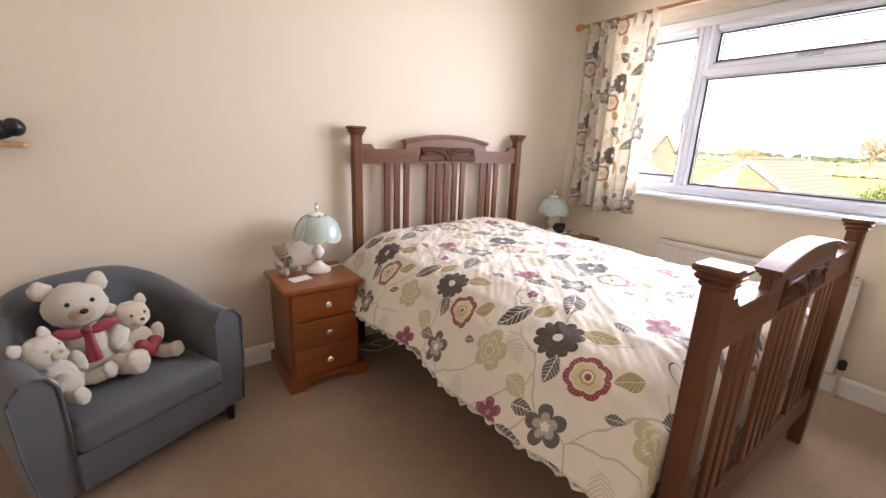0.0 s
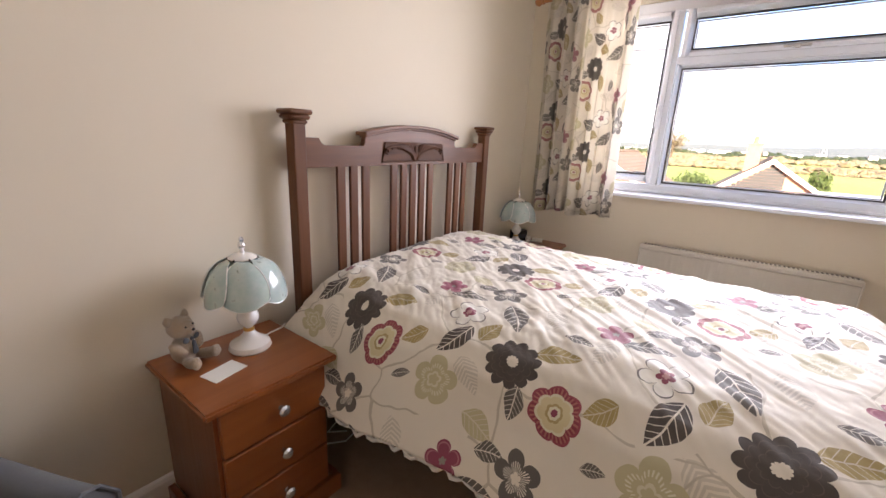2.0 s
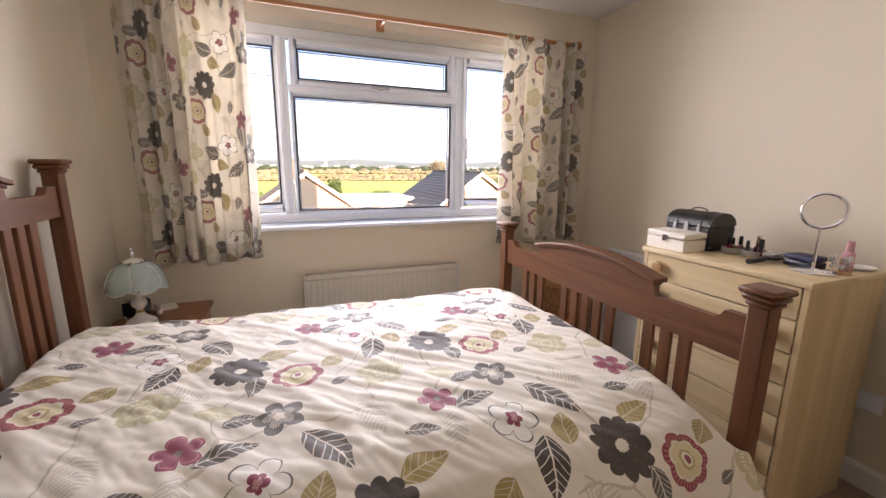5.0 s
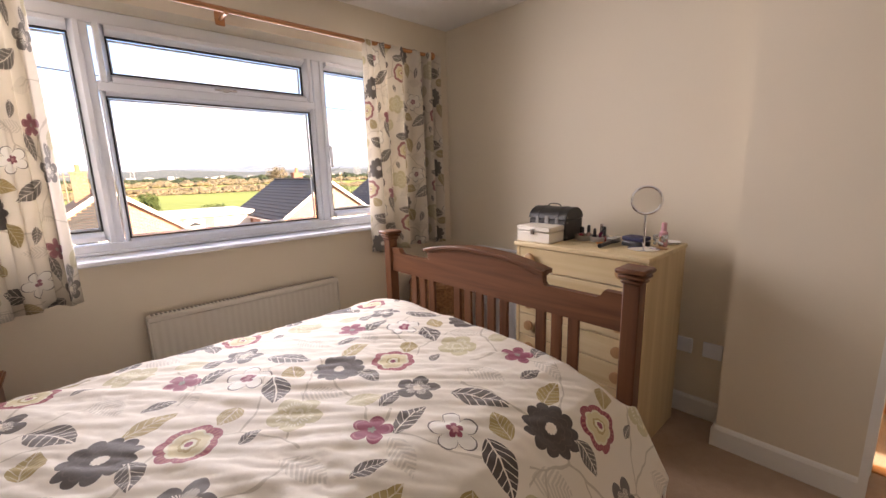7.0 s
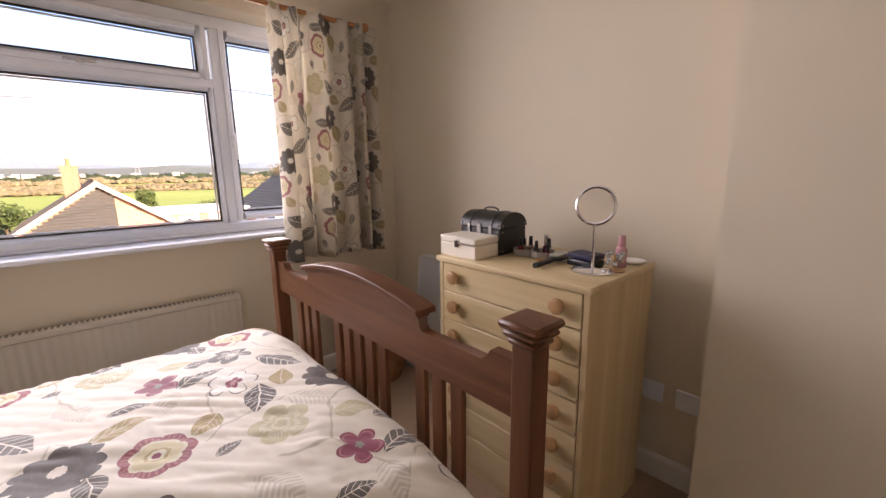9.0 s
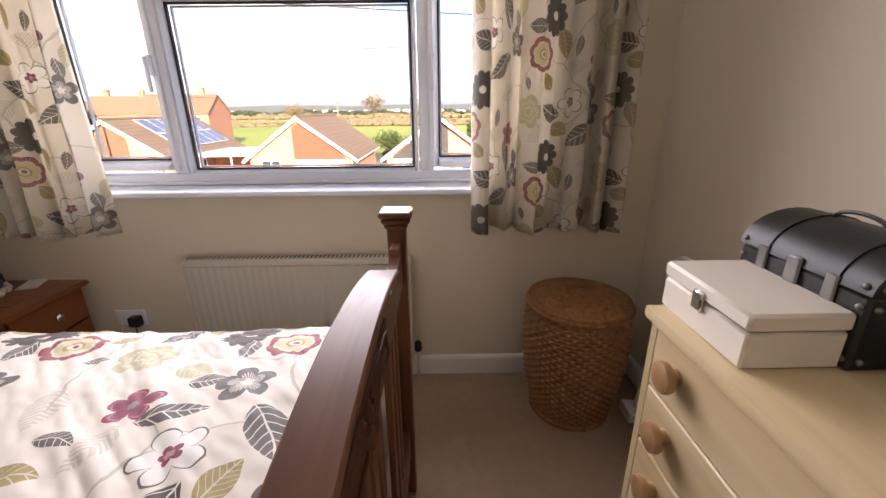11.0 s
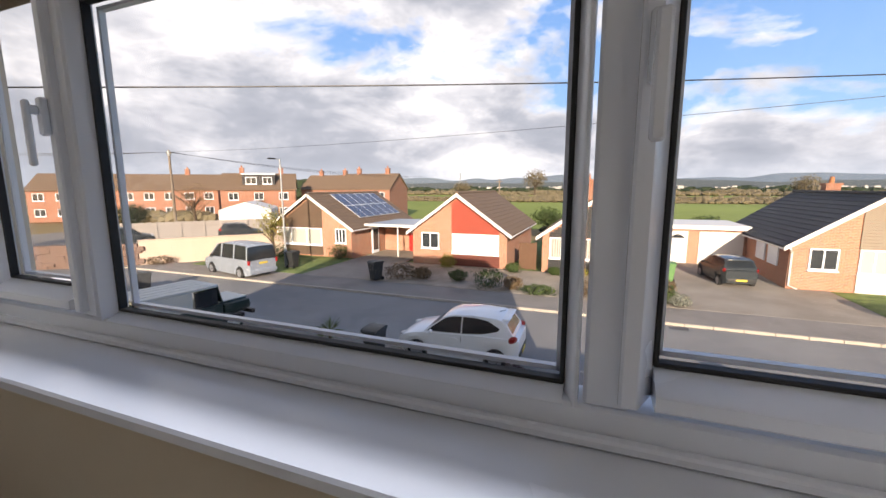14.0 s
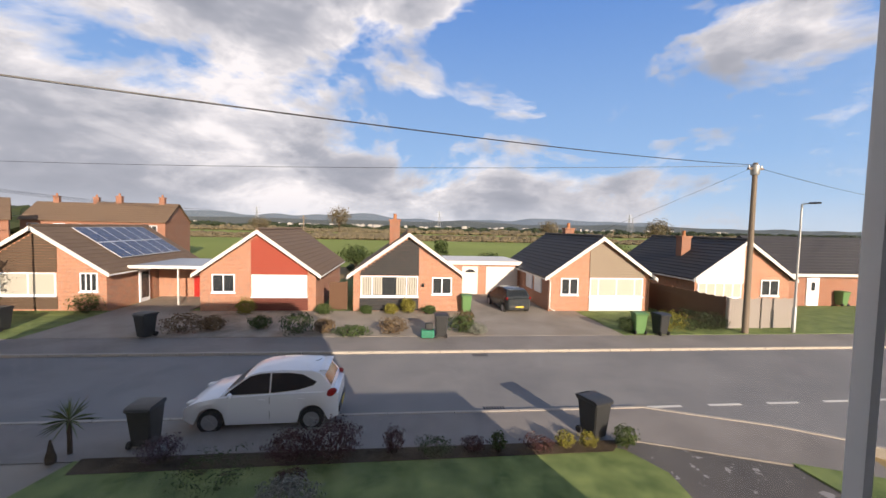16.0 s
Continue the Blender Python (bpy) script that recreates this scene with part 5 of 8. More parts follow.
for k in range(46):
    r = 0.214 * (1 - k / 46) + 0.004
    zc = 0.566 + 0.045 * (1 - (r / 0.214) ** 2)
    ring = []
    for i in range(96):
        a = 2 * math.pi * i / 96
        ring.append(bm.verts.new((r * math.cos(a), r * math.sin(a), zc + (0.0034 if k % 2 else 0.0) * (0.4 + math.sin(a * 24 + math.pi * (k // 2 % 2))))))
    rings.append(ring)
rings.insert(0, [bm.verts.new((v.co.x * 0.985, v.co.y * 0.985, 0.553)) for v in rings[0]])
for p, q in zip(rings, rings[1:]):
    for i in range(96):
        bm.faces.new((p[i], p[(i + 1) % 96], q[(i + 1) % 96], q[i]))
bm.faces.new(rings[-1]), bm.faces.new(rings[0][::-1])
lidp = part("lid", bm, WICK, bk, "coiled wicker lid", smooth=50)
part("lid_rim", tube(bmesh.new(), [(0.212 * math.cos(a), 0.212 * math.sin(a), 0.562) for a in [2 * math.pi * i / 48 for i in range(48)]], 0.009, 8, True), WICK, lidp)
for dx in (-0.008, 0.008):
    part("lid_handle", tube(bmesh.new(), [(dx + 0.010 * math.sin(5 * a), 0.060 * math.cos(a), 0.603 + 0.036 * math.sin(a)) for a in [math.pi * i / 14 for i in range(15)]], 0.007, 8), WICK, lidp)

# ---- tubular framed panel against the wall ----
WTUBE = plain("white_coated_tube", (0.74, 0.75, 0.77), 0.35, vary=0.03, bump=0)
MESH = plain("pale_blue_mesh_cloth", (0.56, 0.58, 0.61), 0.8, vary=0.06, fine=300, bump=0.3)
fr = thing("folding_screen", "white tubular frame with pale cloth panel, leaning on the wall", "folding frame", pose(2.62, -0.43, 0.0, 5, 0, 0))
pts = [(0.44, 0, 0.03)] + [(0.40 + 0.05 * math.cos(a) - 0.01, 0, 0.74 + 0.05 * math.sin(a)) for a in [radians(15 * i) for i in range(7)]] + [(-0.36 + 0.05 * math.cos(a) - 0.03, 0, 0.74 + 0.05 * math.sin(a)) for a in [radians(90 + 15 * i) for i in range(7)]] + [(-0.44, 0, 0.03)]
part("tube_frame", tube(bmesh.new(), pts, 0.011, 10), WTUBE, fr)
part("cloth_panel", bx(-0.42, 0.43, -0.004, 0.004, 0.06, 0.775, 0.002), MESH, fr, "pale cloth panel")
part("foot_block", bx(0.38, 0.49, -0.05, 0.05, 0.0, 0.05, 0.006), WTUBE, fr)

# ================= outside =================
G = -3.72


def ground_mix(name, a, b, scale, fine, rough=0.92, bump=0.5, dist=0.03, spots=None):
    m, nt, bs = bare(name)
    v = ncoord(nt)
    n1, n2 = nnoise(nt, scale, 5, 0.6, v), nnoise(nt, fine, 4, 0.7, v)
    f = nmath(nt, "ADD", nmath(nt, "MULTIPLY", n1, 0.6), nmath(nt, "MULTIPLY", n2, 0.4))
    c = nramp(nt, f, [(0.36, a), (0.64, b)])
    if spots:
        c = nmix(nt, nmath(nt, "GREATER_THAN", nnoise(nt, spots[0], 3, 0.6, v), spots[1]), c, spots[2])
    nt.links.new(c, bs.inputs["Base Color"])
    bs.inputs["Roughness"].default_value = rough
    bs.inputs["Specular IOR Level"].default_value = 0.2
    nbump(nt, bs, n2, bump, dist)
    return m


LAWN = ground_mix("lawn_turf", (0.070, 0.115, 0.040), (0.26, 0.32, 0.11), 1.6, 60)
FIELD = ground_mix("pasture", (0.18, 0.23, 0.05), (0.27, 0.32, 0.08), 0.012, 0.4, dist=0.1)
SCRUB = ground_mix("winter_scrub", (0.20, 0.145, 0.070), (0.36, 0.27, 0.13), 0.02, 0.3, dist=0.3)
ASPH = ground_mix("road_asphalt", (0.185, 0.185, 0.187), (0.275, 0.268, 0.258), 0.35, 55, 0.85, 0.4, 0.006)
PAVE = ground_mix("pavement_asphalt", (0.195, 0.180, 0.168), (0.30, 0.275, 0.25), 0.5, 48, 0.88, 0.4, 0.006)
CONC = ground_mix("drive_concrete", (0.25, 0.22, 0.185), (0.37, 0.33, 0.28), 0.6, 26, 0.85, 0.3, 0.006)
TARMAC = ground_mix("dark_drive", (0.09, 0.085, 0.082), (0.15, 0.14, 0.13), 0.5, 30, 0.85, 0.4, 0.01, (3.0, 0.62, (0.30, 0.29, 0.28)))
GRAVEL = ground_mix("garden_gravel", (0.22, 0.19, 0.15), (0.42, 0.37, 0.31), 1.5, 22, 0.95, 0.9, 0.03)
SOIL = ground_mix("garden_soil", (0.045, 0.032, 0.022), (0.11, 0.085, 0.055), 2.0, 18, 0.98, 0.9, 0.04)
KERB = plain("kerb_stone", (0.40, 0.36, 0.31), 0.9, vary=0.2, scale=2, fine=30, bump=0.3)
WHITEP = plain("white_road_paint", (0.62, 0.61, 0.57), 0.8, vary=0.15, scale=4)


def sheet(name, pts, z0, z1, material, label):
    return setting(name, prism(bmesh.new(), pts, "z", z0, z1), material, label)


def rect(x0, x1, y0, y1):
    return [(x0, y0), (x1, y0), (x1, y1), (x0, y1)]


sheet("ground", rect(-600, 3200, -3200, 3200), G - 2.0, G - 0.16, SCRUB, "rough winter grassland out to the horizon")
sheet("road", rect(14.15, 19.5, -95, 60), G - 0.3, G, ASPH, "grey asphalt road")
sheet("road_junction", [(14.15, -6.2), (13.75, -7.0), (12.9, -9.0), (12.1, -10.3), (10.5, -12.0), (4.0, -13.5), (4.0, -21.0), (14.15, -23.0)], G - 0.3, G - 0.001, ASPH, "mouth of the side road")
sheet("pavement", rect(19.62, 21.75, -95, 60), G - 0.3, G + 0.08, PAVE, "far pavement of worn asphalt")
sheet("pavement_near", [(14.03, 60), (12.3, 60), (12.3, -4.9), (10.4, -9.6), (12.0, -10.15), (12.75, -9.0), (13.6, -7.05), (14.03, -6.1)], G - 0.3, G + 0.08, PAVE, "near pavement of worn asphalt")
for i, (xa, xb) in enumerate(((14.03, 14.15), (19.5, 19.62))):
    y = -6.1 if xa < 15 else -95
    b = bmesh.new()
    yy = y
    while yy < 60:
        box(b, xa, xb, yy, yy + 0.90, G - 0.2, G + 0.10, 0.012)
        yy += 0.915
    setting("kerb", b, KERB, "pale concrete kerb stones")
b = bmesh.new()
cp = [(14.09, -6.1), (13.68, -7.02), (12.82, -9.0), (12.05, -10.22), (10.4, -12.0), (4.0, -13.5)]
for p, q in zip(cp, cp[1:]):
    L, a = math.hypot(q[0] - p[0], q[1] - p[1]), math.atan2(q[1] - p[1], q[0] - p[0])
    box(b, 0, L, -0.06, 0.06, G - 0.2, G + 0.10, 0.012, Matrix.Translation((p[0], p[1], 0)) @ Matrix.Rotation(a, 4, "Z"))
setting("kerb", b, KERB, "pale kerb stones round the corner")
b = bmesh.new()
for i in range(9):
    y = -6.4 - i * 1.95
    box(b, 14.20 + 0.02 * i, 14.32 + 0.02 * i, y - 1.05, y, G, G + 0.004)
setting("road_marking", b, WHITEP, "broken white line across the junction")
for x, y in ((19.2, -2.35), (14.38, -1.8)):
    b = bmesh.new()
    for i in range(8):
        box(b, x - 0.17, x + 0.17, y - 0.32 + i * 0.08, y - 0.275 + i * 0.08, G + 0.001, G + 0.006)
    setting("drain", b, GASKET, "iron road drain grating")
# our side: lawn, drives and beds
lawn = [(3.9, 8.0), (9.3, 8.35), (12.25, 7.6), (12.25, -3.6), (11.9, -4.3), (11.0, -4.75), (9.5, -4.6), (3.9, -4.4)]
sheet("lawn", lawn, G - 0.3, G + 0.12, LAWN, "shaded front lawn")
sheet("flower_bed", [(11.75, 7.4), (12.32, 7.5), (12.32, -4.4), (11.85, -4.0)], G - 0.3, G + 0.126, SOIL, "narrow planted bed along the pavement")
sheet("drive_concrete", [(3.9, 8.0), (9.3, 8.35), (12.3, 7.6), (12.3, 11.0), (3.9, 11.5)], G - 0.3, G + 0.06, CONC, "cracked concrete drive")
sheet("lawn_strip", [(3.9, 11.5), (12.3, 11.0), (12.3, 11.7), (3.9, 12.4)], G - 0.3, G + 0.09, LAWN, "grass strip between the drives")
sheet("drive_neighbour", [(3.9, 12.4), (12.3, 11.7), (12.3, 15.5), (3.9, 15.5)], G - 0.3, G + 0.05, TARMAC, "neighbour's worn drive")
sheet("lawn_neighbour", rect(3.9, 12.3, 15.5, 40), G - 0.3, G + 0.09, LAWN, "neighbour's shaded lawn")
sheet("path", [(3.9, -4.4), (9.5, -4.6), (11.0, -4.75), (11.9, -4.3), (12.3, -4.0), (12.3, -4.9), (11.0, -8.0), (3.9, -8.2)], G - 0.3, G + 0.05, TARMAC, "dark drive with patchy pale stones")
sheet("lawn_corner", [(3.9, -8.2), (11.2, -7.8), (10.4, -9.6), (8.0, -12.3), (3.9, -12.9)], G - 0.3, G + 0.09, LAWN, "corner lawn")
# far side: front gardens from left to right
GF = G + 0.10
sheet("garden_left", rect(21.75, 27.3, 16.8, 26.0), G - 0.3, GF, LAWN, "sunny front lawn")
sheet("drive_left", rect(21.75, 34.0, 12.8, 16.8), G - 0.3, GF - 0.01, CONC, "shared concrete drive")
sheet("gravel_garden", rect(21.75, 27.3, 4.7, 12.8), G - 0.3, GF, GRAVEL, "gravel front garden")
sheet("paved_garden", rect(21.75, 27.3, -3.2, 4.7), G - 0.3, GF - 0.005, CONC, "pinkish paved front garden")
sheet("drive_right", rect(21.75, 35.0, -10.0, -3.2), G - 0.3, GF - 0.012, CONC, "wide sunlit drive")
sheet("garden_right", rect(21.75, 27.3, -16.0, -10.0), G - 0.3, GF, LAWN, "small front lawn")
sheet("garden_end", rect(21.75, 29.0, -60.0, -16.0), G - 0.3, GF, LAWN, "grass verge")
sheet("plots", rect(27.3, 42.0, -60, 60), G - 0.5, G + 0.02, LAWN, "back gardens behind the bungalows")
sheet("pasture", rect(55, 150, -170, 90), G - 1.0, G - 0.10, FIELD, "bright green pasture")
sheet("pasture_far", rect(210, 290, -360, 200), G - 1.0, G - 0.08, FIELD, "far green pasture")
sheet("path_left", rect(21.75, 60, 26, 60), G - 0.3, G + 0.04, PAVE, "yard beyond the boundary wall")


# ---- bungalows ----
def brick_material(name, a, b, mortar):
    m, nt, bs = bare(name)
    t = nt.nodes.new("ShaderNodeTexCoord")
    sp = nt.nodes.new("ShaderNodeSeparateXYZ")
    nt.links.new(t.outputs["Object"], sp.inputs[0])
    cb = nt.nodes.new("ShaderNodeCombineXYZ")
    nt.links.new(nmath(nt, "ADD", sp.outputs[0], sp.outputs[1]), cb.inputs[0])
    nt.links.new(sp.outputs[2], cb.inputs[1])
    br = nt.nodes.new("ShaderNodeTexBrick")
    nt.links.new(cb.outputs[0], br.inputs["Vector"])
    br.inputs["Scale"].default_value = 1.0
    br.inputs["Brick Width"].default_value, br.inputs["Row Height"].default_value = 0.225, 0.075
    br.inputs["Mortar Size"].default_value = 0.013
    br.inputs["Color1"].default_value, br.inputs["Color2"].default_value, br.inputs["Mortar"].default_value = (*a, 1), (*b, 1), (*mortar, 1)
    n = nnoise(nt, 0.9, 4, 0.6, t.outputs["Object"])
    n2 = nnoise(nt, 7.5, 4, 0.7, t.outputs["Object"])
    c = nmix(nt, nmath(nt, "MULTIPLY", n, 0.5), br.outputs["Color"], tuple(x * 0.5 for x in a))
    c = nmix(nt, nramp(nt, n2, [(0.42, (0, 0, 0)), (0.62, (0.75, 0.75, 0.75))]), c, tuple(min(1.0, x * 1.25 + 0.05) for x in a))
    nt.links.new(c, bs.inputs["Base Color"])
    bs.inputs["Roughness"].default_value = 0.9
    nbump(nt, bs, br.outputs["Fac"], -0.4, 0.01)
    return m


BRICK = brick_material("orange_brick", (0.43, 0.165, 0.080), (0.20, 0.070, 0.045), (0.50, 0.44, 0.37))
BRICKD = brick_material("red_brick", (0.31, 0.110, 0.054), (0.17, 0.056, 0.032), (0.33, 0.27, 0.22))
TILEB = plain("brown_concrete_tile", (0.155, 0.105, 0.070), 0.9, vary=0.3, scale=1.5, fine=12, bump=0.4, dist=0.02)
TILED = plain("dark_slate_tile", (0.040, 0.038, 0.040), 0.75, vary=0.3, scale=1.5, fine=12, bump=0.4, dist=0.02)
WHITEB = plain("white_painted_board", (0.70, 0.69, 0.67), 0.6, vary=0.05)
BLACKB = plain("black_stained_board", (0.030, 0.030, 0.032), 0.7, vary=0.3)
BROWNB = plain("brown_stained_board", (0.115, 0.075, 0.050), 0.75, vary=0.3)
REDB = plain("red_stained_board", (0.34, 0.060, 0.035), 0.7, vary=0.2)
GREYB = plain("weathered_grey_board", (0.27, 0.22, 0.17), 0.8, vary=0.3)
BLIND = plain("cream_blind", (0.46, 0.44, 0.385), 0.7, vary=0.06)
PANE = plain("dark_house_glass", (0.035, 0.040, 0.045), 0.08, vary=0.2, bump=0)
POT = plain("terracotta", (0.40, 0.17, 0.08), 0.85)


def house_window(par, y0, y1, z0, z1, bars, fill=None, frame_m=None, x=0.0):
    """A framed window on the front face (towards -x); bars: mullions as shares of the width."""
    fm = frame_m or UPVC
    b = bmesh.new()
    t = 0.07
    box(b, x - 0.06, x + 0.02, y0, y0 + t, z0, z1)
    box(b, x - 0.06, x + 0.02, y1 - t, y1, z0, z1)
    box(b, x - 0.06, x + 0.02, y0 + t, y1 - t, z0, z0 + t)
    box(b, x - 0.06, x + 0.02, y0 + t, y1 - t, z1 - t, z1)
    for k in bars:
        yc = y0 + (y1 - y0) * k
        box(b, x - 0.055, x + 0.02, yc - 0.035, yc + 0.035, z0 + t, z1 - t)
    w = part("window", b, fm, par, "white framed window", smooth=0)
    part("pane", bx(x - 0.035, x - 0.012, y0 + t, y1 - t, z0 + t, z1 - t), fill or PANE, w, smooth=0)
    part("sill", bx(x - 0.12, x, y0 - 0.04, y1 + 0.04, z0 - 0.07, z0 - 0.002), fm, w, smooth=0)
    return w


def boards(par, y0, y1, z0, apex, slope, material, x=-0.03, zmax=99):
    """Horizontal boarding between y0 and y1 from z0 up to the gable line."""
    b = bmesh.new()
    h = 0.15
    z = z0
    while z < min(apex, zmax):
        half = (apex - (z + h)) / slope
        a, c = max(y0, -half), min(y1, half)
        if c - a > 0.1:
            box(b, x - 0.02, x + 0.03, a, c, z + 0.013, z + h)
        z += h
    return part("cladding", b, material, par, "horizontal boarding", smooth=0)


def stepped_roof(half, eave, apex, x0, x1, over=0.0, n=13):
    """Two tiled slopes in overlapping courses."""
    b = bmesh.new()
    for s in (-1, 1):
        up = []
        for i in range(n):
            f0, f1 = i / n, (i + 1) / n
            y0, z0 = half * (1 - f0), eave + (apex - eave) * f0
            y1, z1 = half * (1 - f1), eave + (apex - eave) * f1
            up += [(s * y0, z0 + 0.045), (s * y1, z1 + 0.015)]
        pts = up + [(0, apex + 0.02), (0, apex - 0.10), (s * half, eave - 0.08)]
        prism(b, pts, "x", x0, x1)
    return b


def bungalow(yc, half, tiles, clad, label, x=27.4, depth=9.5, apex=4.75, eave=2.2):
    h = thing("bungalow", label, "house", pose(x, yc, G), "bungalows across the road")
    slope = (apex - eave) / half
    wi = half - 0.32
    we = eave + 0.32 * slope - 0.12
    part("wall", prism(bmesh.new(), [(-wi, 0), (wi, 0), (wi, we), (0, apex - 0.12), (-wi, we)], "x", 0, depth), BRICK, h, "brick walls", smooth=0)
    r = part("roof", stepped_roof(half, eave, apex, -0.30, depth + 0.3), tiles, h, "tiled pitched roof", smooth=0)
    part("ridge", tube(bmesh.new(), [(-0.3, 0, apex + 0.03), (depth + 0.3, 0, apex + 0.03)], 0.10, 8), tiles, r)
    for s in (-1, 1):
        q = [(s * (half + 0.02), eave - 0.20), (s * (half + 0.02), eave + 0.02), (0, apex + 0.02), (0, apex - 0.22)]
        part("bargeboard", prism(bmesh.new(), q, "x", -0.36, -0.30), WHITEB, h, "white bargeboard", smooth=0)
        part("gutter", bx(-0.3, depth + 0.3, s * half - 0.05, s * half + 0.05, eave - 0.14, eave - 0.06, 0.01), WHITEB, h)
    if clad:
        y0, y1, z0, mat = clad
        boards(h, y0, y1, z0, apex - 0.25, slope, mat)
    return h


def chimney(par, x, y, z0, z1):
    c = part("chimney", bx(x - 0.3, x + 0.3, y - 0.35, y + 0.35, z0, z1), BRICKD, par, "brick chimney stack", smooth=0)
    part("chimney_cap", bx(x - 0.36, x + 0.36, y - 0.41, y + 0.41, z1 - 0.12, z1), BRICKD, c, smooth=0)
    part("chimney_pot", lathe(bmesh.new(), [(0.13, z1), (0.11, z1 + 0.35), (0.13, z1 + 0.38)], (x, y, 0), 10), POT, c, "clay pot")


# brown-boarded house with solar panels
h0 = bungalow(20.6, 3.85, TILEB, (-1.05, 3.5, 2.2, BROWNB), "brick bungalow with brown gable boards and solar panels", apex=4.7)
boards(h0, -1.05, 3.4, 0.15, 9, 1, BROWNB, zmax=0.85)
house_window(h0, -1.0, 3.2, 0.92, 2.18, (0.33, 0.66), BLIND)
house_window(h0, -3.1, -2.2, 1.15, 2.2, (0.36, 0.66))
PV = plain("solar_cell", (0.022, 0.050, 0.125), 0.22, vary=0.3, scale=3, bump=0, spec=0.5)
PVFRAME = plain("pale_aluminium_frame", (0.58, 0.60, 0.63), 0.4, vary=0.05, bump=0)
sp = (4.7 - 2.2) / 3.85
for i in range(6):
    for j in range(2):
        # panels lie on the slope that faces -y
        cx, cy = 2.6 + i * 1.10, -0.98 - j * 1.36
        cz = 4.7 + cy * sp + 0.13
        pv = thing("solar_panel", "dark blue solar panel with pale frame on the tiles", "solar panel", pose(27.4 + cx, 20.6 + cy, G + cz, math.degrees(math.atan(sp)), 0, 0), "solar panels")
        part("frame", bx(-0.545, 0.545, -0.80, 0.80, -0.02, 0.02), PVFRAME, pv, smooth=0)
        part("cells", bx(-0.510, 0.510, -0.765, 0.765, 0.021, 0.026), PV, pv, smooth=0)
# red-boarded house
h1 = bungalow(8.98, 3.52, TILEB, (-2.75, 0.42, 2.2, REDB), "brick bungalow with red gable boards and a white window")
boards(h1, -2.75, 0.42, 0.1, 9, 1, plain("dark_red_board", (0.15, 0.045, 0.032), 0.8, vary=0.25), zmax=0.8)
house_window(h1, -2.7, 0.38, 0.92, 2.18, (), WHITEB)
house_window(h1, 1.30, 2.55, 1.15, 2.2, (0.5,))
# black-boarded house
h2 = bungalow(0.41, 3.55, TILEB, (-0.62, 2.85, 2.2, BLACKB), "brick bungalow with black gable boards and vertical blinds")
boards(h2, -0.62, 2.85, 0.1, 9, 1, BLACKB, zmax=0.85)
w = house_window(h2, -0.58, 2.8, 0.95, 2.18, (0.2, 0.8))
b = bmesh.new()
for i in range(24):
    y = -0.48 + i * 0.135
    if not 0.35 < i / 24 < 0.62:
        box(b, -0.042, -0.036, y, y + 0.105, 1.03, 2.1)
part("vertical_blind", b, BLIND, w, "cream vertical blind", smooth=0)
house_window(h2, -2.62, -1.42, 1.1, 2.12, (0.5,))
chimney(h2, 4.0, 0.9, 3.8, 5.6)
part("door_lamp", bx(-0.12, 0, -0.95, -0.8, 1.55, 1.75, 0.01), BLACKP, h2)
# grey-boarded house with dark roof
h3 = bungalow(-11.6, 3.65, TILED, (-2.95, 0.72, 2.2, GREYB), "brick bungalow with weathered grey gable boards and dark roof")
house_window(h3, -2.85, 0.68, 1.0, 2.18, (0.16, 0.5, 0.84), BLIND)
part("panel", bx(-0.04, 0.0, -2.85, 0.68, 0.1, 0.92), WHITEB, h3, "white panel below the window", smooth=0)
house_window(h3, 1.42, 2.55, 1.1, 2.15, (0.5,))
part("downpipe", tube(bmesh.new(), [(-0.3, 3.4, 2.1), (-0.06, 3.25, 1.9), (-0.06, 3.25, 0.25), (-0.1, 2.9, 0.1)], 0.045, 8), WHITEB, h3)
chimney(h3, 6.5, -0.6, 4.0, 5.3)
for x in (1.2, 3.0):
    b = bx(x, x + 1.3, 3.33, 3.40, 1.0, 2.05)
    part("side_window", b, UPVC, h3, "white side window", smooth=0)
# white-boarded house
h4 = bungalow(-21.4, 3.7, TILED, (-0.02, 3.3, 1.9, WHITEB), "brick bungalow with white gable boards and dark roof")
house_window(h4, 0.1, 3.2, 0.95, 1.95, (0.2, 0.4, 0.6, 0.8), BLIND)
house_window(h4, -2.6, -1.3, 1.1, 2.15, (0.5,))
chimney(h4, 3.6, 1.6, 3.2, 4.9)
# end house: its long side faces the road
h5 = thing("bungalow", "brick bungalow with a long dark roof and white door", "house", pose(29.5, -33.0, G), "bungalows across the road")
part("wall", bx(0, 8, -8, 6.2, 0, 2.5), BRICKD, h5, "brick walls", smooth=0)
b = stepped_roof(4.4, 2.4, 5.0, -8.4, 6.5)
bmesh.ops.transform(b, matrix=Matrix.Translation((4, 0, 0)) @ Matrix.Rotation(math.pi / 2, 4, "Z") @ Matrix.Diagonal((1, 1, 1, 1)), verts=b.verts)
part("roof", b, TILED, h5, "dark tiled roof", smooth=0)
part("fascia", bx(-0.46, -0.40, -8.4, 6.5, 2.2, 2.4), WHITEB, h5, smooth=0)
d = part("door", bx(-0.06, 0, 3.6, 4.6, 0.05, 2.1), UPVC, h5, "white front door", smooth=0)
part("door_glass", bx(-0.07, -0.061, 3.95, 4.25, 1.15, 1.75), PANE, d, smooth=0)
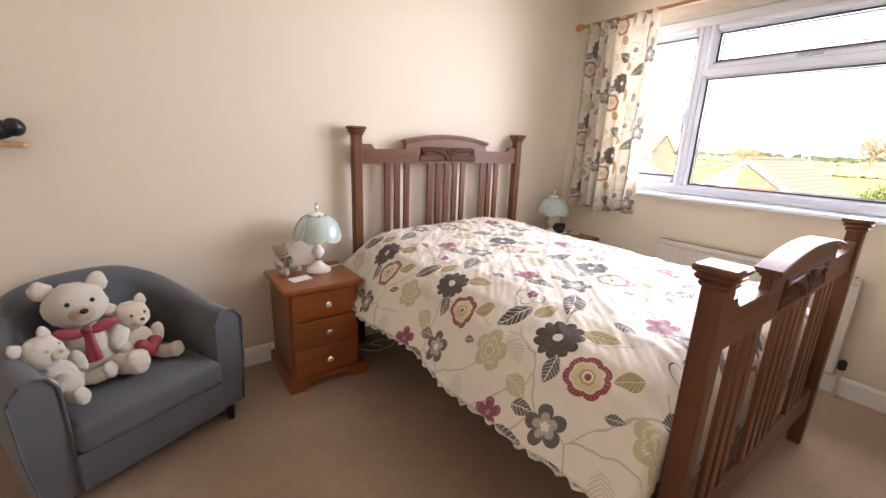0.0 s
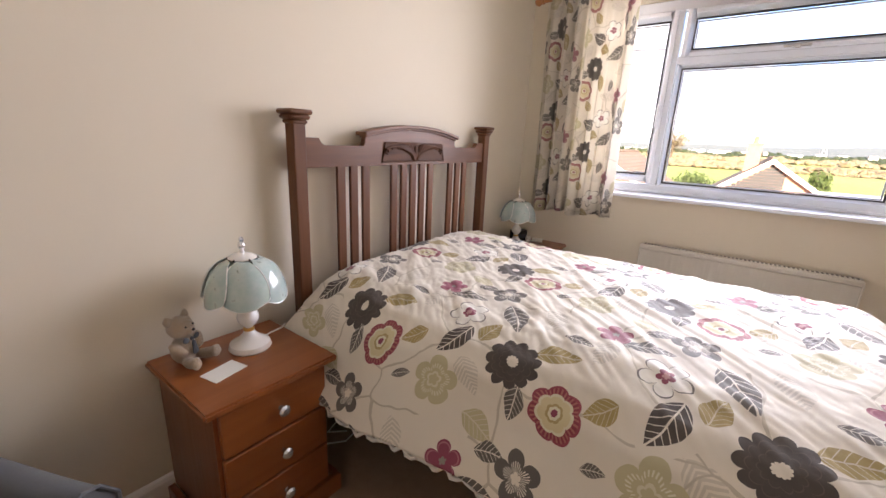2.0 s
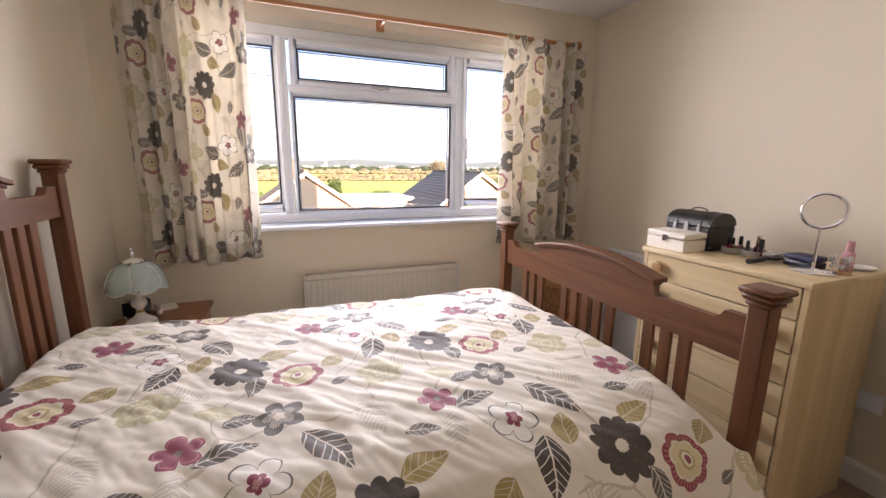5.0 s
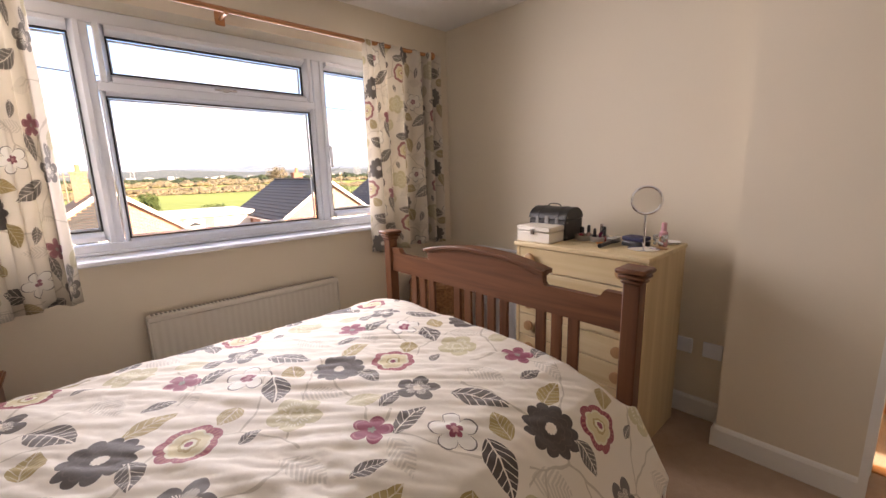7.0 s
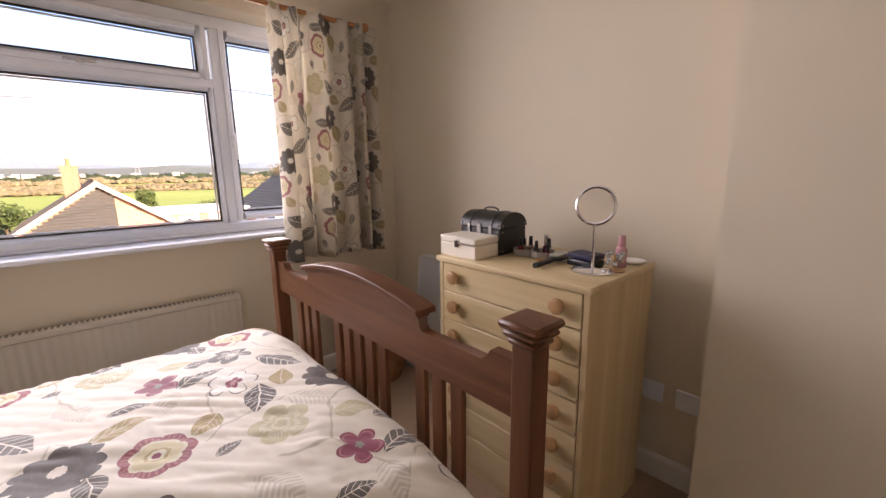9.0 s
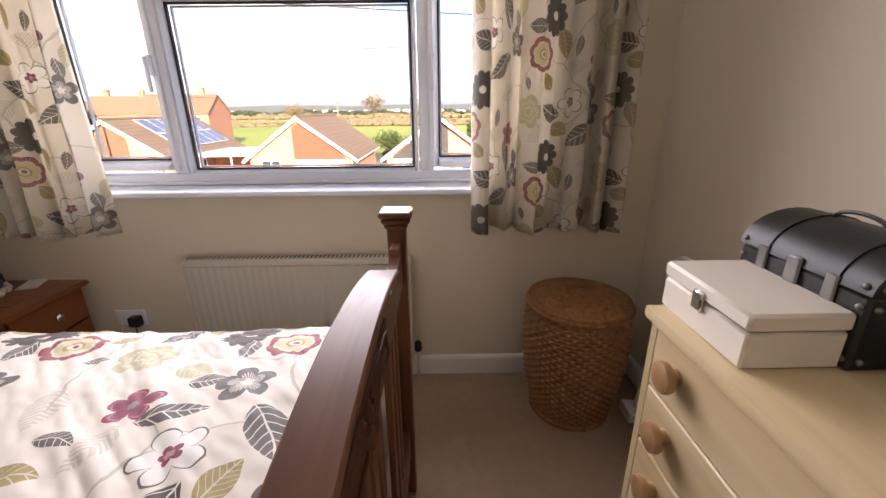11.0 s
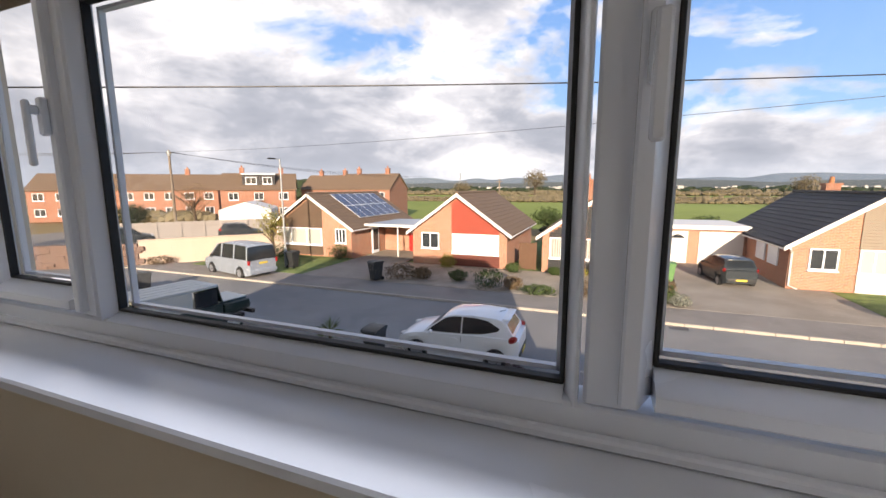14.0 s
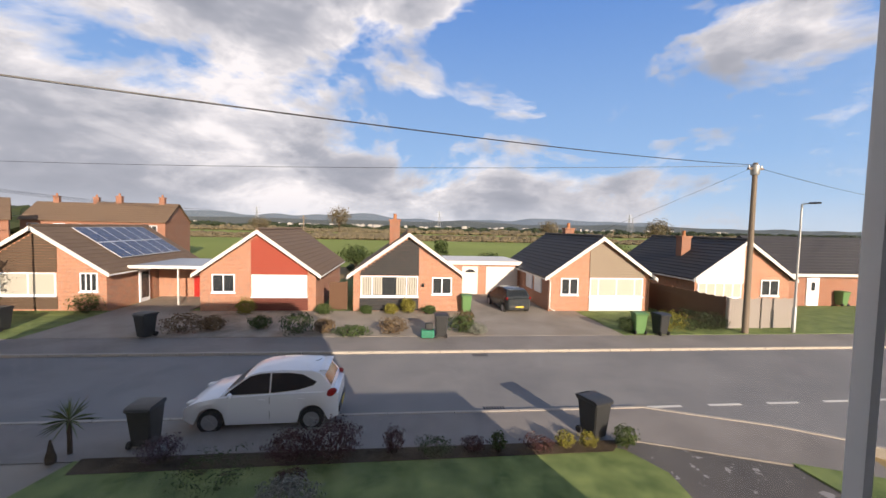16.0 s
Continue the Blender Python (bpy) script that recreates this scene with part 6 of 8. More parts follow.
# flat garages between the black and the grey house
gar = thing("garage", "flat-roofed white garage with two doors", "garage", pose(33.6, -5.4, G))
part("wall", bx(0, 5.0, -2.9, 2.9, 0, 2.35), BRICK, gar, smooth=0)
part("fascia", bx(-0.25, 5.2, -3.0, 3.0, 2.35, 2.62), WHITEB, gar, "white fascia", smooth=0)
part("garage_door", bx(-0.05, 0, -2.7, -0.25, 0.03, 2.2), WHITEB, gar, "white up-and-over door", smooth=0)
part("side_door", bx(-0.05, 0, 0.4, 1.6, 0.03, 2.2), WHITEB, gar, "white door with arched light", smooth=0)
q = [(0.55 + 0.9 * i / 8, 1.75 + 0.25 * math.sin(math.pi * i / 8)) for i in range(9)]
part("door_glass", prism(bmesh.new(), q, "x", -0.062, -0.051), PANE, gar, smooth=0)
# open porch and red doors between the first two houses
CANOPY = plain("blue_grey_corrugated_sheet", (0.30, 0.35, 0.42), 0.35, vary=0.15, scale=2)
por = thing("carport", "flat glazed canopy on white posts before red doors", "carport", pose(29.0, 14.6, G))
part("canopy", bx(0, 5.5, -2.3, 2.3, 2.35, 2.45), CANOPY, por, "pale corrugated canopy", smooth=0)
part("fascia", bx(-0.05, 0.0, -2.35, 2.35, 2.28, 2.47), WHITEB, por, smooth=0)
for y in (-1.9, -0.4):
    part("post", bx(0.03, 0.12, y - 0.04, y + 0.04, 0, 2.3), WHITEB, por, smooth=0)
part("back_wall", bx(3.0, 3.2, -2.3, 2.3, 0, 2.34), BRICK, por, smooth=0)
REDDOOR = plain("glossy_red_door_paint", (0.42, 0.025, 0.02), 0.4, vary=0.1)
for y0 in (-2.2, -1.05):
    part("red_door", bx(2.90, 2.99, y0, y0 + 1.1, 0.05, 2.15), REDDOOR, por, "bright red door", smooth=0)
part("white_door", bx(1.0, 2.0, 2.30, 2.38, 0.05, 2.1), UPVC, por, "white glazed door", smooth=0)
part("door_glass", bx(1.15, 1.85, 2.28, 2.30, 0.3, 1.95), PANE, por, smooth=0)


# ---- two-storey houses to the left ----
def terrace(m, w, label, n=4, dormer=False, gable_first=False):
    h = thing("terraced_house", label, "house", m, "two-storey brick houses")
    part("wall", bx(0, 8, -w / 2, w / 2, 0, 5.0), BRICKD, h, "red brick walls", smooth=0)
    b = stepped_roof(4.3, 4.9, 7.6, -w / 2 - 0.2, w / 2 + 0.2, n=9)
    bmesh.ops.transform(b, matrix=Matrix.Translation((4, 0, 0)) @ Matrix.Rotation(math.pi / 2, 4, "Z"), verts=b.verts)
    part("roof", b, TILEB, h, "brown tiled roof", smooth=0)
    for s in (-1, 1):
        q = [(0.0, 4.9), (8.0, 4.9), (4.0, 7.45)]
        part("gable", prism(bmesh.new(), q, "y", s * w / 2, s * (w / 2 - 0.2)), BRICKD, h, smooth=0)
    for i in range(n):
        y = -w / 2 + w * (i + 0.5) / n
        for z0 in (0.9, 3.3):
            house_window(h, y - 0.7, y + 0.7, z0, z0 + 1.15, (0.5,))
    for y in (-w * 0.3, w * 0.25):
        chimney(h, 4.0, y, 6.9, 8.5)
    if dormer:
        d = part("dormer", bx(0.9, 4.0, -2.4, 2.4, 5.3, 7.3), TILED, h, "flat-roofed dormer", smooth=0)
        house_window(h, -2.0, -0.6, 5.8, 6.9, (0.5,), x=0.9)
        house_window(h, 0.3, 1.9, 5.8, 6.9, (0.5,), x=0.9)
        part("dormer_fascia", bx(0.7, 4.0, -2.5, 2.5, 7.3, 7.5), WHITEB, d, smooth=0)
    return h


terrace(pose(46, 72, G, 0, 0, 40), 26, "long terrace of red brick two-storey houses with brown roofs", 9)
terrace(pose(53, 51.5, G, 0, 0, 40), 11, "red brick two-storey house with a flat roof dormer", 3, True)
terrace(pose(66, 49, G, 0, 0, 10), 9, "red brick two-storey house beyond the bungalows", 3)
terrace(pose(62, 38, G, 0, 0, 5), 10, "red brick house with hipped roof behind the bungalow", 3)
b = bmesh.new()
prism(b, [(0, 0), (6, 0), (6, 2.5), (3, 3.4), (0, 2.5)], "x", 0, 9)
solid("outbuilding", b, WHITEB, "low white outbuilding with sloped roof", "outbuilding", pose(43, 39.5, G, 0, 0, 38), smooth=0)


# ---- boundary walls and fences ----
RENDERW = plain("pinkish_render", (0.52, 0.40, 0.32), 0.9, vary=0.12, scale=0.6, fine=14, bump=0.3)
STONE = plain("rubble_stone", (0.16, 0.105, 0.085), 0.95, vary=0.45, scale=2.5, fine=9, bump=0.8, dist=0.06)
FENCEG = plain("grey_weathered_fence", (0.30, 0.27, 0.25), 0.9, vary=0.2, scale=1, fine=10)
FENCEB = plain("brown_fence_board", (0.13, 0.070, 0.042), 0.9, vary=0.25, scale=1, fine=10)


def along(p, q):
    L = math.hypot(q[0] - p[0], q[1] - p[1])
    return L, Matrix.Translation((p[0], p[1], G)) @ Matrix.Rotation(math.atan2(q[1] - p[1], q[0] - p[0]), 4, "Z")


L, M0 = along((20.4, 29.0), (27.5, 23.0))
bw = thing("boundary_wall", "rendered pinkish boundary wall with flat coping", "wall", M0)
part("wall_face", bx(0, L, -0.12, 0.12, 0, 1.65), RENDERW, bw, smooth=0)
part("coping", bx(-0.05, L + 0.05, -0.17, 0.17, 1.65, 1.75, 0.02), RENDERW, bw, smooth=0)
L, M0 = along((15.5, 37.0), (20.4, 29.0))
sw = thing("stone_wall", "dark rubble stone wall with a broken end", "wall", M0)
rs = random.Random(4)
for i in range(90):
    x, z = rs.uniform(0, L), rs.uniform(0.1, 1.55)
    b = bx(-rs.uniform(0.2, 0.42), rs.uniform(0.2, 0.42), -0.24, 0.24, -rs.uniform(0.10, 0.2), rs.uniform(0.10, 0.2), 0.05)
    st = part("stone", b, STONE, sw, smooth=0)
    st.matrix_basis = pose(x, rs.uniform(-0.05, 0.05), z, rs.uniform(-8, 8), rs.uniform(-8, 8), rs.uniform(-6, 6))
part("core", bx(0, L, -0.2, 0.2, 0, 1.5), STONE, sw, smooth=0)


def fence(p, q, h, material, label, bw=0.14, rails=True):
    L, M0 = along(p, q)
    f = thing("fence", label, "fence", M0)
    n = int(L / (bw + 0.006))
    me = to_mesh("board", bx(0, bw, -0.012, 0.012, 0.05, h), material, 0)
    for i in range(min(n, 140)):
        o = part("board", me, material, f)
        o.matrix_basis = Matrix.Translation((i * L / min(n, 140) if n > 140 else i * (bw + 0.006), 0, 0.03 * math.sin(i * 1.7)))
        if n > 140:
            o.scale.x = L / 140 / bw * 0.97
    me = to_mesh("post", bx(-0.05, 0.05, -0.09, 0.0, 0, h + 0.06), material, 0)
    k = int(L / 1.85)
    for i in range(k + 1):
        part("post", me, material, f).matrix_basis = Matrix.Translation((i * L / max(k, 1), 0, 0))
    return f


fence((24.5, 44.0), (46.0, 26.5), 1.9, FENCEG, "long grey weathered board fence")
fence((23.0, -16.3), (30.5, -15.6), 1.75, FENCEB, "brown close-boarded garden fence")
fence((22.9, -16.4), (23.0, -20.5), 1.7, FENCEG, "weathered side panel fence")
fence((28.0, 4.1), (28.0, 5.2), 1.7, FENCEB, "short brown side gate fence")

# ---- vehicles ----
TYRE = plain("tyre_rubber", (0.018, 0.018, 0.019), 0.8, bump=0.2)
ALLOY = plain("wheel_alloy", (0.50, 0.51, 0.53), 0.3, 0.8, bump=0)
CARW = plain("white_car_paint", (0.88, 0.90, 0.93), 0.12, vary=0.02, bump=0)
CARS = plain("silver_car_paint", (0.34, 0.38, 0.44), 0.25, 0.3, vary=0.04, bump=0)
CARD = plain("dark_grey_car_paint", (0.035, 0.042, 0.048), 0.15, vary=0.05, bump=0)
CARG = plain("dark_green_car_paint", (0.010, 0.026, 0.020), 0.4, vary=0.1, bump=0)
CREAMP = plain("cream_hardtop_paint", (0.62, 0.60, 0.53), 0.35, vary=0.05)
CGLASS = plain("tinted_car_glass", (0.018, 0.022, 0.026), 0.04, vary=0.1, bump=0)
TAIL = plain("red_tail_lamp", (0.35, 0.012, 0.012), 0.12, bump=0)
HEAD = plain("clear_head_lamp", (0.62, 0.64, 0.66), 0.08, 0.3, bump=0)
PLATE = plain("yellow_number_plate", (0.65, 0.47, 0.05), 0.5, bump=0)
TRIM = plain("black_car_trim", (0.015, 0.015, 0.016), 0.5, bump=0)


def lerp_prof(prof, x):
    for (a, va), (c, vc) in zip(prof, prof[1:]):
        if a <= x <= c:
            return va + (vc - va) * (x - a) / (c - a)
    return prof[0][1] if x < prof[0][0] else prof[-1][1]


def car(name, label, m, L, W, H, wb, belt, bonnet, paint, roof, lower=0.20, tumble=0.16, wr=0.29, cabin=None):
    """A car that faces +x, wheels on the ground at z = 0; belt, bonnet and roof are side-view lines of (x, z)."""
    v = thing(name, label, "vehicle", m)
    xs = [-L / 2 + L * i / 48 for i in range(49)]
    xf = wb / 2 + (L / 2 - wb / 2) * 0.06
    wheels = (-wb / 2, wb / 2)
    bm = bmesh.new()
    rings = []
    for x in xs:
        e = abs(x) / (L / 2)
        half = W / 2 * (1 - 0.16 * max(0, (e - 0.72) / 0.28) ** 2)
        bz = lerp_prof(belt, x)
        lo = lower + 0.10 * max(0, (e - 0.86) / 0.14)
        for wx in wheels:
            d = abs(x - wx)
            if d < wr * 1.18:
                lo = max(lo, wr + math.sqrt(max(0, (wr * 1.18) ** 2 - d * d)))
        lo = min(lo, bz - 0.08)
        mid = lo + (bz - lo) * 0.55
        sec = [(-half * 0.93, lo), (-half, mid), (-half * 0.97, bz), (-half * 0.90, bz + 0.02), (0, bz + 0.05), (half * 0.90, bz + 0.02), (half * 0.97, bz), (half, mid), (half * 0.93, lo)]
        rings.append([bm.verts.new((x, y, z)) for y, z in sec])
    for p, q in zip(rings, rings[1:]):
        for k in range(len(p) - 1):
            bm.faces.new((p[k], p[k + 1], q[k + 1], q[k]))
        bm.faces.new((p[-1], p[0], q[0], q[-1]))
    bm.faces.new(rings[0]), bm.faces.new(rings[-1][::-1])
    body = part("body", bm, paint, v, "painted car body", smooth=35)
    # cabin: glass house and roof skin
    x0, x1 = roof[0][0], roof[-1][0]
    n = 26
    bm, bt = bmesh.new(), bmesh.new()
    gr, rr = [], []
    for i in range(n + 1):
        x = x0 + (x1 - x0) * i / n
        bz, rz = lerp_prof(belt, x) + 0.01, lerp_prof(roof, x)
        rz = max(rz, bz + 0.012)
        hb = W / 2 * 0.93
        ht = hb - tumble * (rz - bz) / max(0.3, H - bz)
        gr.append([bm.verts.new(p) for p in ((x, -hb, bz), (x, -ht, rz - 0.03), (x, ht, rz - 0.03), (x, hb, bz))])
        rr.append([bt.verts.new(p) for p in ((x, -ht - 0.006, rz - 0.075), (x, -ht * 0.97, rz - 0.02), (x, -ht * 0.6, rz + 0.012), (x, 0, rz + 0.022), (x, ht * 0.6, rz + 0.012), (x, ht * 0.97, rz - 0.02), (x, ht + 0.006, rz - 0.075))])
    for p, q in zip(gr, gr[1:]):
        for k in range(3):
            bm.faces.new((p[k], p[k + 1], q[k + 1], q[k]))
    bm.faces.new(gr[0]), bm.faces.new(gr[-1][::-1])
    part("glasshouse" if cabin is None else "cabin", bm, cabin or CGLASS, v, "tinted windows" if cabin is None else "painted pillars and roof frame", smooth=20)
    hi = [i for i in range(n + 1) if lerp_prof(roof, x0 + (x1 - x0) * i / n) > H - 0.22]
    for i in range(hi[0], hi[-1]):
        p, q = rr[i], rr[i + 1]
        for k in range(6):
            bt.faces.new((p[k], p[k + 1], q[k + 1], q[k]))
    bmesh.ops.delete(bt, geom=[u for u in bt.verts if not u.link_faces], context="VERTS")
    part("roof", bt, paint, v, "painted roof", smooth=50)
    return v, body


def pillars(v, L, pts, paint, name="pillar", r=0.028):
    for p, q in pts:
        for s in (-1, 1):
            part(name, tube(bmesh.new(), [(p[0], s * p[1], p[2]), (q[0], s * q[1], q[2])], r, 6), paint, v)


def wheels(v, wb, W, r, rim, spokes=8):
    for x in (-wb / 2, wb / 2):
        for s in (-1, 1):
            t = lathe(bmesh.new(), [(r * 0.66, -0.04), (r * 0.67, -0.09), (r * 0.95, -0.09), (r, -0.06), (r, 0.06), (r * 0.95, 0.09), (r * 0.67, 0.09), (r * 0.66, 0.04)], n=24)
            M1 = Matrix.Translation((x, s * (W / 2 - 0.10), r)) @ Matrix.Rotation(math.pi / 2, 4, "X")
            bmesh.ops.transform(t, matrix=M1, verts=t.verts)
            w = part("wheel", t, TYRE, v, "black tyre")
            b = lathe(bmesh.new(), [(r * 0.67, 0.07), (r * 0.66, 0.088), (r * 0.58, 0.084), (r * 0.56, 0.05)], n=20)
            for k in range(spokes):
                box(b, 0.03, r * 0.6, -0.02, 0.02, 0.06, 0.085, 0.0, Matrix.Rotation(2 * math.pi * k / spokes, 4, "Z"))
            lathe(b, [(0.05, 0.05), (0.05, 0.092), (0.02, 0.095)], n=12)
            bmesh.ops.transform(b, matrix=M1 if s < 0 else M1 @ Matrix.Rotation(math.pi, 4, "X"), verts=b.verts)
            part("rim", b, rim, w, "spoked wheel rim")


def hatchback(m, paint, label, rot_label=""):
    L, W, H, wb = 3.67, 1.66, 1.50, 2.385
    belt = [(-1.84, 0.88), (-1.5, 0.96), (-0.6, 0.95), (0.5, 0.90), (1.05, 0.88), (1.45, 0.80), (1.72, 0.68), (1.84, 0.55)]
    roof = [(-1.70, 1.02), (-1.45, 1.38), (-1.2, 1.47), (-0.5, 1.50), (0.1, 1.46), (0.35, 1.38), (0.98, 0.93)]
    v, body = car("hatchback_car", label, m, L, W, H, wb, belt, None, paint, roof, cabin=paint)
    hb = W / 2 * 0.93

    def skin(x, z):
        """Half-width of the cabin at a place on its side."""
        bz, rz = lerp_prof(belt, x) + 0.01, lerp_prof(roof, x)
        ht = hb - 0.16 * (rz - bz) / max(0.3, H - bz)
        return hb + (ht - hb) * (z - bz) / max(0.02, rz - 0.03 - bz)
    front = [(0.84, 0.955), (0.70, 1.07), (0.30, 1.335), (0.08, 1.385), (-0.16, 1.40), (-0.16, 0.985)]
    rear = [(-0.24, 0.985), (-0.24, 1.40), (-0.62, 1.40), (-0.95, 1.36), (-1.28, 1.20), (-1.22, 1.13), (-0.85, 1.04)]
    for s in (-1, 1):
        for nm, poly, grow, mat in (("window_trim", front, 0.022, TRIM), ("window_trim", rear, 0.022, TRIM), ("side_window", front, 0.0, CGLASS), ("side_window", rear, 0.0, CGLASS)):
            cx, cz = sum(p[0] for p in poly) / len(poly), sum(p[1] for p in poly) / len(poly)
            q = [(cx + (x - cx) * (1 + grow * 2.0), cz + (z - cz) * (1 + grow * 4.5)) for x, z in poly]
            b = bmesh.new()
            out = 0.010 if grow else 0.016
            lo = [b.verts.new((x, s * (skin(x, z) - 0.01), z)) for x, z in q]
            hi = [b.verts.new((x, s * (skin(x, z) + out), z)) for x, z in q]
            b.faces.new(hi)
            for i in range(len(q)):
                k = (i + 1) % len(q)
                b.faces.new((lo[i], lo[k], hi[k], hi[i]))
            part(nm, b, mat, v, "tinted side window" if mat is CGLASS else "black window trim", smooth=0)
    for nm, xa, xc, inset in (("windscreen", 0.42, 0.90, 0.07), ("rear_window", -1.655, -1.47, 0.10)):
        b = bmesh.new()
        rows = []
        for i in range(7):
            x = xa + (xc - xa) * i / 6
            rz = lerp_prof(roof, x) - 0.03
            wd = skin(x, rz) - inset
            rows.append([b.verts.new((x, wd * u, rz + 0.014 + 0.012 * (1 - u * u))) for u in (-1, -0.5, 0, 0.5, 1)])
        for p, q in zip(rows, rows[1:]):
            for k in range(4):
                b.faces.new((p[k], p[k + 1], q[k + 1], q[k]))
        part(nm, b, CGLASS, v, "tinted glass", smooth=180)
    part("rear_spoiler", bx(-1.56, -1.34, -0.56, 0.56, 1.415, 1.450, 0.014, seg=2), paint, v)
    wheels(v, wb, W, 0.29, ALLOY)
    for s in (-1, 1):
        b = bmesh.new()
        ball(b, (-1.66, s * 0.735, 0.93), (0.16, 0.065, 0.095), 12, 8, m=Matrix.Rotation(0.5, 4, "Y"))
        part("tail_lamp", b, TAIL, v, "red tail lamp", smooth=180)
        b = bmesh.new()
        ball(b, (1.62, s * 0.58, 0.70), (0.19, 0.15, 0.085), 12, 8)
        part("headlight", b, HEAD, v, "clear headlight", smooth=180)
        b = bmesh.new()
        ball(b, (0.70, s * 0.90, 0.97), (0.06, 0.09, 0.065), 10, 8)
        part("wing_mirror", b, paint, v, smooth=180)
        part("door_seam", bx(-0.20, -0.19, s * W / 2 * 0.985 - 0.004, s * W / 2 * 0.985 + 0.004, 0.35, 0.9), TRIM, body)
        for x in (0.0, -0.95):
            part("door_handle", bx(x - 0.08, x + 0.08, s * W / 2 * 0.99 - 0.014, s * W / 2 * 0.99 + 0.014, 0.80, 0.83, 0.006), paint, v)
    part("bumper", bx(-1.87, -1.74, -0.62, 0.62, 0.36, 0.52, 0.03, seg=2), TRIM, v, "black rear bumper")
    part("number_plate", bx(-1.885, -1.87, -0.25, 0.25, 0.40, 0.50), PLATE, v, "yellow number plate")
    part("aerial", tube(bmesh.new(), [(-1.15, 0, 1.49), (-1.32, 0, 1.56)], 0.008, 5), TRIM, v)
    return v


hatchback(pose(14.25, 4.28, G, 0, 0, 91.4), CARW, "small white five-door hatchback parked on the pavement edge")
hatchback(pose(13.0, 21.5, G, 0, 0, 60), CARW, "white hatchback parked beyond the neighbour's lawn")
hatchback(pose(28.6, -6.0, G, 0, 0, 8), CARD, "dark grey hatchback parked on the wide drive")
hatchback(pose(31.0, 31.5, G + 0.5, 0, 0, -45), CARD, "dark car parked behind the boundary wall")
hatchback(pose(24.5, 37.0, G + 0.5, 0, 0, -30), CARD, "dark car parked behind the stone wall")


def van(m):
    L, W, H, wb = 4.9, 1.9, 1.95, 3.0
    belt = [(-2.45, 1.05), (-2.3, 1.12), (0.9, 1.10), (1.45, 1.08), (1.9, 1.0), (2.3, 0.85), (2.45, 0.65)]
    roof = [(-2.42, 1.14), (-2.36, 1.75), (-2.2, 1.92), (-1.0, 1.96), (0.5, 1.94), (0.85, 1.84), (1.62, 1.08)]
    v, body = car("minibus", "silver passenger van parked at the kerb", m, L, W, H, wb, belt, None, CARS, roof, tumble=0.12, wr=0.33)
    pillars(v, L, [((1.6, 0.86, 1.1), (0.8, 0.76, 1.86)), ((0.35, 0.88, 1.1), (0.30, 0.78, 1.92)), ((-0.95, 0.88, 1.1), (-0.98, 0.78, 1.94)), ((-2.25, 0.87, 1.12), (-2.2, 0.78, 1.88))], CARS, r=0.05)
    wheels(v, wb, W, 0.33, ALLOY, 6)
    for s in (-1, 1):
        part("tail_lamp", bx(-2.47, -2.36, s * 0.86 - 0.06, s * 0.86 + 0.06, 0.85, 1.12, 0.02), TAIL, v, "red tail lamp")
        part("headlight", bx(2.22, 2.4, s * 0.70 - 0.14, s * 0.70 + 0.14, 0.72, 0.86, 0.03), HEAD, v)
        b = bmesh.new()
        ball(b, (1.2, s * 1.02, 1.15), (0.07, 0.1, 0.12), 10, 8)
        part("wing_mirror", b, TRIM, v, smooth=180)
    part("number_plate", bx(-2.475, -2.455, -0.26, 0.26, 0.86, 0.97), PLATE, v, "yellow number plate")
    part("bumper", bx(-2.50, -2.38, -0.85, 0.85, 0.36, 0.58, 0.04, seg=2), CARS, v)
    return v


van(pose(20.95, 20.75, G, 0, 0, 78))


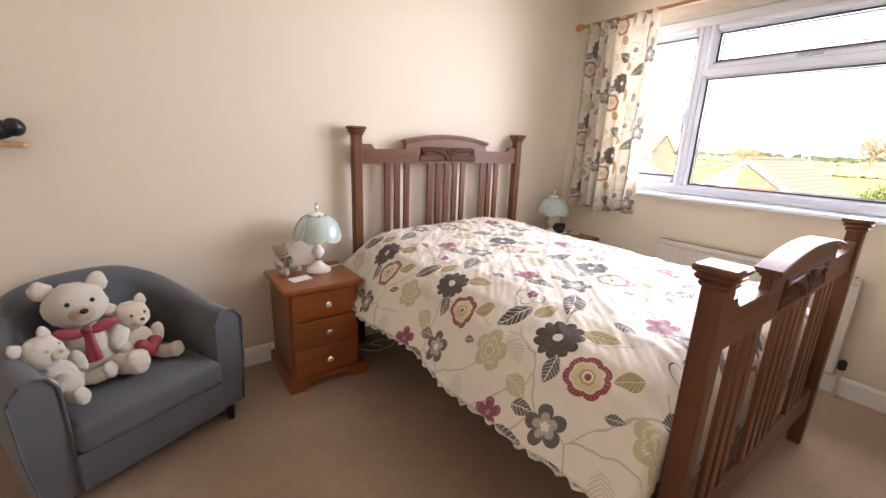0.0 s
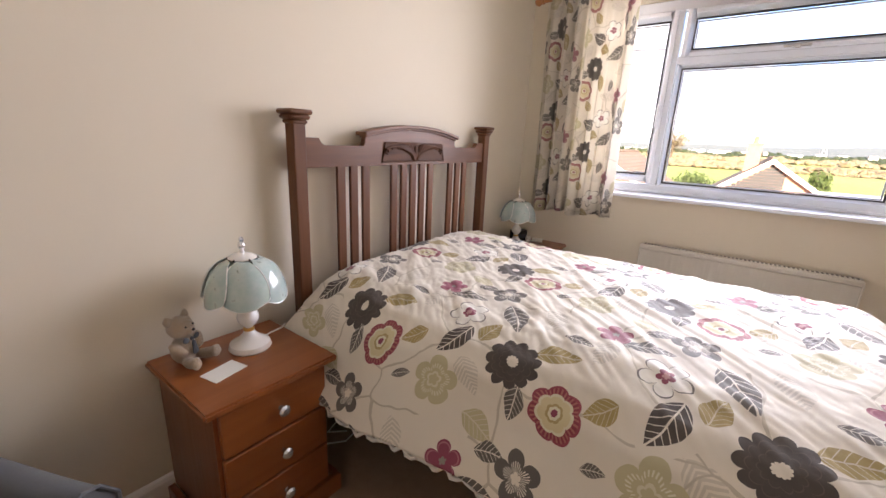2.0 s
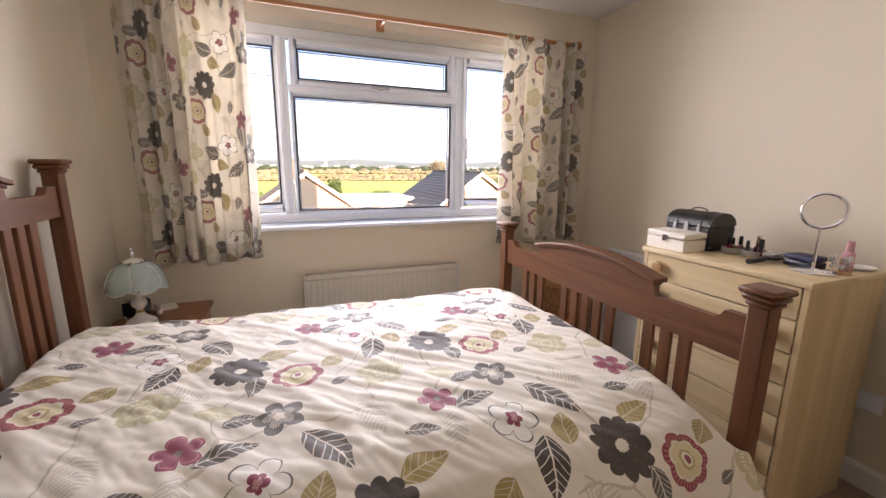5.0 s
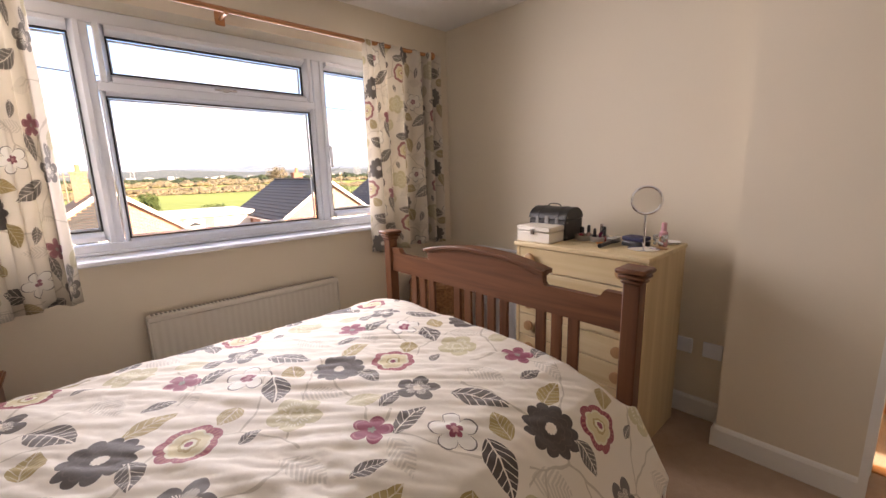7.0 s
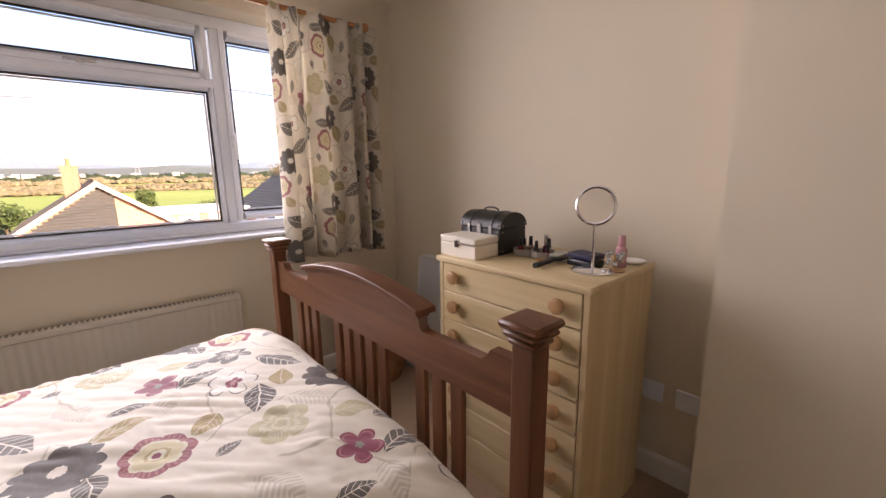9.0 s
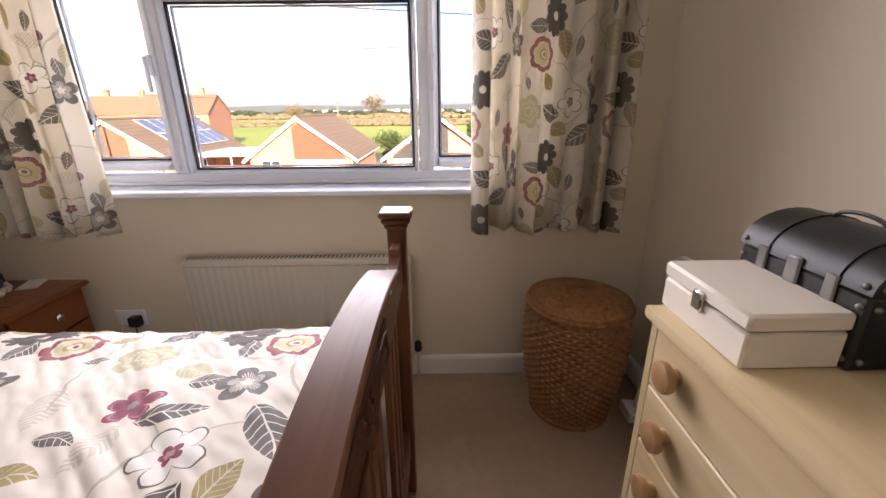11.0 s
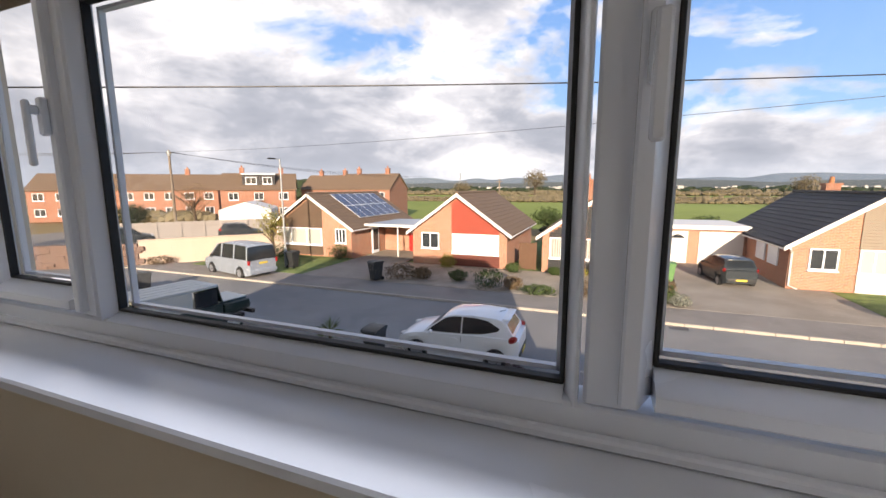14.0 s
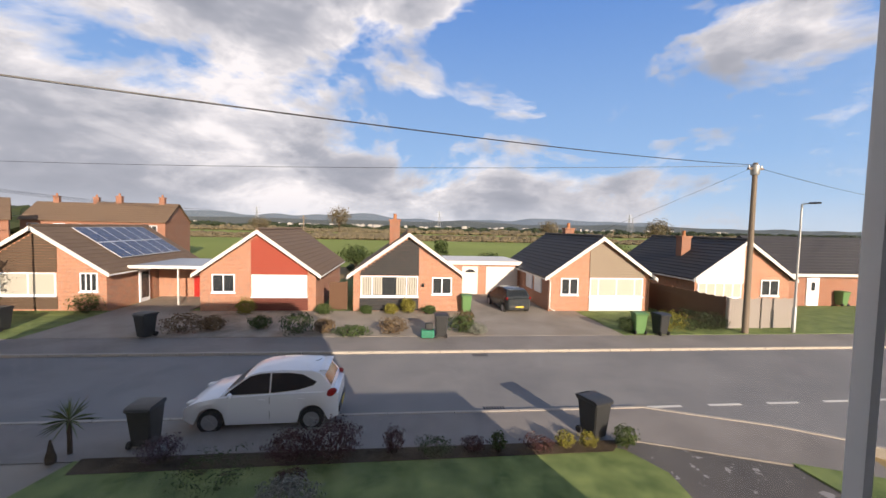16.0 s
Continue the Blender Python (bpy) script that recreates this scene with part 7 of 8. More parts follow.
def off_roader(m):
    """A square-built short-wheelbase four-by-four with a hard top."""
    v = thing("off_road_vehicle", "dark green four-by-four with cream hard top", "vehicle", m)
    part("body_side", bx(-1.50, 0.95, -0.80, 0.80, 0.55, 1.22, 0.03), CARG, v, "dark green body")
    part("bonnet", bx(0.95, 1.95, -0.62, 0.62, 0.72, 1.20, 0.04), CARG, v)
    part("bonnet_top", bx(0.90, 1.98, -0.60, 0.60, 1.20, 1.245, 0.02), CREAMP, v, "cream bonnet panel")
    for s in (-1, 1):
        part("wing", bx(1.0, 1.95, s * 0.80 - (0.18 if s > 0 else 0), s * 0.80 + (0.18 if s < 0 else 0), 0.85, 1.16, 0.03), CARG, v)
        part("hardtop_side", bx(-1.50, -0.02, s * 0.80 - (0.03 if s > 0 else 0), s * 0.80 + (0.03 if s < 0 else 0), 1.22, 1.80, 0.01), CREAMP, v, "cream hard top side")
        part("side_window", bx(0.05, 0.78, s * 0.79 - 0.015, s * 0.79 + 0.015, 1.26, 1.76), CGLASS, v, "cab side window")
        part("quarter_window", bx(-1.525, -1.50, s * 0.66 - 0.07, s * 0.66 + 0.07, 1.30, 1.70, 0.008), CGLASS, v)
        part("cab_pillar", tube(bmesh.new(), [(0.95, s * 0.78, 1.22), (0.80, s * 0.78, 1.82)], 0.03, 6), CARG, v)
        part("headlight", lathe(bmesh.new(), [(0.09, 0.0), (0.09, 0.02)], (0, 0, 0), 14), HEAD, v).matrix_basis = Matrix.Translation((1.96, s * 0.70, 1.0)) @ Matrix.Rotation(math.pi / 2, 4, "Y")
    b = bx(-1.53, 0.86, -0.80, 0.80, 1.80, 1.90, 0.04, seg=2)
    rf = part("roof", b, CREAMP, v, "cream ribbed roof")
    for y in (-0.5, -0.17, 0.17, 0.5):
        part("roof_rib", bx(-1.45, 0.7, y - 0.04, y + 0.04, 1.90, 1.915, 0.005), CREAMP, rf)
    b = bmesh.new()
    q = [(0.97, 1.24), (1.0, 1.24), (0.86, 1.80), (0.83, 1.80)]
    prism(b, q, "y", -0.72, 0.72)
    part("windscreen", b, CGLASS, v)
    part("rear_door", bx(-1.53, -1.50, -0.52, 0.52, 0.60, 1.74, 0.008), CARG, v, "dark green rear door")
    part("rear_window", bx(-1.538, -1.53, -0.40, 0.40, 1.25, 1.66), CGLASS, v)
    part("bumper", bx(1.98, 2.12, -0.80, 0.80, 0.60, 0.74, 0.01), TRIM, v)
    part("tow_bar", bx(-1.80, -1.50, -0.06, 0.06, 0.45, 0.55), TRIM, v)
    part("chassis", bx(-1.35, 1.9, -0.5, 0.5, 0.42, 0.6), TRIM, v)
    wheels(v, 2.45, 1.66, 0.39, CREAMP, 0)
    return v


off_roader(pose(11.75, 13.15, G + 0.05, 0, 0, -8))


# ---- bins, boxes, posts and wires ----
BINK = plain("charcoal_bin_plastic", (0.030, 0.032, 0.034), 0.5, vary=0.2)
BINGRN = plain("green_bin_plastic", (0.10, 0.22, 0.075), 0.5, vary=0.2)
BOXGRN = plain("green_crate_plastic", (0.02, 0.18, 0.11), 0.5, vary=0.2)


def wheelie_bin(m, material, label, tag=True):
    w = thing("wheelie_bin", label, "bin", m, "wheelie bins")
    b = bmesh.new()
    lo, hi = [], []
    for sx, sy in ((-1, -1), (1, -1), (1, 1), (-1, 1)):
        lo.append(b.verts.new((sx * 0.22, sy * 0.24, 0.04)))
        hi.append(b.verts.new((sx * 0.28, sy * 0.34, 0.98)))
    b.faces.new(lo[::-1]), b.faces.new(hi)
    for i in range(4):
        j = (i + 1) % 4
        b.faces.new((lo[i], lo[j], hi[j], hi[i]))
    bmesh.ops.bevel(b, geom=b.edges[:], offset=0.025, segments=2, affect="EDGES")
    part("body", b, material, w)
    part("rim", bx(-0.30, 0.30, -0.36, 0.36, 0.93, 0.985, 0.012), material, w)
    q = [(-0.36, 0.99), (0.37, 0.99), (0.37, 1.02), (0.30, 1.06), (-0.28, 1.07), (-0.37, 1.01)]
    part("lid", prism(bmesh.new(), q, "x", -0.30, 0.30), material, w)
    part("handle", tube(bmesh.new(), [(-0.26, 0.38, 0.99), (-0.26, 0.43, 1.0), (0.26, 0.43, 1.0), (0.26, 0.38, 0.99)], 0.016, 6), material, w)
    for s in (-1, 1):
        t = lathe(bmesh.new(), [(0.03, -0.03), (0.10, -0.03), (0.10, 0.03), (0.03, 0.03)], n=16)
        bmesh.ops.transform(t, matrix=Matrix.Translation((s * 0.24, 0.27, 0.10)) @ Matrix.Rotation(math.pi / 2, 4, "Y"), verts=t.verts)
        part("wheel", t, TYRE, w)
    if tag:
        part("sticker", bx(-0.09, 0.09, -0.343, -0.338, 0.70, 0.90), PAPER, w, "white paper sticker").matrix_basis = Matrix.Rotation(radians(-5), 4, "X") @ Matrix.Translation((0, 0.06, 0.0))
    return w


wheelie_bin(pose(12.95, 6.6, G + 0.08, 0, 0, 90) @ Matrix.Scale(0.9, 4), BINK, "black wheelie bin on the pavement by the lawn", False)
wheelie_bin(pose(12.65, -3.90, G + 0.08, 0, 0, -70) @ Matrix.Scale(0.93, 4), BINK, "charcoal wheelie bin with white sticker by the drive")
wheelie_bin(pose(15.7, 21.3, G, 0, 0, 60), BINK, "black wheelie bin by the neighbour's kerb", False)
wheelie_bin(pose(21.9, 11.85, G + 0.1, 0, 0, 250), BINK, "black wheelie bin with a house number on it")
wheelie_bin(pose(21.7, -1.0, G + 0.1, 0, 0, 90), BINK, "grey wheelie bin beside a green crate", False)
wheelie_bin(pose(21.8, -11.9, G + 0.1, 0, 0, 100), BINK, "grey wheelie bin on the far pavement", False)
wheelie_bin(pose(22.0, -10.9, G + 0.1, 0, 0, 80), BINGRN, "green wheelie bin under ivy", False)
wheelie_bin(pose(23.1, 18.6, G + 0.1, 0, 0, 90), BINK, "black wheelie bin by the street lamp", False)
wheelie_bin(pose(27.0, -3.05, G + 0.1, 0, 0, 90), BINGRN, "green wheelie bin against the brick wall", False)
wheelie_bin(pose(29.2, -31.0, G + 0.1, 0, 0, 90), BINGRN, "green wheelie bin beside the end house", False)
cr = thing("recycling_box", "green plastic recycling crate holding a black caddy", "box", pose(21.55, -0.38, G + 0.1))
part("crate", bx(-0.22, 0.22, -0.3, 0.3, 0, 0.36, 0.03), BOXGRN, cr)
part("caddy", bx(-0.14, 0.16, -0.24, 0.1, 0.36, 0.66, 0.03), BINK, cr, "black food caddy")

POLEW = timber("weathered_pole_wood", (0.13, 0.10, 0.075), (0.26, 0.21, 0.16), "z", 5, 0.85, 0, 0.05)
GALV = plain("galvanised_steel", (0.42, 0.44, 0.45), 0.45, 0.6, vary=0.1)


def pole(x, y, h, label):
    p = thing("telegraph_pole", label, "telegraph pole", pose(x, y, G), "telegraph poles")
    part("shaft", lathe(bmesh.new(), [(0.16, 0), (0.15, 1), (0.11, h)], n=14), POLEW, p)
    part("junction_box", lathe(bmesh.new(), [(0.17, h - 0.6), (0.20, h - 0.55), (0.20, h - 0.15), (0.15, h - 0.1)], n=12), GALV, p)
    part("crossarm", bx(-0.06, 0.06, -0.4, 0.4, h - 0.35, h - 0.25), POLEW, p)
    for s in (-0.35, -0.12, 0.12, 0.35):
        part("insulator", lathe(bmesh.new(), [(0.03, h - 0.25), (0.04, h - 0.2), (0.02, h - 0.12)], (0, s, 0), 8), WHITECER, p)
    return p


def street_lamp(x, y, h, ang, label):
    p = thing("street_lamp", label, "street lamp", pose(x, y, G, 0, 0, ang), "street lamps")
    part("base", lathe(bmesh.new(), [(0.10, 0), (0.10, 1.3), (0.06, 1.4)], n=12), GALV, p)
    part("column", lathe(bmesh.new(), [(0.06, 1.35), (0.045, h)], n=10), GALV, p)
    part("arm", tube(bmesh.new(), [(0, 0, h - 0.03), (-0.35, 0, h + 0.02)], 0.03, 8), GALV, p)
    part("lantern", bx(-0.75, -0.30, -0.11, 0.11, h - 0.03, h + 0.06, 0.03, seg=2), TRIM, p, "flat dark lantern head")
    return p


pole(21.97, -16.65, 8.7, "tall wooden telegraph pole by the fence")
pole(34.4, 45.0, 9.3, "tall wooden telegraph pole behind the grey fence")
street_lamp(22.03, -19.45, 6.75, 20, "grey steel street lamp on the far verge")
street_lamp(23.25, 19.3, 6.9, -20, "slim grey street lamp by the brown-boarded house")
for x, y, h in ((62, 14.5, 6.5), (70, 2.0, 6.2), (88, -33, 6.0), (92, -48, 5.6), (150, -95, 7), (150, -108, 7), (160, -60, 7)):
    p = thing("telegraph_pole", "distant slim pole standing in the fields", "telegraph pole", pose(x, y, G - 0.1), "field poles")
    part("shaft", lathe(bmesh.new(), [(0.14, 0), (0.09, h)], n=8), POLEW, p)
    part("crossarm", bx(-0.05, 0.05, -0.5, 0.5, h - 0.5, h - 0.4), POLEW, p)


def wire(a, c, sag, label, r=0.012):
    a, c = Vector(a), Vector(c)
    pts = [a.lerp(c, i / 24) - Vector((0, 0, sag * 4 * (i / 24) * (1 - i / 24))) for i in range(25)]
    return solid("overhead_wire", tube(bmesh.new(), pts, r, 5), TRIM, label, "wire", None, "overhead wires")



wire((21.97, -16.6, G + 8.6), (5.9, 11.1, 2.95), 0.25, "black overhead cable from the pole to the houses", 0.014)
wire((21.97, -16.6, G + 8.55), (34.4, 45.0, G + 9.1), 0.5, "thin overhead cable along the road")
wire((21.97, -16.6, G + 8.5), (40.0, -60.0, G + 8.4), 0.6, "thin overhead cable leading off along the road")
wire((21.97, -16.6, G + 8.5), (33.0, -12.0, G + 4.2), 0.1, "thin service cable to the grey-boarded house", 0.008)
for i in range(4):
    wire((34.4, 45.0 + 0.2 * i - 0.3, G + 9.1), (12.0, 62.0 + i, G + 8.2 + 0.25 * i), 0.5, "thin overhead cable from the far pole", 0.012)
    wire((34.4, 45.0 + 0.2 * i - 0.3, G + 9.1), (66.0 + i, 36.0 - 2 * i, G + 7.0), 0.5, "thin overhead cable from the far pole", 0.012)


# ---- plants ----
def leaf_material(name, a, b):
    m, nt, bs = bare(name)
    g = nt.nodes.new("ShaderNodeNewGeometry")
    c = nmix(nt, g.outputs["Random Per Island"], a, b)
    n = nnoise(nt, 6, 2, 0.5, ncoord(nt))
    nt.links.new(nmix(nt, nmath(nt, "MULTIPLY", n, 0.4), c, tuple(x * 0.5 for x in a)), bs.inputs["Base Color"])
    bs.inputs["Roughness"].default_value = 0.7
    bs.inputs["Specular IOR Level"].default_value = 0.25
    return m


LGREEN = leaf_material("green_leaf", (0.035, 0.060, 0.018), (0.085, 0.120, 0.035))
LYELL = leaf_material("yellow_leaf", (0.16, 0.15, 0.025), (0.30, 0.27, 0.05))
LPURP = leaf_material("purple_leaf", (0.050, 0.018, 0.020), (0.110, 0.045, 0.045))
LHEATH = leaf_material("heather_leaf", (0.10, 0.060, 0.070), (0.19, 0.13, 0.14))
LBROWN = leaf_material("winter_twig", (0.10, 0.065, 0.035), (0.20, 0.14, 0.075))
LGREY = leaf_material("grey_leaf", (0.16, 0.17, 0.14), (0.32, 0.33, 0.28))
LWOOD = leaf_material("bare_wood_crown", (0.13, 0.108, 0.062), (0.20, 0.165, 0.100))
LFIR = leaf_material("dark_evergreen", (0.018, 0.028, 0.012), (0.040, 0.055, 0.022))
STEM = plain("shrub_stem", (0.08, 0.055, 0.035), 0.9)


def leafage(n, rx, ry, rz, cz, size, seed, holes=0.5, shell=0.55):
    """Many small folded leaves in an uneven cloud."""
    r = random.Random(seed)
    vs, fs = [], []
    off = Vector((seed * 3.1, seed * 1.7, 0.3))
    made = 0
    while made < n:
        d = Vector((r.gauss(0, 1), r.gauss(0, 1), r.gauss(0, 1))).normalized()
        k = shell + (1 - shell) * r.random()
        bulge = 1 + 0.45 * noise.noise(d * 2.1 + off)
        p = Vector((d.x * rx * k * bulge, d.y * ry * k * bulge, cz + d.z * rz * k * bulge))
        if p.z < 0.02 or noise.noise(p * (1.4 / max(rx, rz)) * 2 + off) > holes:
            made += 0.2
            continue
        t = Vector((r.gauss(0, 1), r.gauss(0, 1), r.gauss(0, 1))).normalized()
        u = d.cross(t).normalized() * size * r.uniform(0.6, 1.3)
        w = t.cross(u).normalized() * size * 0.5
        i = len(vs)
        vs += [p - u, p + w, p + u, p - w * 0.6 + d * size * 0.2]
        fs += [(i, i + 1, i + 2), (i, i + 2, i + 3)]
        made += 1
    return vs, fs


def leaf_part(par, name, vs, fs, material):
    me = bpy.data.meshes.new(name)
    me.from_pydata(vs, [], fs)
    me.materials.append(material)
    o = new(name, me)
    o.parent = par
    return o


def shrub(x, y, z, rx, rz, material, label, seed, n=900, size=0.05, holes=0.5):
    s = thing("shrub", label, "shrub", pose(x, y, z))
    b = bmesh.new()
    r = random.Random(seed)
    for i in range(9):
        a = r.uniform(0, 6.28)
        tube(b, [(0.05 * math.cos(a), 0.05 * math.sin(a), -0.05), (rx * 0.4 * math.cos(a), rx * 0.4 * math.sin(a), rz * 0.7), (rx * 0.75 * math.cos(a), rx * 0.75 * math.sin(a), rz * 1.4)], 0.012 * max(1, rx), 4, taper=0.3)
    part("stems", b, STEM, s)
    leaf_part(s, "foliage", *leafage(n, rx, rx, rz, rz * 0.95, size, seed, holes), material)
    return s


SZ = G + 0.15
shrub(12.15, 5.85, SZ, 0.42, 0.24, LHEATH, "low mauve heather in the planted bed", 1, 1500, 0.03)
shrub(12.05, 2.3, SZ, 0.62, 0.38, LPURP, "dense purple barberry in the planted bed", 2, 2600, 0.035)
shrub(12.0, 3.2, SZ, 0.50, 0.30, LPURP, "dense purple barberry in the planted bed", 3, 2000, 0.035)
shrub(12.1, 1.0, SZ, 0.25, 0.30, LPURP, "small upright purple shrub in the bed", 4, 900, 0.03)
shrub(12.1, 0.1, SZ, 0.45, 0.12, LGREEN, "low green edging plants in the bed", 5, 900, 0.03)
shrub(12.1, -0.8, SZ, 0.30, 0.14, LPURP, "low purple groundcover in the bed", 6, 700, 0.03)
shrub(12.05, -1.35, SZ, 0.20, 0.22, LGREEN, "small round evergreen in the bed", 7, 700, 0.03)
shrub(12.1, -2.3, SZ, 0.4, 0.10, LPURP, "low purple groundcover in the bed", 17, 700, 0.03)
shrub(12.1, -2.95, SZ, 0.24, 0.17, LYELL, "small yellow-green shrub in the sun", 8, 800, 0.03)
shrub(12.1, -3.5, SZ, 0.22, 0.16, LYELL, "small golden shrub in the sun", 9, 700, 0.03)
shrub(12.0, -4.35, SZ, 0.28, 0.25, LGREEN, "leafy green shrub beside the bin", 10, 1000, 0.04)
shrub(10.35, 2.85, G + 0.12, 0.55, 0.30, LGREY, "grey-leaved bush in the lawn", 11, 2200, 0.04)
shrub(11.1, 2.95, G + 0.12, 0.35, 0.16, LPURP, "low dark shrub in the lawn bed", 12, 900, 0.03)
shrub(11.6, 4.6, G + 0.12, 0.9, 0.10, LGREEN, "low green plants along the lawn", 13, 900, 0.035)
for i, (x, y, rx, rz, mt) in enumerate(((22.6, 10.7, 0.9, 0.45, LBROWN), (23.0, 9.6, 0.6, 0.35, LBROWN), (23.4, 7.6, 0.55, 0.30, LGREEN), (22.4, 5.6, 0.85, 0.50, LGREEN), (22.5, 4.4, 0.5, 0.35, LBROWN), (26.6, 9.4, 0.55, 0.45, LYELL), (26.5, 5.2, 0.5, 0.3, LGREEN),
        (26.6, 2.8, 0.35, 0.25, LGREEN), (26.6, 1.4, 0.4, 0.3, LYELL), (26.7, 0.4, 0.45, 0.5, LYELL), (26.6, -0.8, 0.4, 0.25, LGREEN), (22.4, 1.2, 0.8, 0.38, LBROWN), (22.2, 3.1, 0.9, 0.18, LGREEN), (22.5, -2.1, 0.7, 0.45, LGREEN), (22.2, -2.8, 0.5, 0.25, LGREY), (23.5, -2.4, 0.5, 0.45, LBROWN),
        (26.7, 17.7, 0.75, 0.55, LGREEN), (25.6, 22.2, 1.0, 0.55, LGREEN), (22.4, -10.6, 0.5, 0.4, LGREEN), (22.6, -12.9, 0.9, 0.55, LYELL), (22.7, -14.3, 1.0, 0.6, LFIR), (22.8, -15.5, 0.8, 0.45, LFIR), (25, 24.5, 0.8, 0.4, LYELL), (21.0, 28.0, 0.9, 0.3, LBROWN), (24.0, 25.0, 0.7, 0.25, LBROWN), (29.5, -18.5, 0.8, 0.5, LGREEN))):
    nm = {LBROWN: "twiggy brown winter shrub", LGREEN: "leafy green garden shrub", LYELL: "yellow-flowered garden shrub", LGREY: "grey-leaved garden shrub", LFIR: "dark evergreen hedge shrub"}[mt]
    shrub(x, y, GF - 0.02, rx, rz, mt, nm + " before the bungalows", 30 + i, 700, 0.075)
# spiky palm by the pavement
pl = thing("palm", "young spiky cordyline palm by the pavement", "palm", pose(12.62, 7.95, G + 0.08))
part("trunk", lathe(bmesh.new(), [(0.05, 0), (0.045, 0.35), (0.05, 0.75)], n=8), STEM, pl)
rp = random.Random(8)
FROND = leaf_material("palm_frond", (0.16, 0.20, 0.07), (0.28, 0.32, 0.13))
for i in range(60):
    a, e = rp.uniform(0, 6.28), rp.uniform(-0.5, 1.4)
    d = Vector((math.cos(a) * math.cos(e), math.sin(a) * math.cos(e), math.sin(e)))
    sd = d.cross(Vector((0, 0, 1))).normalized() * 0.012
    L = rp.uniform(0.42, 0.6)
    b = bmesh.new()
    p0, p1, p2 = Vector((0, 0, 0.75)), Vector((0, 0, 0.75)) + d * L * 0.55, Vector((0, 0, 0.75)) + d * L - Vector((0, 0, 0.10 * L))
    v = [b.verts.new(q) for q in (p0 - sd * 0.5, p0 + sd * 0.5, p1 + sd, p2, p1 - sd)]
    b.faces.new(v)
    part("frond", b, FROND, pl)
gn = solid("garden_ornament", lathe(bmesh.new(), [(0.09, 0), (0.10, 0.12), (0.06, 0.26), (0.045, 0.36), (0.01, 0.5)], n=12), STEM, "slim dark ornament standing at the lawn edge", "ornament", pose(12.2, 8.0, G + 0.12))


def tree(x, y, z, h, spread, material, label, seed, n=1500, size=0.12, bare_limbs=14):
    t = thing("tree", label, "tree", pose(x, y, z))
    r = random.Random(seed)
    b = tube(bmesh.new(), [(0, 0, -0.1), (0.03, 0.02, h * 0.3), (0, 0.05, h * 0.62)], 0.035 * h, 8, taper=0.5)
    for i in range(bare_limbs):
        a, z0 = r.uniform(0, 6.28), h * r.uniform(0.3, 0.6)
        e = (spread * 0.8 * math.cos(a), spread * 0.8 * math.sin(a), z0 + h * r.uniform(0.15, 0.38))
        tube(b, [(0, 0, z0), (e[0] * 0.5, e[1] * 0.5, z0 + (e[2] - z0) * 0.6), e], 0.012 * h, 5, taper=0.25)
    part("trunk", b, STEM, t)
    leaf_part(t, "crown", *leafage(n, spread, spread, h * 0.34, h * 0.66, size, seed, 0.42, 0.35), material)
    return t


tree(24.9, 21.9, G, 4.2, 1.1, LYELL, "small tree with thin yellowing leaves by the lamp", 61, 900, 0.09)
tree(30.5, 46.5, G, 3.6, 1.6, LFIR, "dark evergreen tree behind the fence", 62, 1200, 0.14)
tree(33.0, 49.5, G, 3.4, 1.5, LFIR, "dark evergreen tree behind the fence", 63, 1200, 0.14)
tree(19.0, 47.0, G, 4.2, 2.2, LGREEN, "leafy green tree beyond the stone wall", 64, 1800, 0.16)
tree(36.0, 44.0, G, 6.0, 2.4, LBROWN, "bare reddish tree by the terrace", 65, 1100, 0.10)
for i, (x, y, h, sp_) in enumerate(((200, 30, 14, 6), (170, -62, 9, 4.5), (120, -78, 9, 4), (45, -3.3, 4.0, 0.8), (47, -9, 2.6, 1.6), (46, 5.5, 3.2, 1.8), (60, -30, 3.6, 2.5), (180, 60, 8, 5), (160, 85, 8, 5), (150, 110, 10, 5))):
    tree(x, y, G - 0.1, h, sp_, LGREEN if h < 4.1 else LWOOD, "bare winter tree standing in the fields" if h > 4.1 else "green shrub tree behind the gardens", 70 + i, 1100, 0.06 * h ** 0.7 * 1.4)


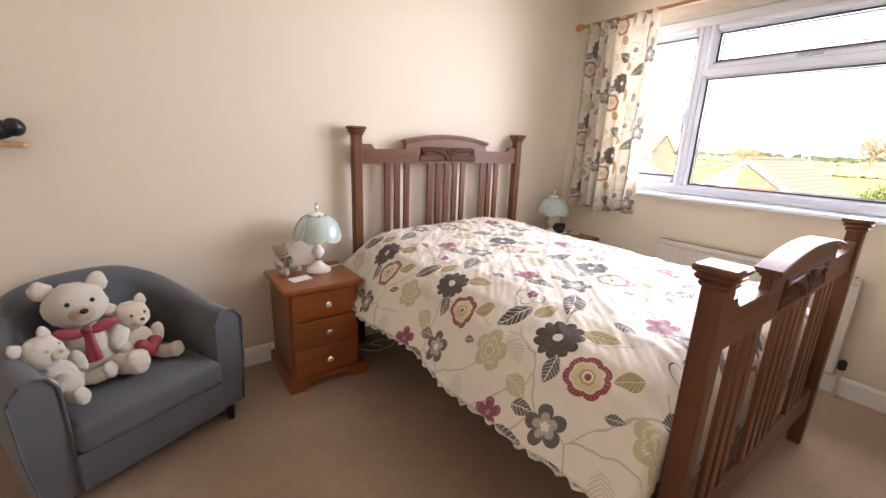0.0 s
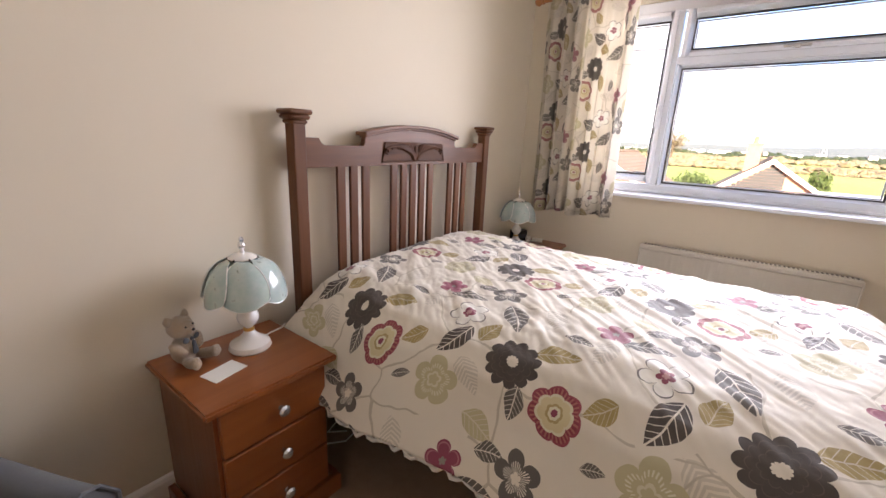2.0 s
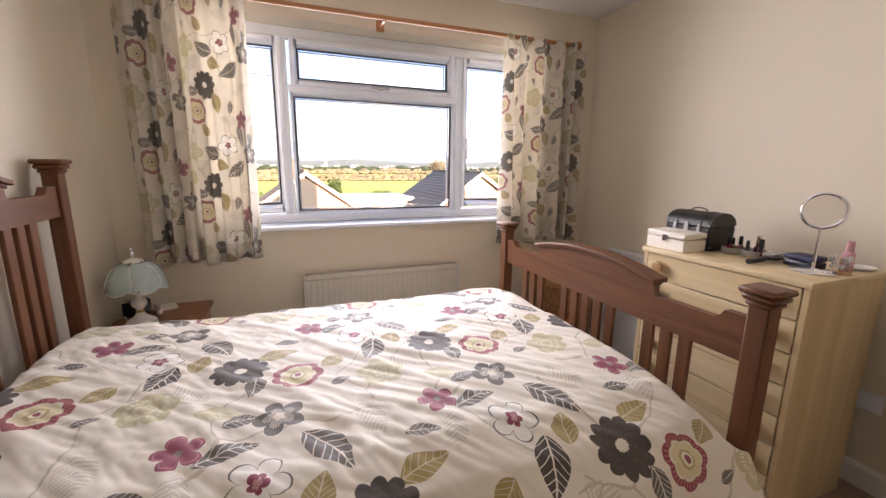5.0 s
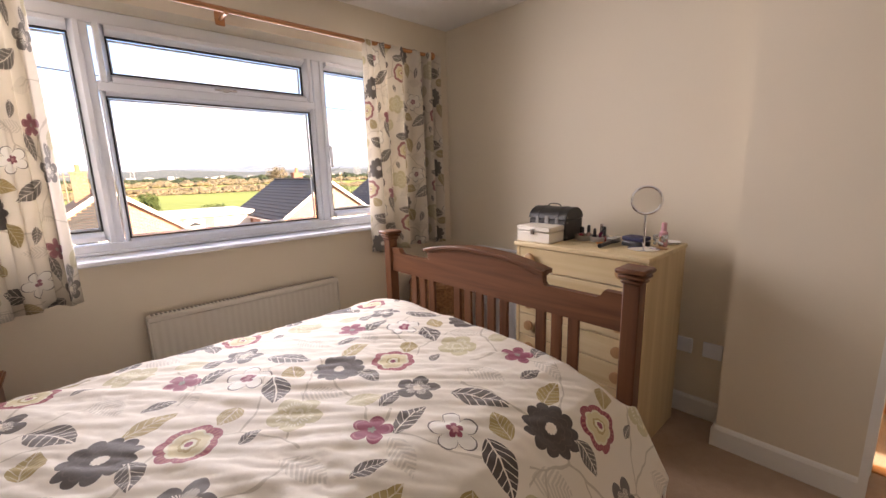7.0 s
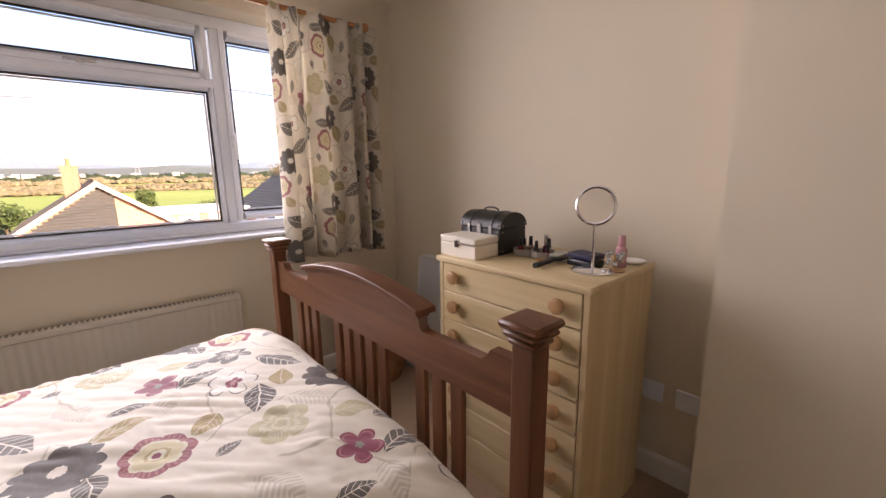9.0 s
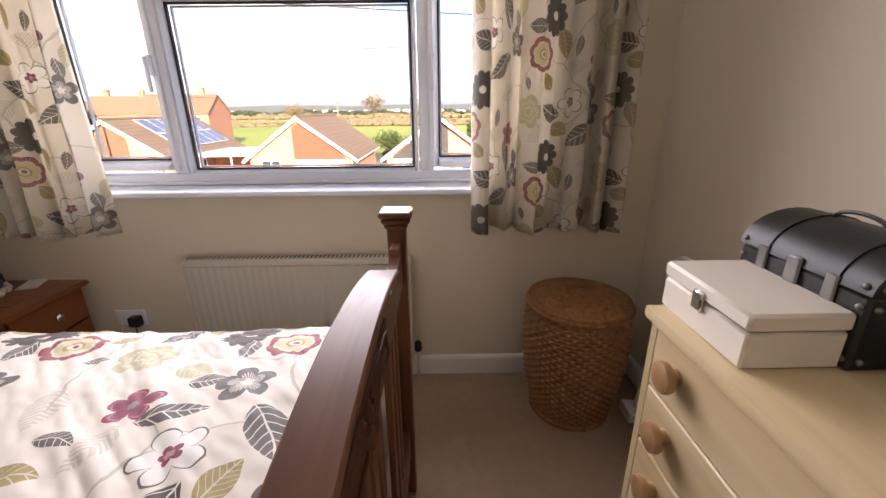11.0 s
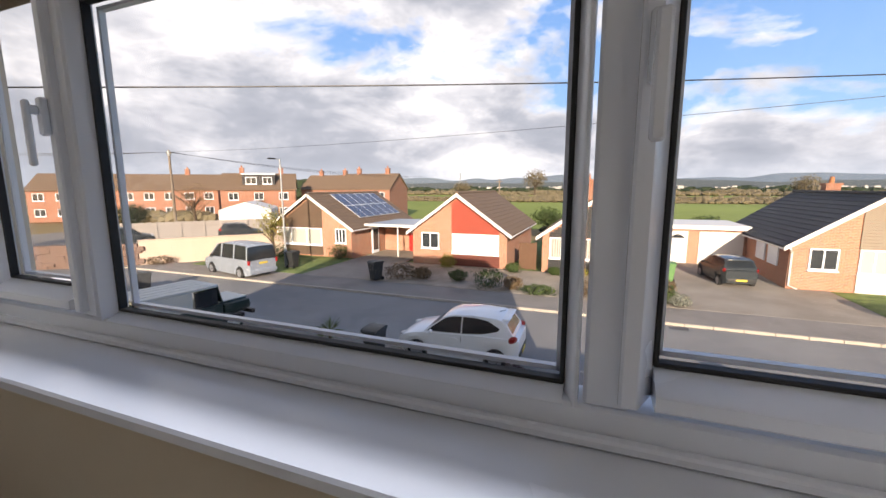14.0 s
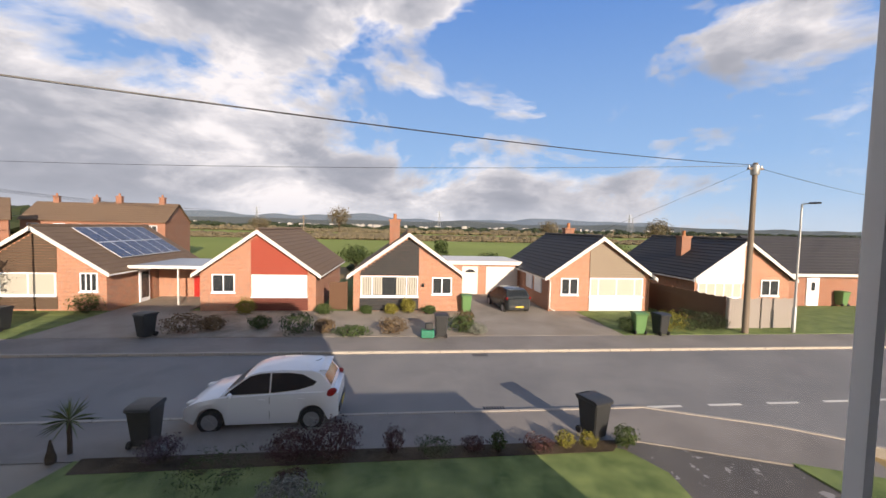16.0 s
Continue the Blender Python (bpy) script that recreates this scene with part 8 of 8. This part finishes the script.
def woods(name, label, rows, material, seed):
    """Belts of far scrub and woodland: each row is x, from y, to y, count, height."""
    r = random.Random(seed)
    vs, fs = [], []
    t = (1 + 5 ** 0.5) / 2
    ico = [Vector(p).normalized() for p in ((-1, t, 0), (1, t, 0), (-1, -t, 0), (1, -t, 0), (0, -1, t), (0, 1, t), (0, -1, -t), (0, 1, -t), (t, 0, -1), (t, 0, 1), (-t, 0, -1), (-t, 0, 1))]
    tri = ((0, 11, 5), (0, 5, 1), (0, 1, 7), (0, 7, 10), (0, 10, 11), (1, 5, 9), (5, 11, 4), (11, 10, 2), (10, 7, 6), (7, 1, 8), (3, 9, 4), (3, 4, 2), (3, 2, 6), (3, 6, 8), (3, 8, 9), (4, 9, 5), (2, 4, 11), (6, 2, 10), (8, 6, 7), (9, 8, 1))
    for x, dx, y0, y1, n, h in rows:
        for i in range(n):
            c = Vector((x + r.uniform(-dx, dx), r.uniform(y0, y1), G))
            k = h * r.uniform(0.45, 1.15) * (0.75 + 0.5 * noise.noise((c.y * 0.02, c.x * 0.02, seed)))
            for q in range(3):
                o = c + Vector((r.uniform(-1, 1), r.uniform(-1, 1), 0)) * k * 0.6
                s = k * r.uniform(0.35, 0.7)
                j = len(vs)
                vs += [o + Vector((p.x * s * r.uniform(0.7, 1.3), p.y * s * r.uniform(0.7, 1.3), k * 0.30 + p.z * k * 0.40 * r.uniform(0.6, 1.3))) for p in ico]
                fs += [(j + a, j + b_, j + d) for a, b_, d in tri]
    me = bpy.data.meshes.new(name)
    me.from_pydata(vs, [], fs)
    me.materials.append(material)
    return tagged(new(name, me), label, "woodland", "", "stuff")


woods("far_scrub", "brown winter scrub and hedges across the fields", [(155, 6, -190, 110, 800, 1.9), (180, 16, -230, 160, 900, 2.6), (48, 3, 44, 100, 50, 3.2), (300, 20, -420, 300, 800, 3.8), (360, 40, -520, 420, 700, 5.0), (92, 2, -120, -40, 60, 1.2), (44, 1.2, -60, -12, 40, 1.6)], LWOOD, 5)
woods("far_hedge", "dark evergreen hedges and woods in the distance", [(430, 20, -600, 500, 300, 7), (560, 60, -800, 800, 420, 9), (800, 80, -1100, 1100, 420, 11), (170, 30, 120, 330, 300, 14), (52, 2, -30, 10, 26, 1.5)], LFIR, 6)
# pale far town among the trees
b = bmesh.new()
rt = random.Random(12)
for i in range(90):
    x, y = rt.uniform(700, 1150), rt.choice((rt.gauss(130, 60), rt.gauss(-40, 120), rt.gauss(-420, 120), rt.uniform(-900, 600)))
    w, d, h = rt.uniform(4, 10), 10, rt.uniform(0.5, 3.5)
    box(b, x, x + d, y, y + w, G, G + 4 + h)
tagged(new("far_town", to_mesh("far_town", b, plain("pale_far_walls", (0.40, 0.39, 0.38), 0.9, vary=0.3, scale=0.02), 0)), "pale scattered houses of a far town", "buildings", "", "stuff")
for x, y in ((620, 210), (640, -60), (560, -330), (700, -420)):
    p = thing("pylon", "far steel lattice electricity pylon", "pylon", pose(x, y, G))
    b = bmesh.new()
    for sx in (-1, 1):
        for sy in (-1, 1):
            tube(b, [(sx * 3, sy * 3, 0), (sx * 0.6, sy * 0.6, 22), (0, 0, 30)], 0.22, 4)
    for z in (4, 8, 12, 16, 20):
        k = 3 - z * 0.109
        for sx in (-1, 1):
            tube(b, [(sx * k, -k, z), (sx * (k - 0.4), k - 0.4, z + 4)], 0.14, 4)
            tube(b, [(-k, sx * k, z), (k - 0.4, sx * (k - 0.4), z + 4)], 0.14, 4)
    part("lattice", b, GALV, p)
    for z in (20, 24, 27.5):
        part("arm", bx(-0.2, 0.2, -5, 5, z, z + 0.35), GALV, p)


def ridge(x, base, amp, seed, material, name, label):
    vs, fs = [], []
    n = 160
    for i in range(n + 1):
        y = -3000 + 6000 * i / n
        h = base + amp * (0.5 + 0.5 * noise.noise((y * 0.0016, seed, 0.2))) + amp * 0.3 * noise.noise((y * 0.006, seed, 1.4))
        vs += [(x - 200, y, G - 3), (x, y, G + h), (x + 300, y, G - 3)]
    for i in range(n):
        a = 3 * i
        fs += [(a, a + 3, a + 4, a + 1), (a + 1, a + 4, a + 5, a + 2)]
    me = bpy.data.meshes.new(name)
    me.from_pydata(vs, [], fs)
    me.materials.append(material)
    return tagged(new(name, me), label, "", "", "structure")


# distance haze is mixed into the base colours, bluer and paler farther off
HAZE1 = plain("haze_tinted_wooded_hill", (0.085, 0.10, 0.095), 1.0, vary=0.3, scale=0.01, fine=0.05, bump=0)
HAZE2 = plain("haze_tinted_far_hill", (0.13, 0.165, 0.20), 1.0, vary=0.12, scale=0.004, fine=0.02, bump=0)
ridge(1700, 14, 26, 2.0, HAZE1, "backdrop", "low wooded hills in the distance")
ridge(2500, 34, 52, 5.0, HAZE2, "backdrop", "hills on the horizon, coloured blue for haze")


# ---- sky backdrop with broken cloud ----
def sky_material():
    m, nt, bs = bare("sky_with_cloud")
    nt.nodes.remove(bs)
    v = ncoord(nt, "Object", (1 / 3000, 1 / 3000, 1 / 3000))
    sp = nt.nodes.new("ShaderNodeSeparateXYZ")
    nt.links.new(v, sp.inputs[0])
    Y, Z = sp.outputs[1], sp.outputs[2]
    blue = nramp(nt, Z, [(0.0, (0.50, 0.70, 0.88)), (0.16, (0.30, 0.53, 0.86)), (0.5, (0.115, 0.29, 0.70))])
    st = ncoord(nt, "Object", (1 / 3000, 1 / 3000, 2.1 / 3000))
    shape = nnoise(nt, 2.7, 9, 0.56, st, 0.25)
    lit = nnoise(nt, 4.6, 7, 0.6, st, 0.3)
    # cloud thickens to the left and low down, clears to the right and above
    bias = nmath(nt, "MULTIPLY_ADD", Y, 0.20, nmath(nt, "MULTIPLY_ADD", Z, -0.10, 0.115))
    dens = nmath(nt, "ADD", shape, bias)
    cover = nramp(nt, dens, [(0.50, (0, 0, 0)), (0.575, (1, 1, 1))])
    thick = nmath(nt, "ADD", nmath(nt, "MULTIPLY", nmath(nt, "MULTIPLY_ADD", dens, 0.45, nmath(nt, "MULTIPLY", shape, 0.45)), 0.9), nmath(nt, "MULTIPLY", lit, 0.60))
    cloud = nramp(nt, thick, [(0.66, (0.95, 0.96, 0.98)), (0.74, (0.66, 0.69, 0.74)), (0.84, (0.42, 0.46, 0.53)), (0.95, (0.33, 0.37, 0.44))])
    low = nramp(nt, Z, [(0.0, (0.55, 0.55, 0.55)), (0.07, (0.0, 0.0, 0.0))])
    col = nmix(nt, cover, blue, cloud)
    col = nmix(nt, low, col, (0.62, 0.70, 0.80))
    e = nt.nodes.new("ShaderNodeEmission")
    nt.links.new(col, e.inputs["Color"])
    e.inputs["Strength"].default_value = 0.95
    nt.links.new(e.outputs[0], nt.nodes["Material Output"].inputs["Surface"])
    return m


bm = bmesh.new()
g = []
for j in range(19):
    el = radians(-2 + 72 * j / 18)
    g.append([bm.verts.new((3000 * math.cos(el) * math.cos(az), 3000 * math.cos(el) * math.sin(az), 3000 * math.sin(el))) for az in [radians(-98 + 196 * i / 48) for i in range(49)]])
for p, q in zip(g, g[1:]):
    for i in range(48):
        bm.faces.new((p[i], p[i + 1], q[i + 1], q[i]))
setting("backdrop_sky", bm, sky_material(), "blue sky with broken white and grey cloud", 180)

# ---- our own house around the room ----
bm = bmesh.new()
box(bm, LX0 - 0.25, XW + 0.3, -1.82, 9.0, G, -0.145)
box(bm, LX0 - 0.25, XW + 0.302, YH + 0.125, 9.0, -0.14, 2.62)
box(bm, LX0 - 0.35, XW + 0.6, -1.95, 9.1, 2.63, 2.75)
box(bm, LX0 - 0.25, XW + 0.3, -4.9, -1.83, G, 0.05)
setting("house_shell", bm, BRICKD, "brick shell of the house round the room")
bm = stepped_roof(4.6, 2.76, 5.4, -1.95, 9.1, n=8)
bmesh.ops.transform(bm, matrix=Matrix.Translation((0.2, 0, 0)) @ Matrix.Rotation(math.pi / 2, 4, "Z"), verts=bm.verts)
setting("house_roof", bm, TILEB, "tiled roof over the house")
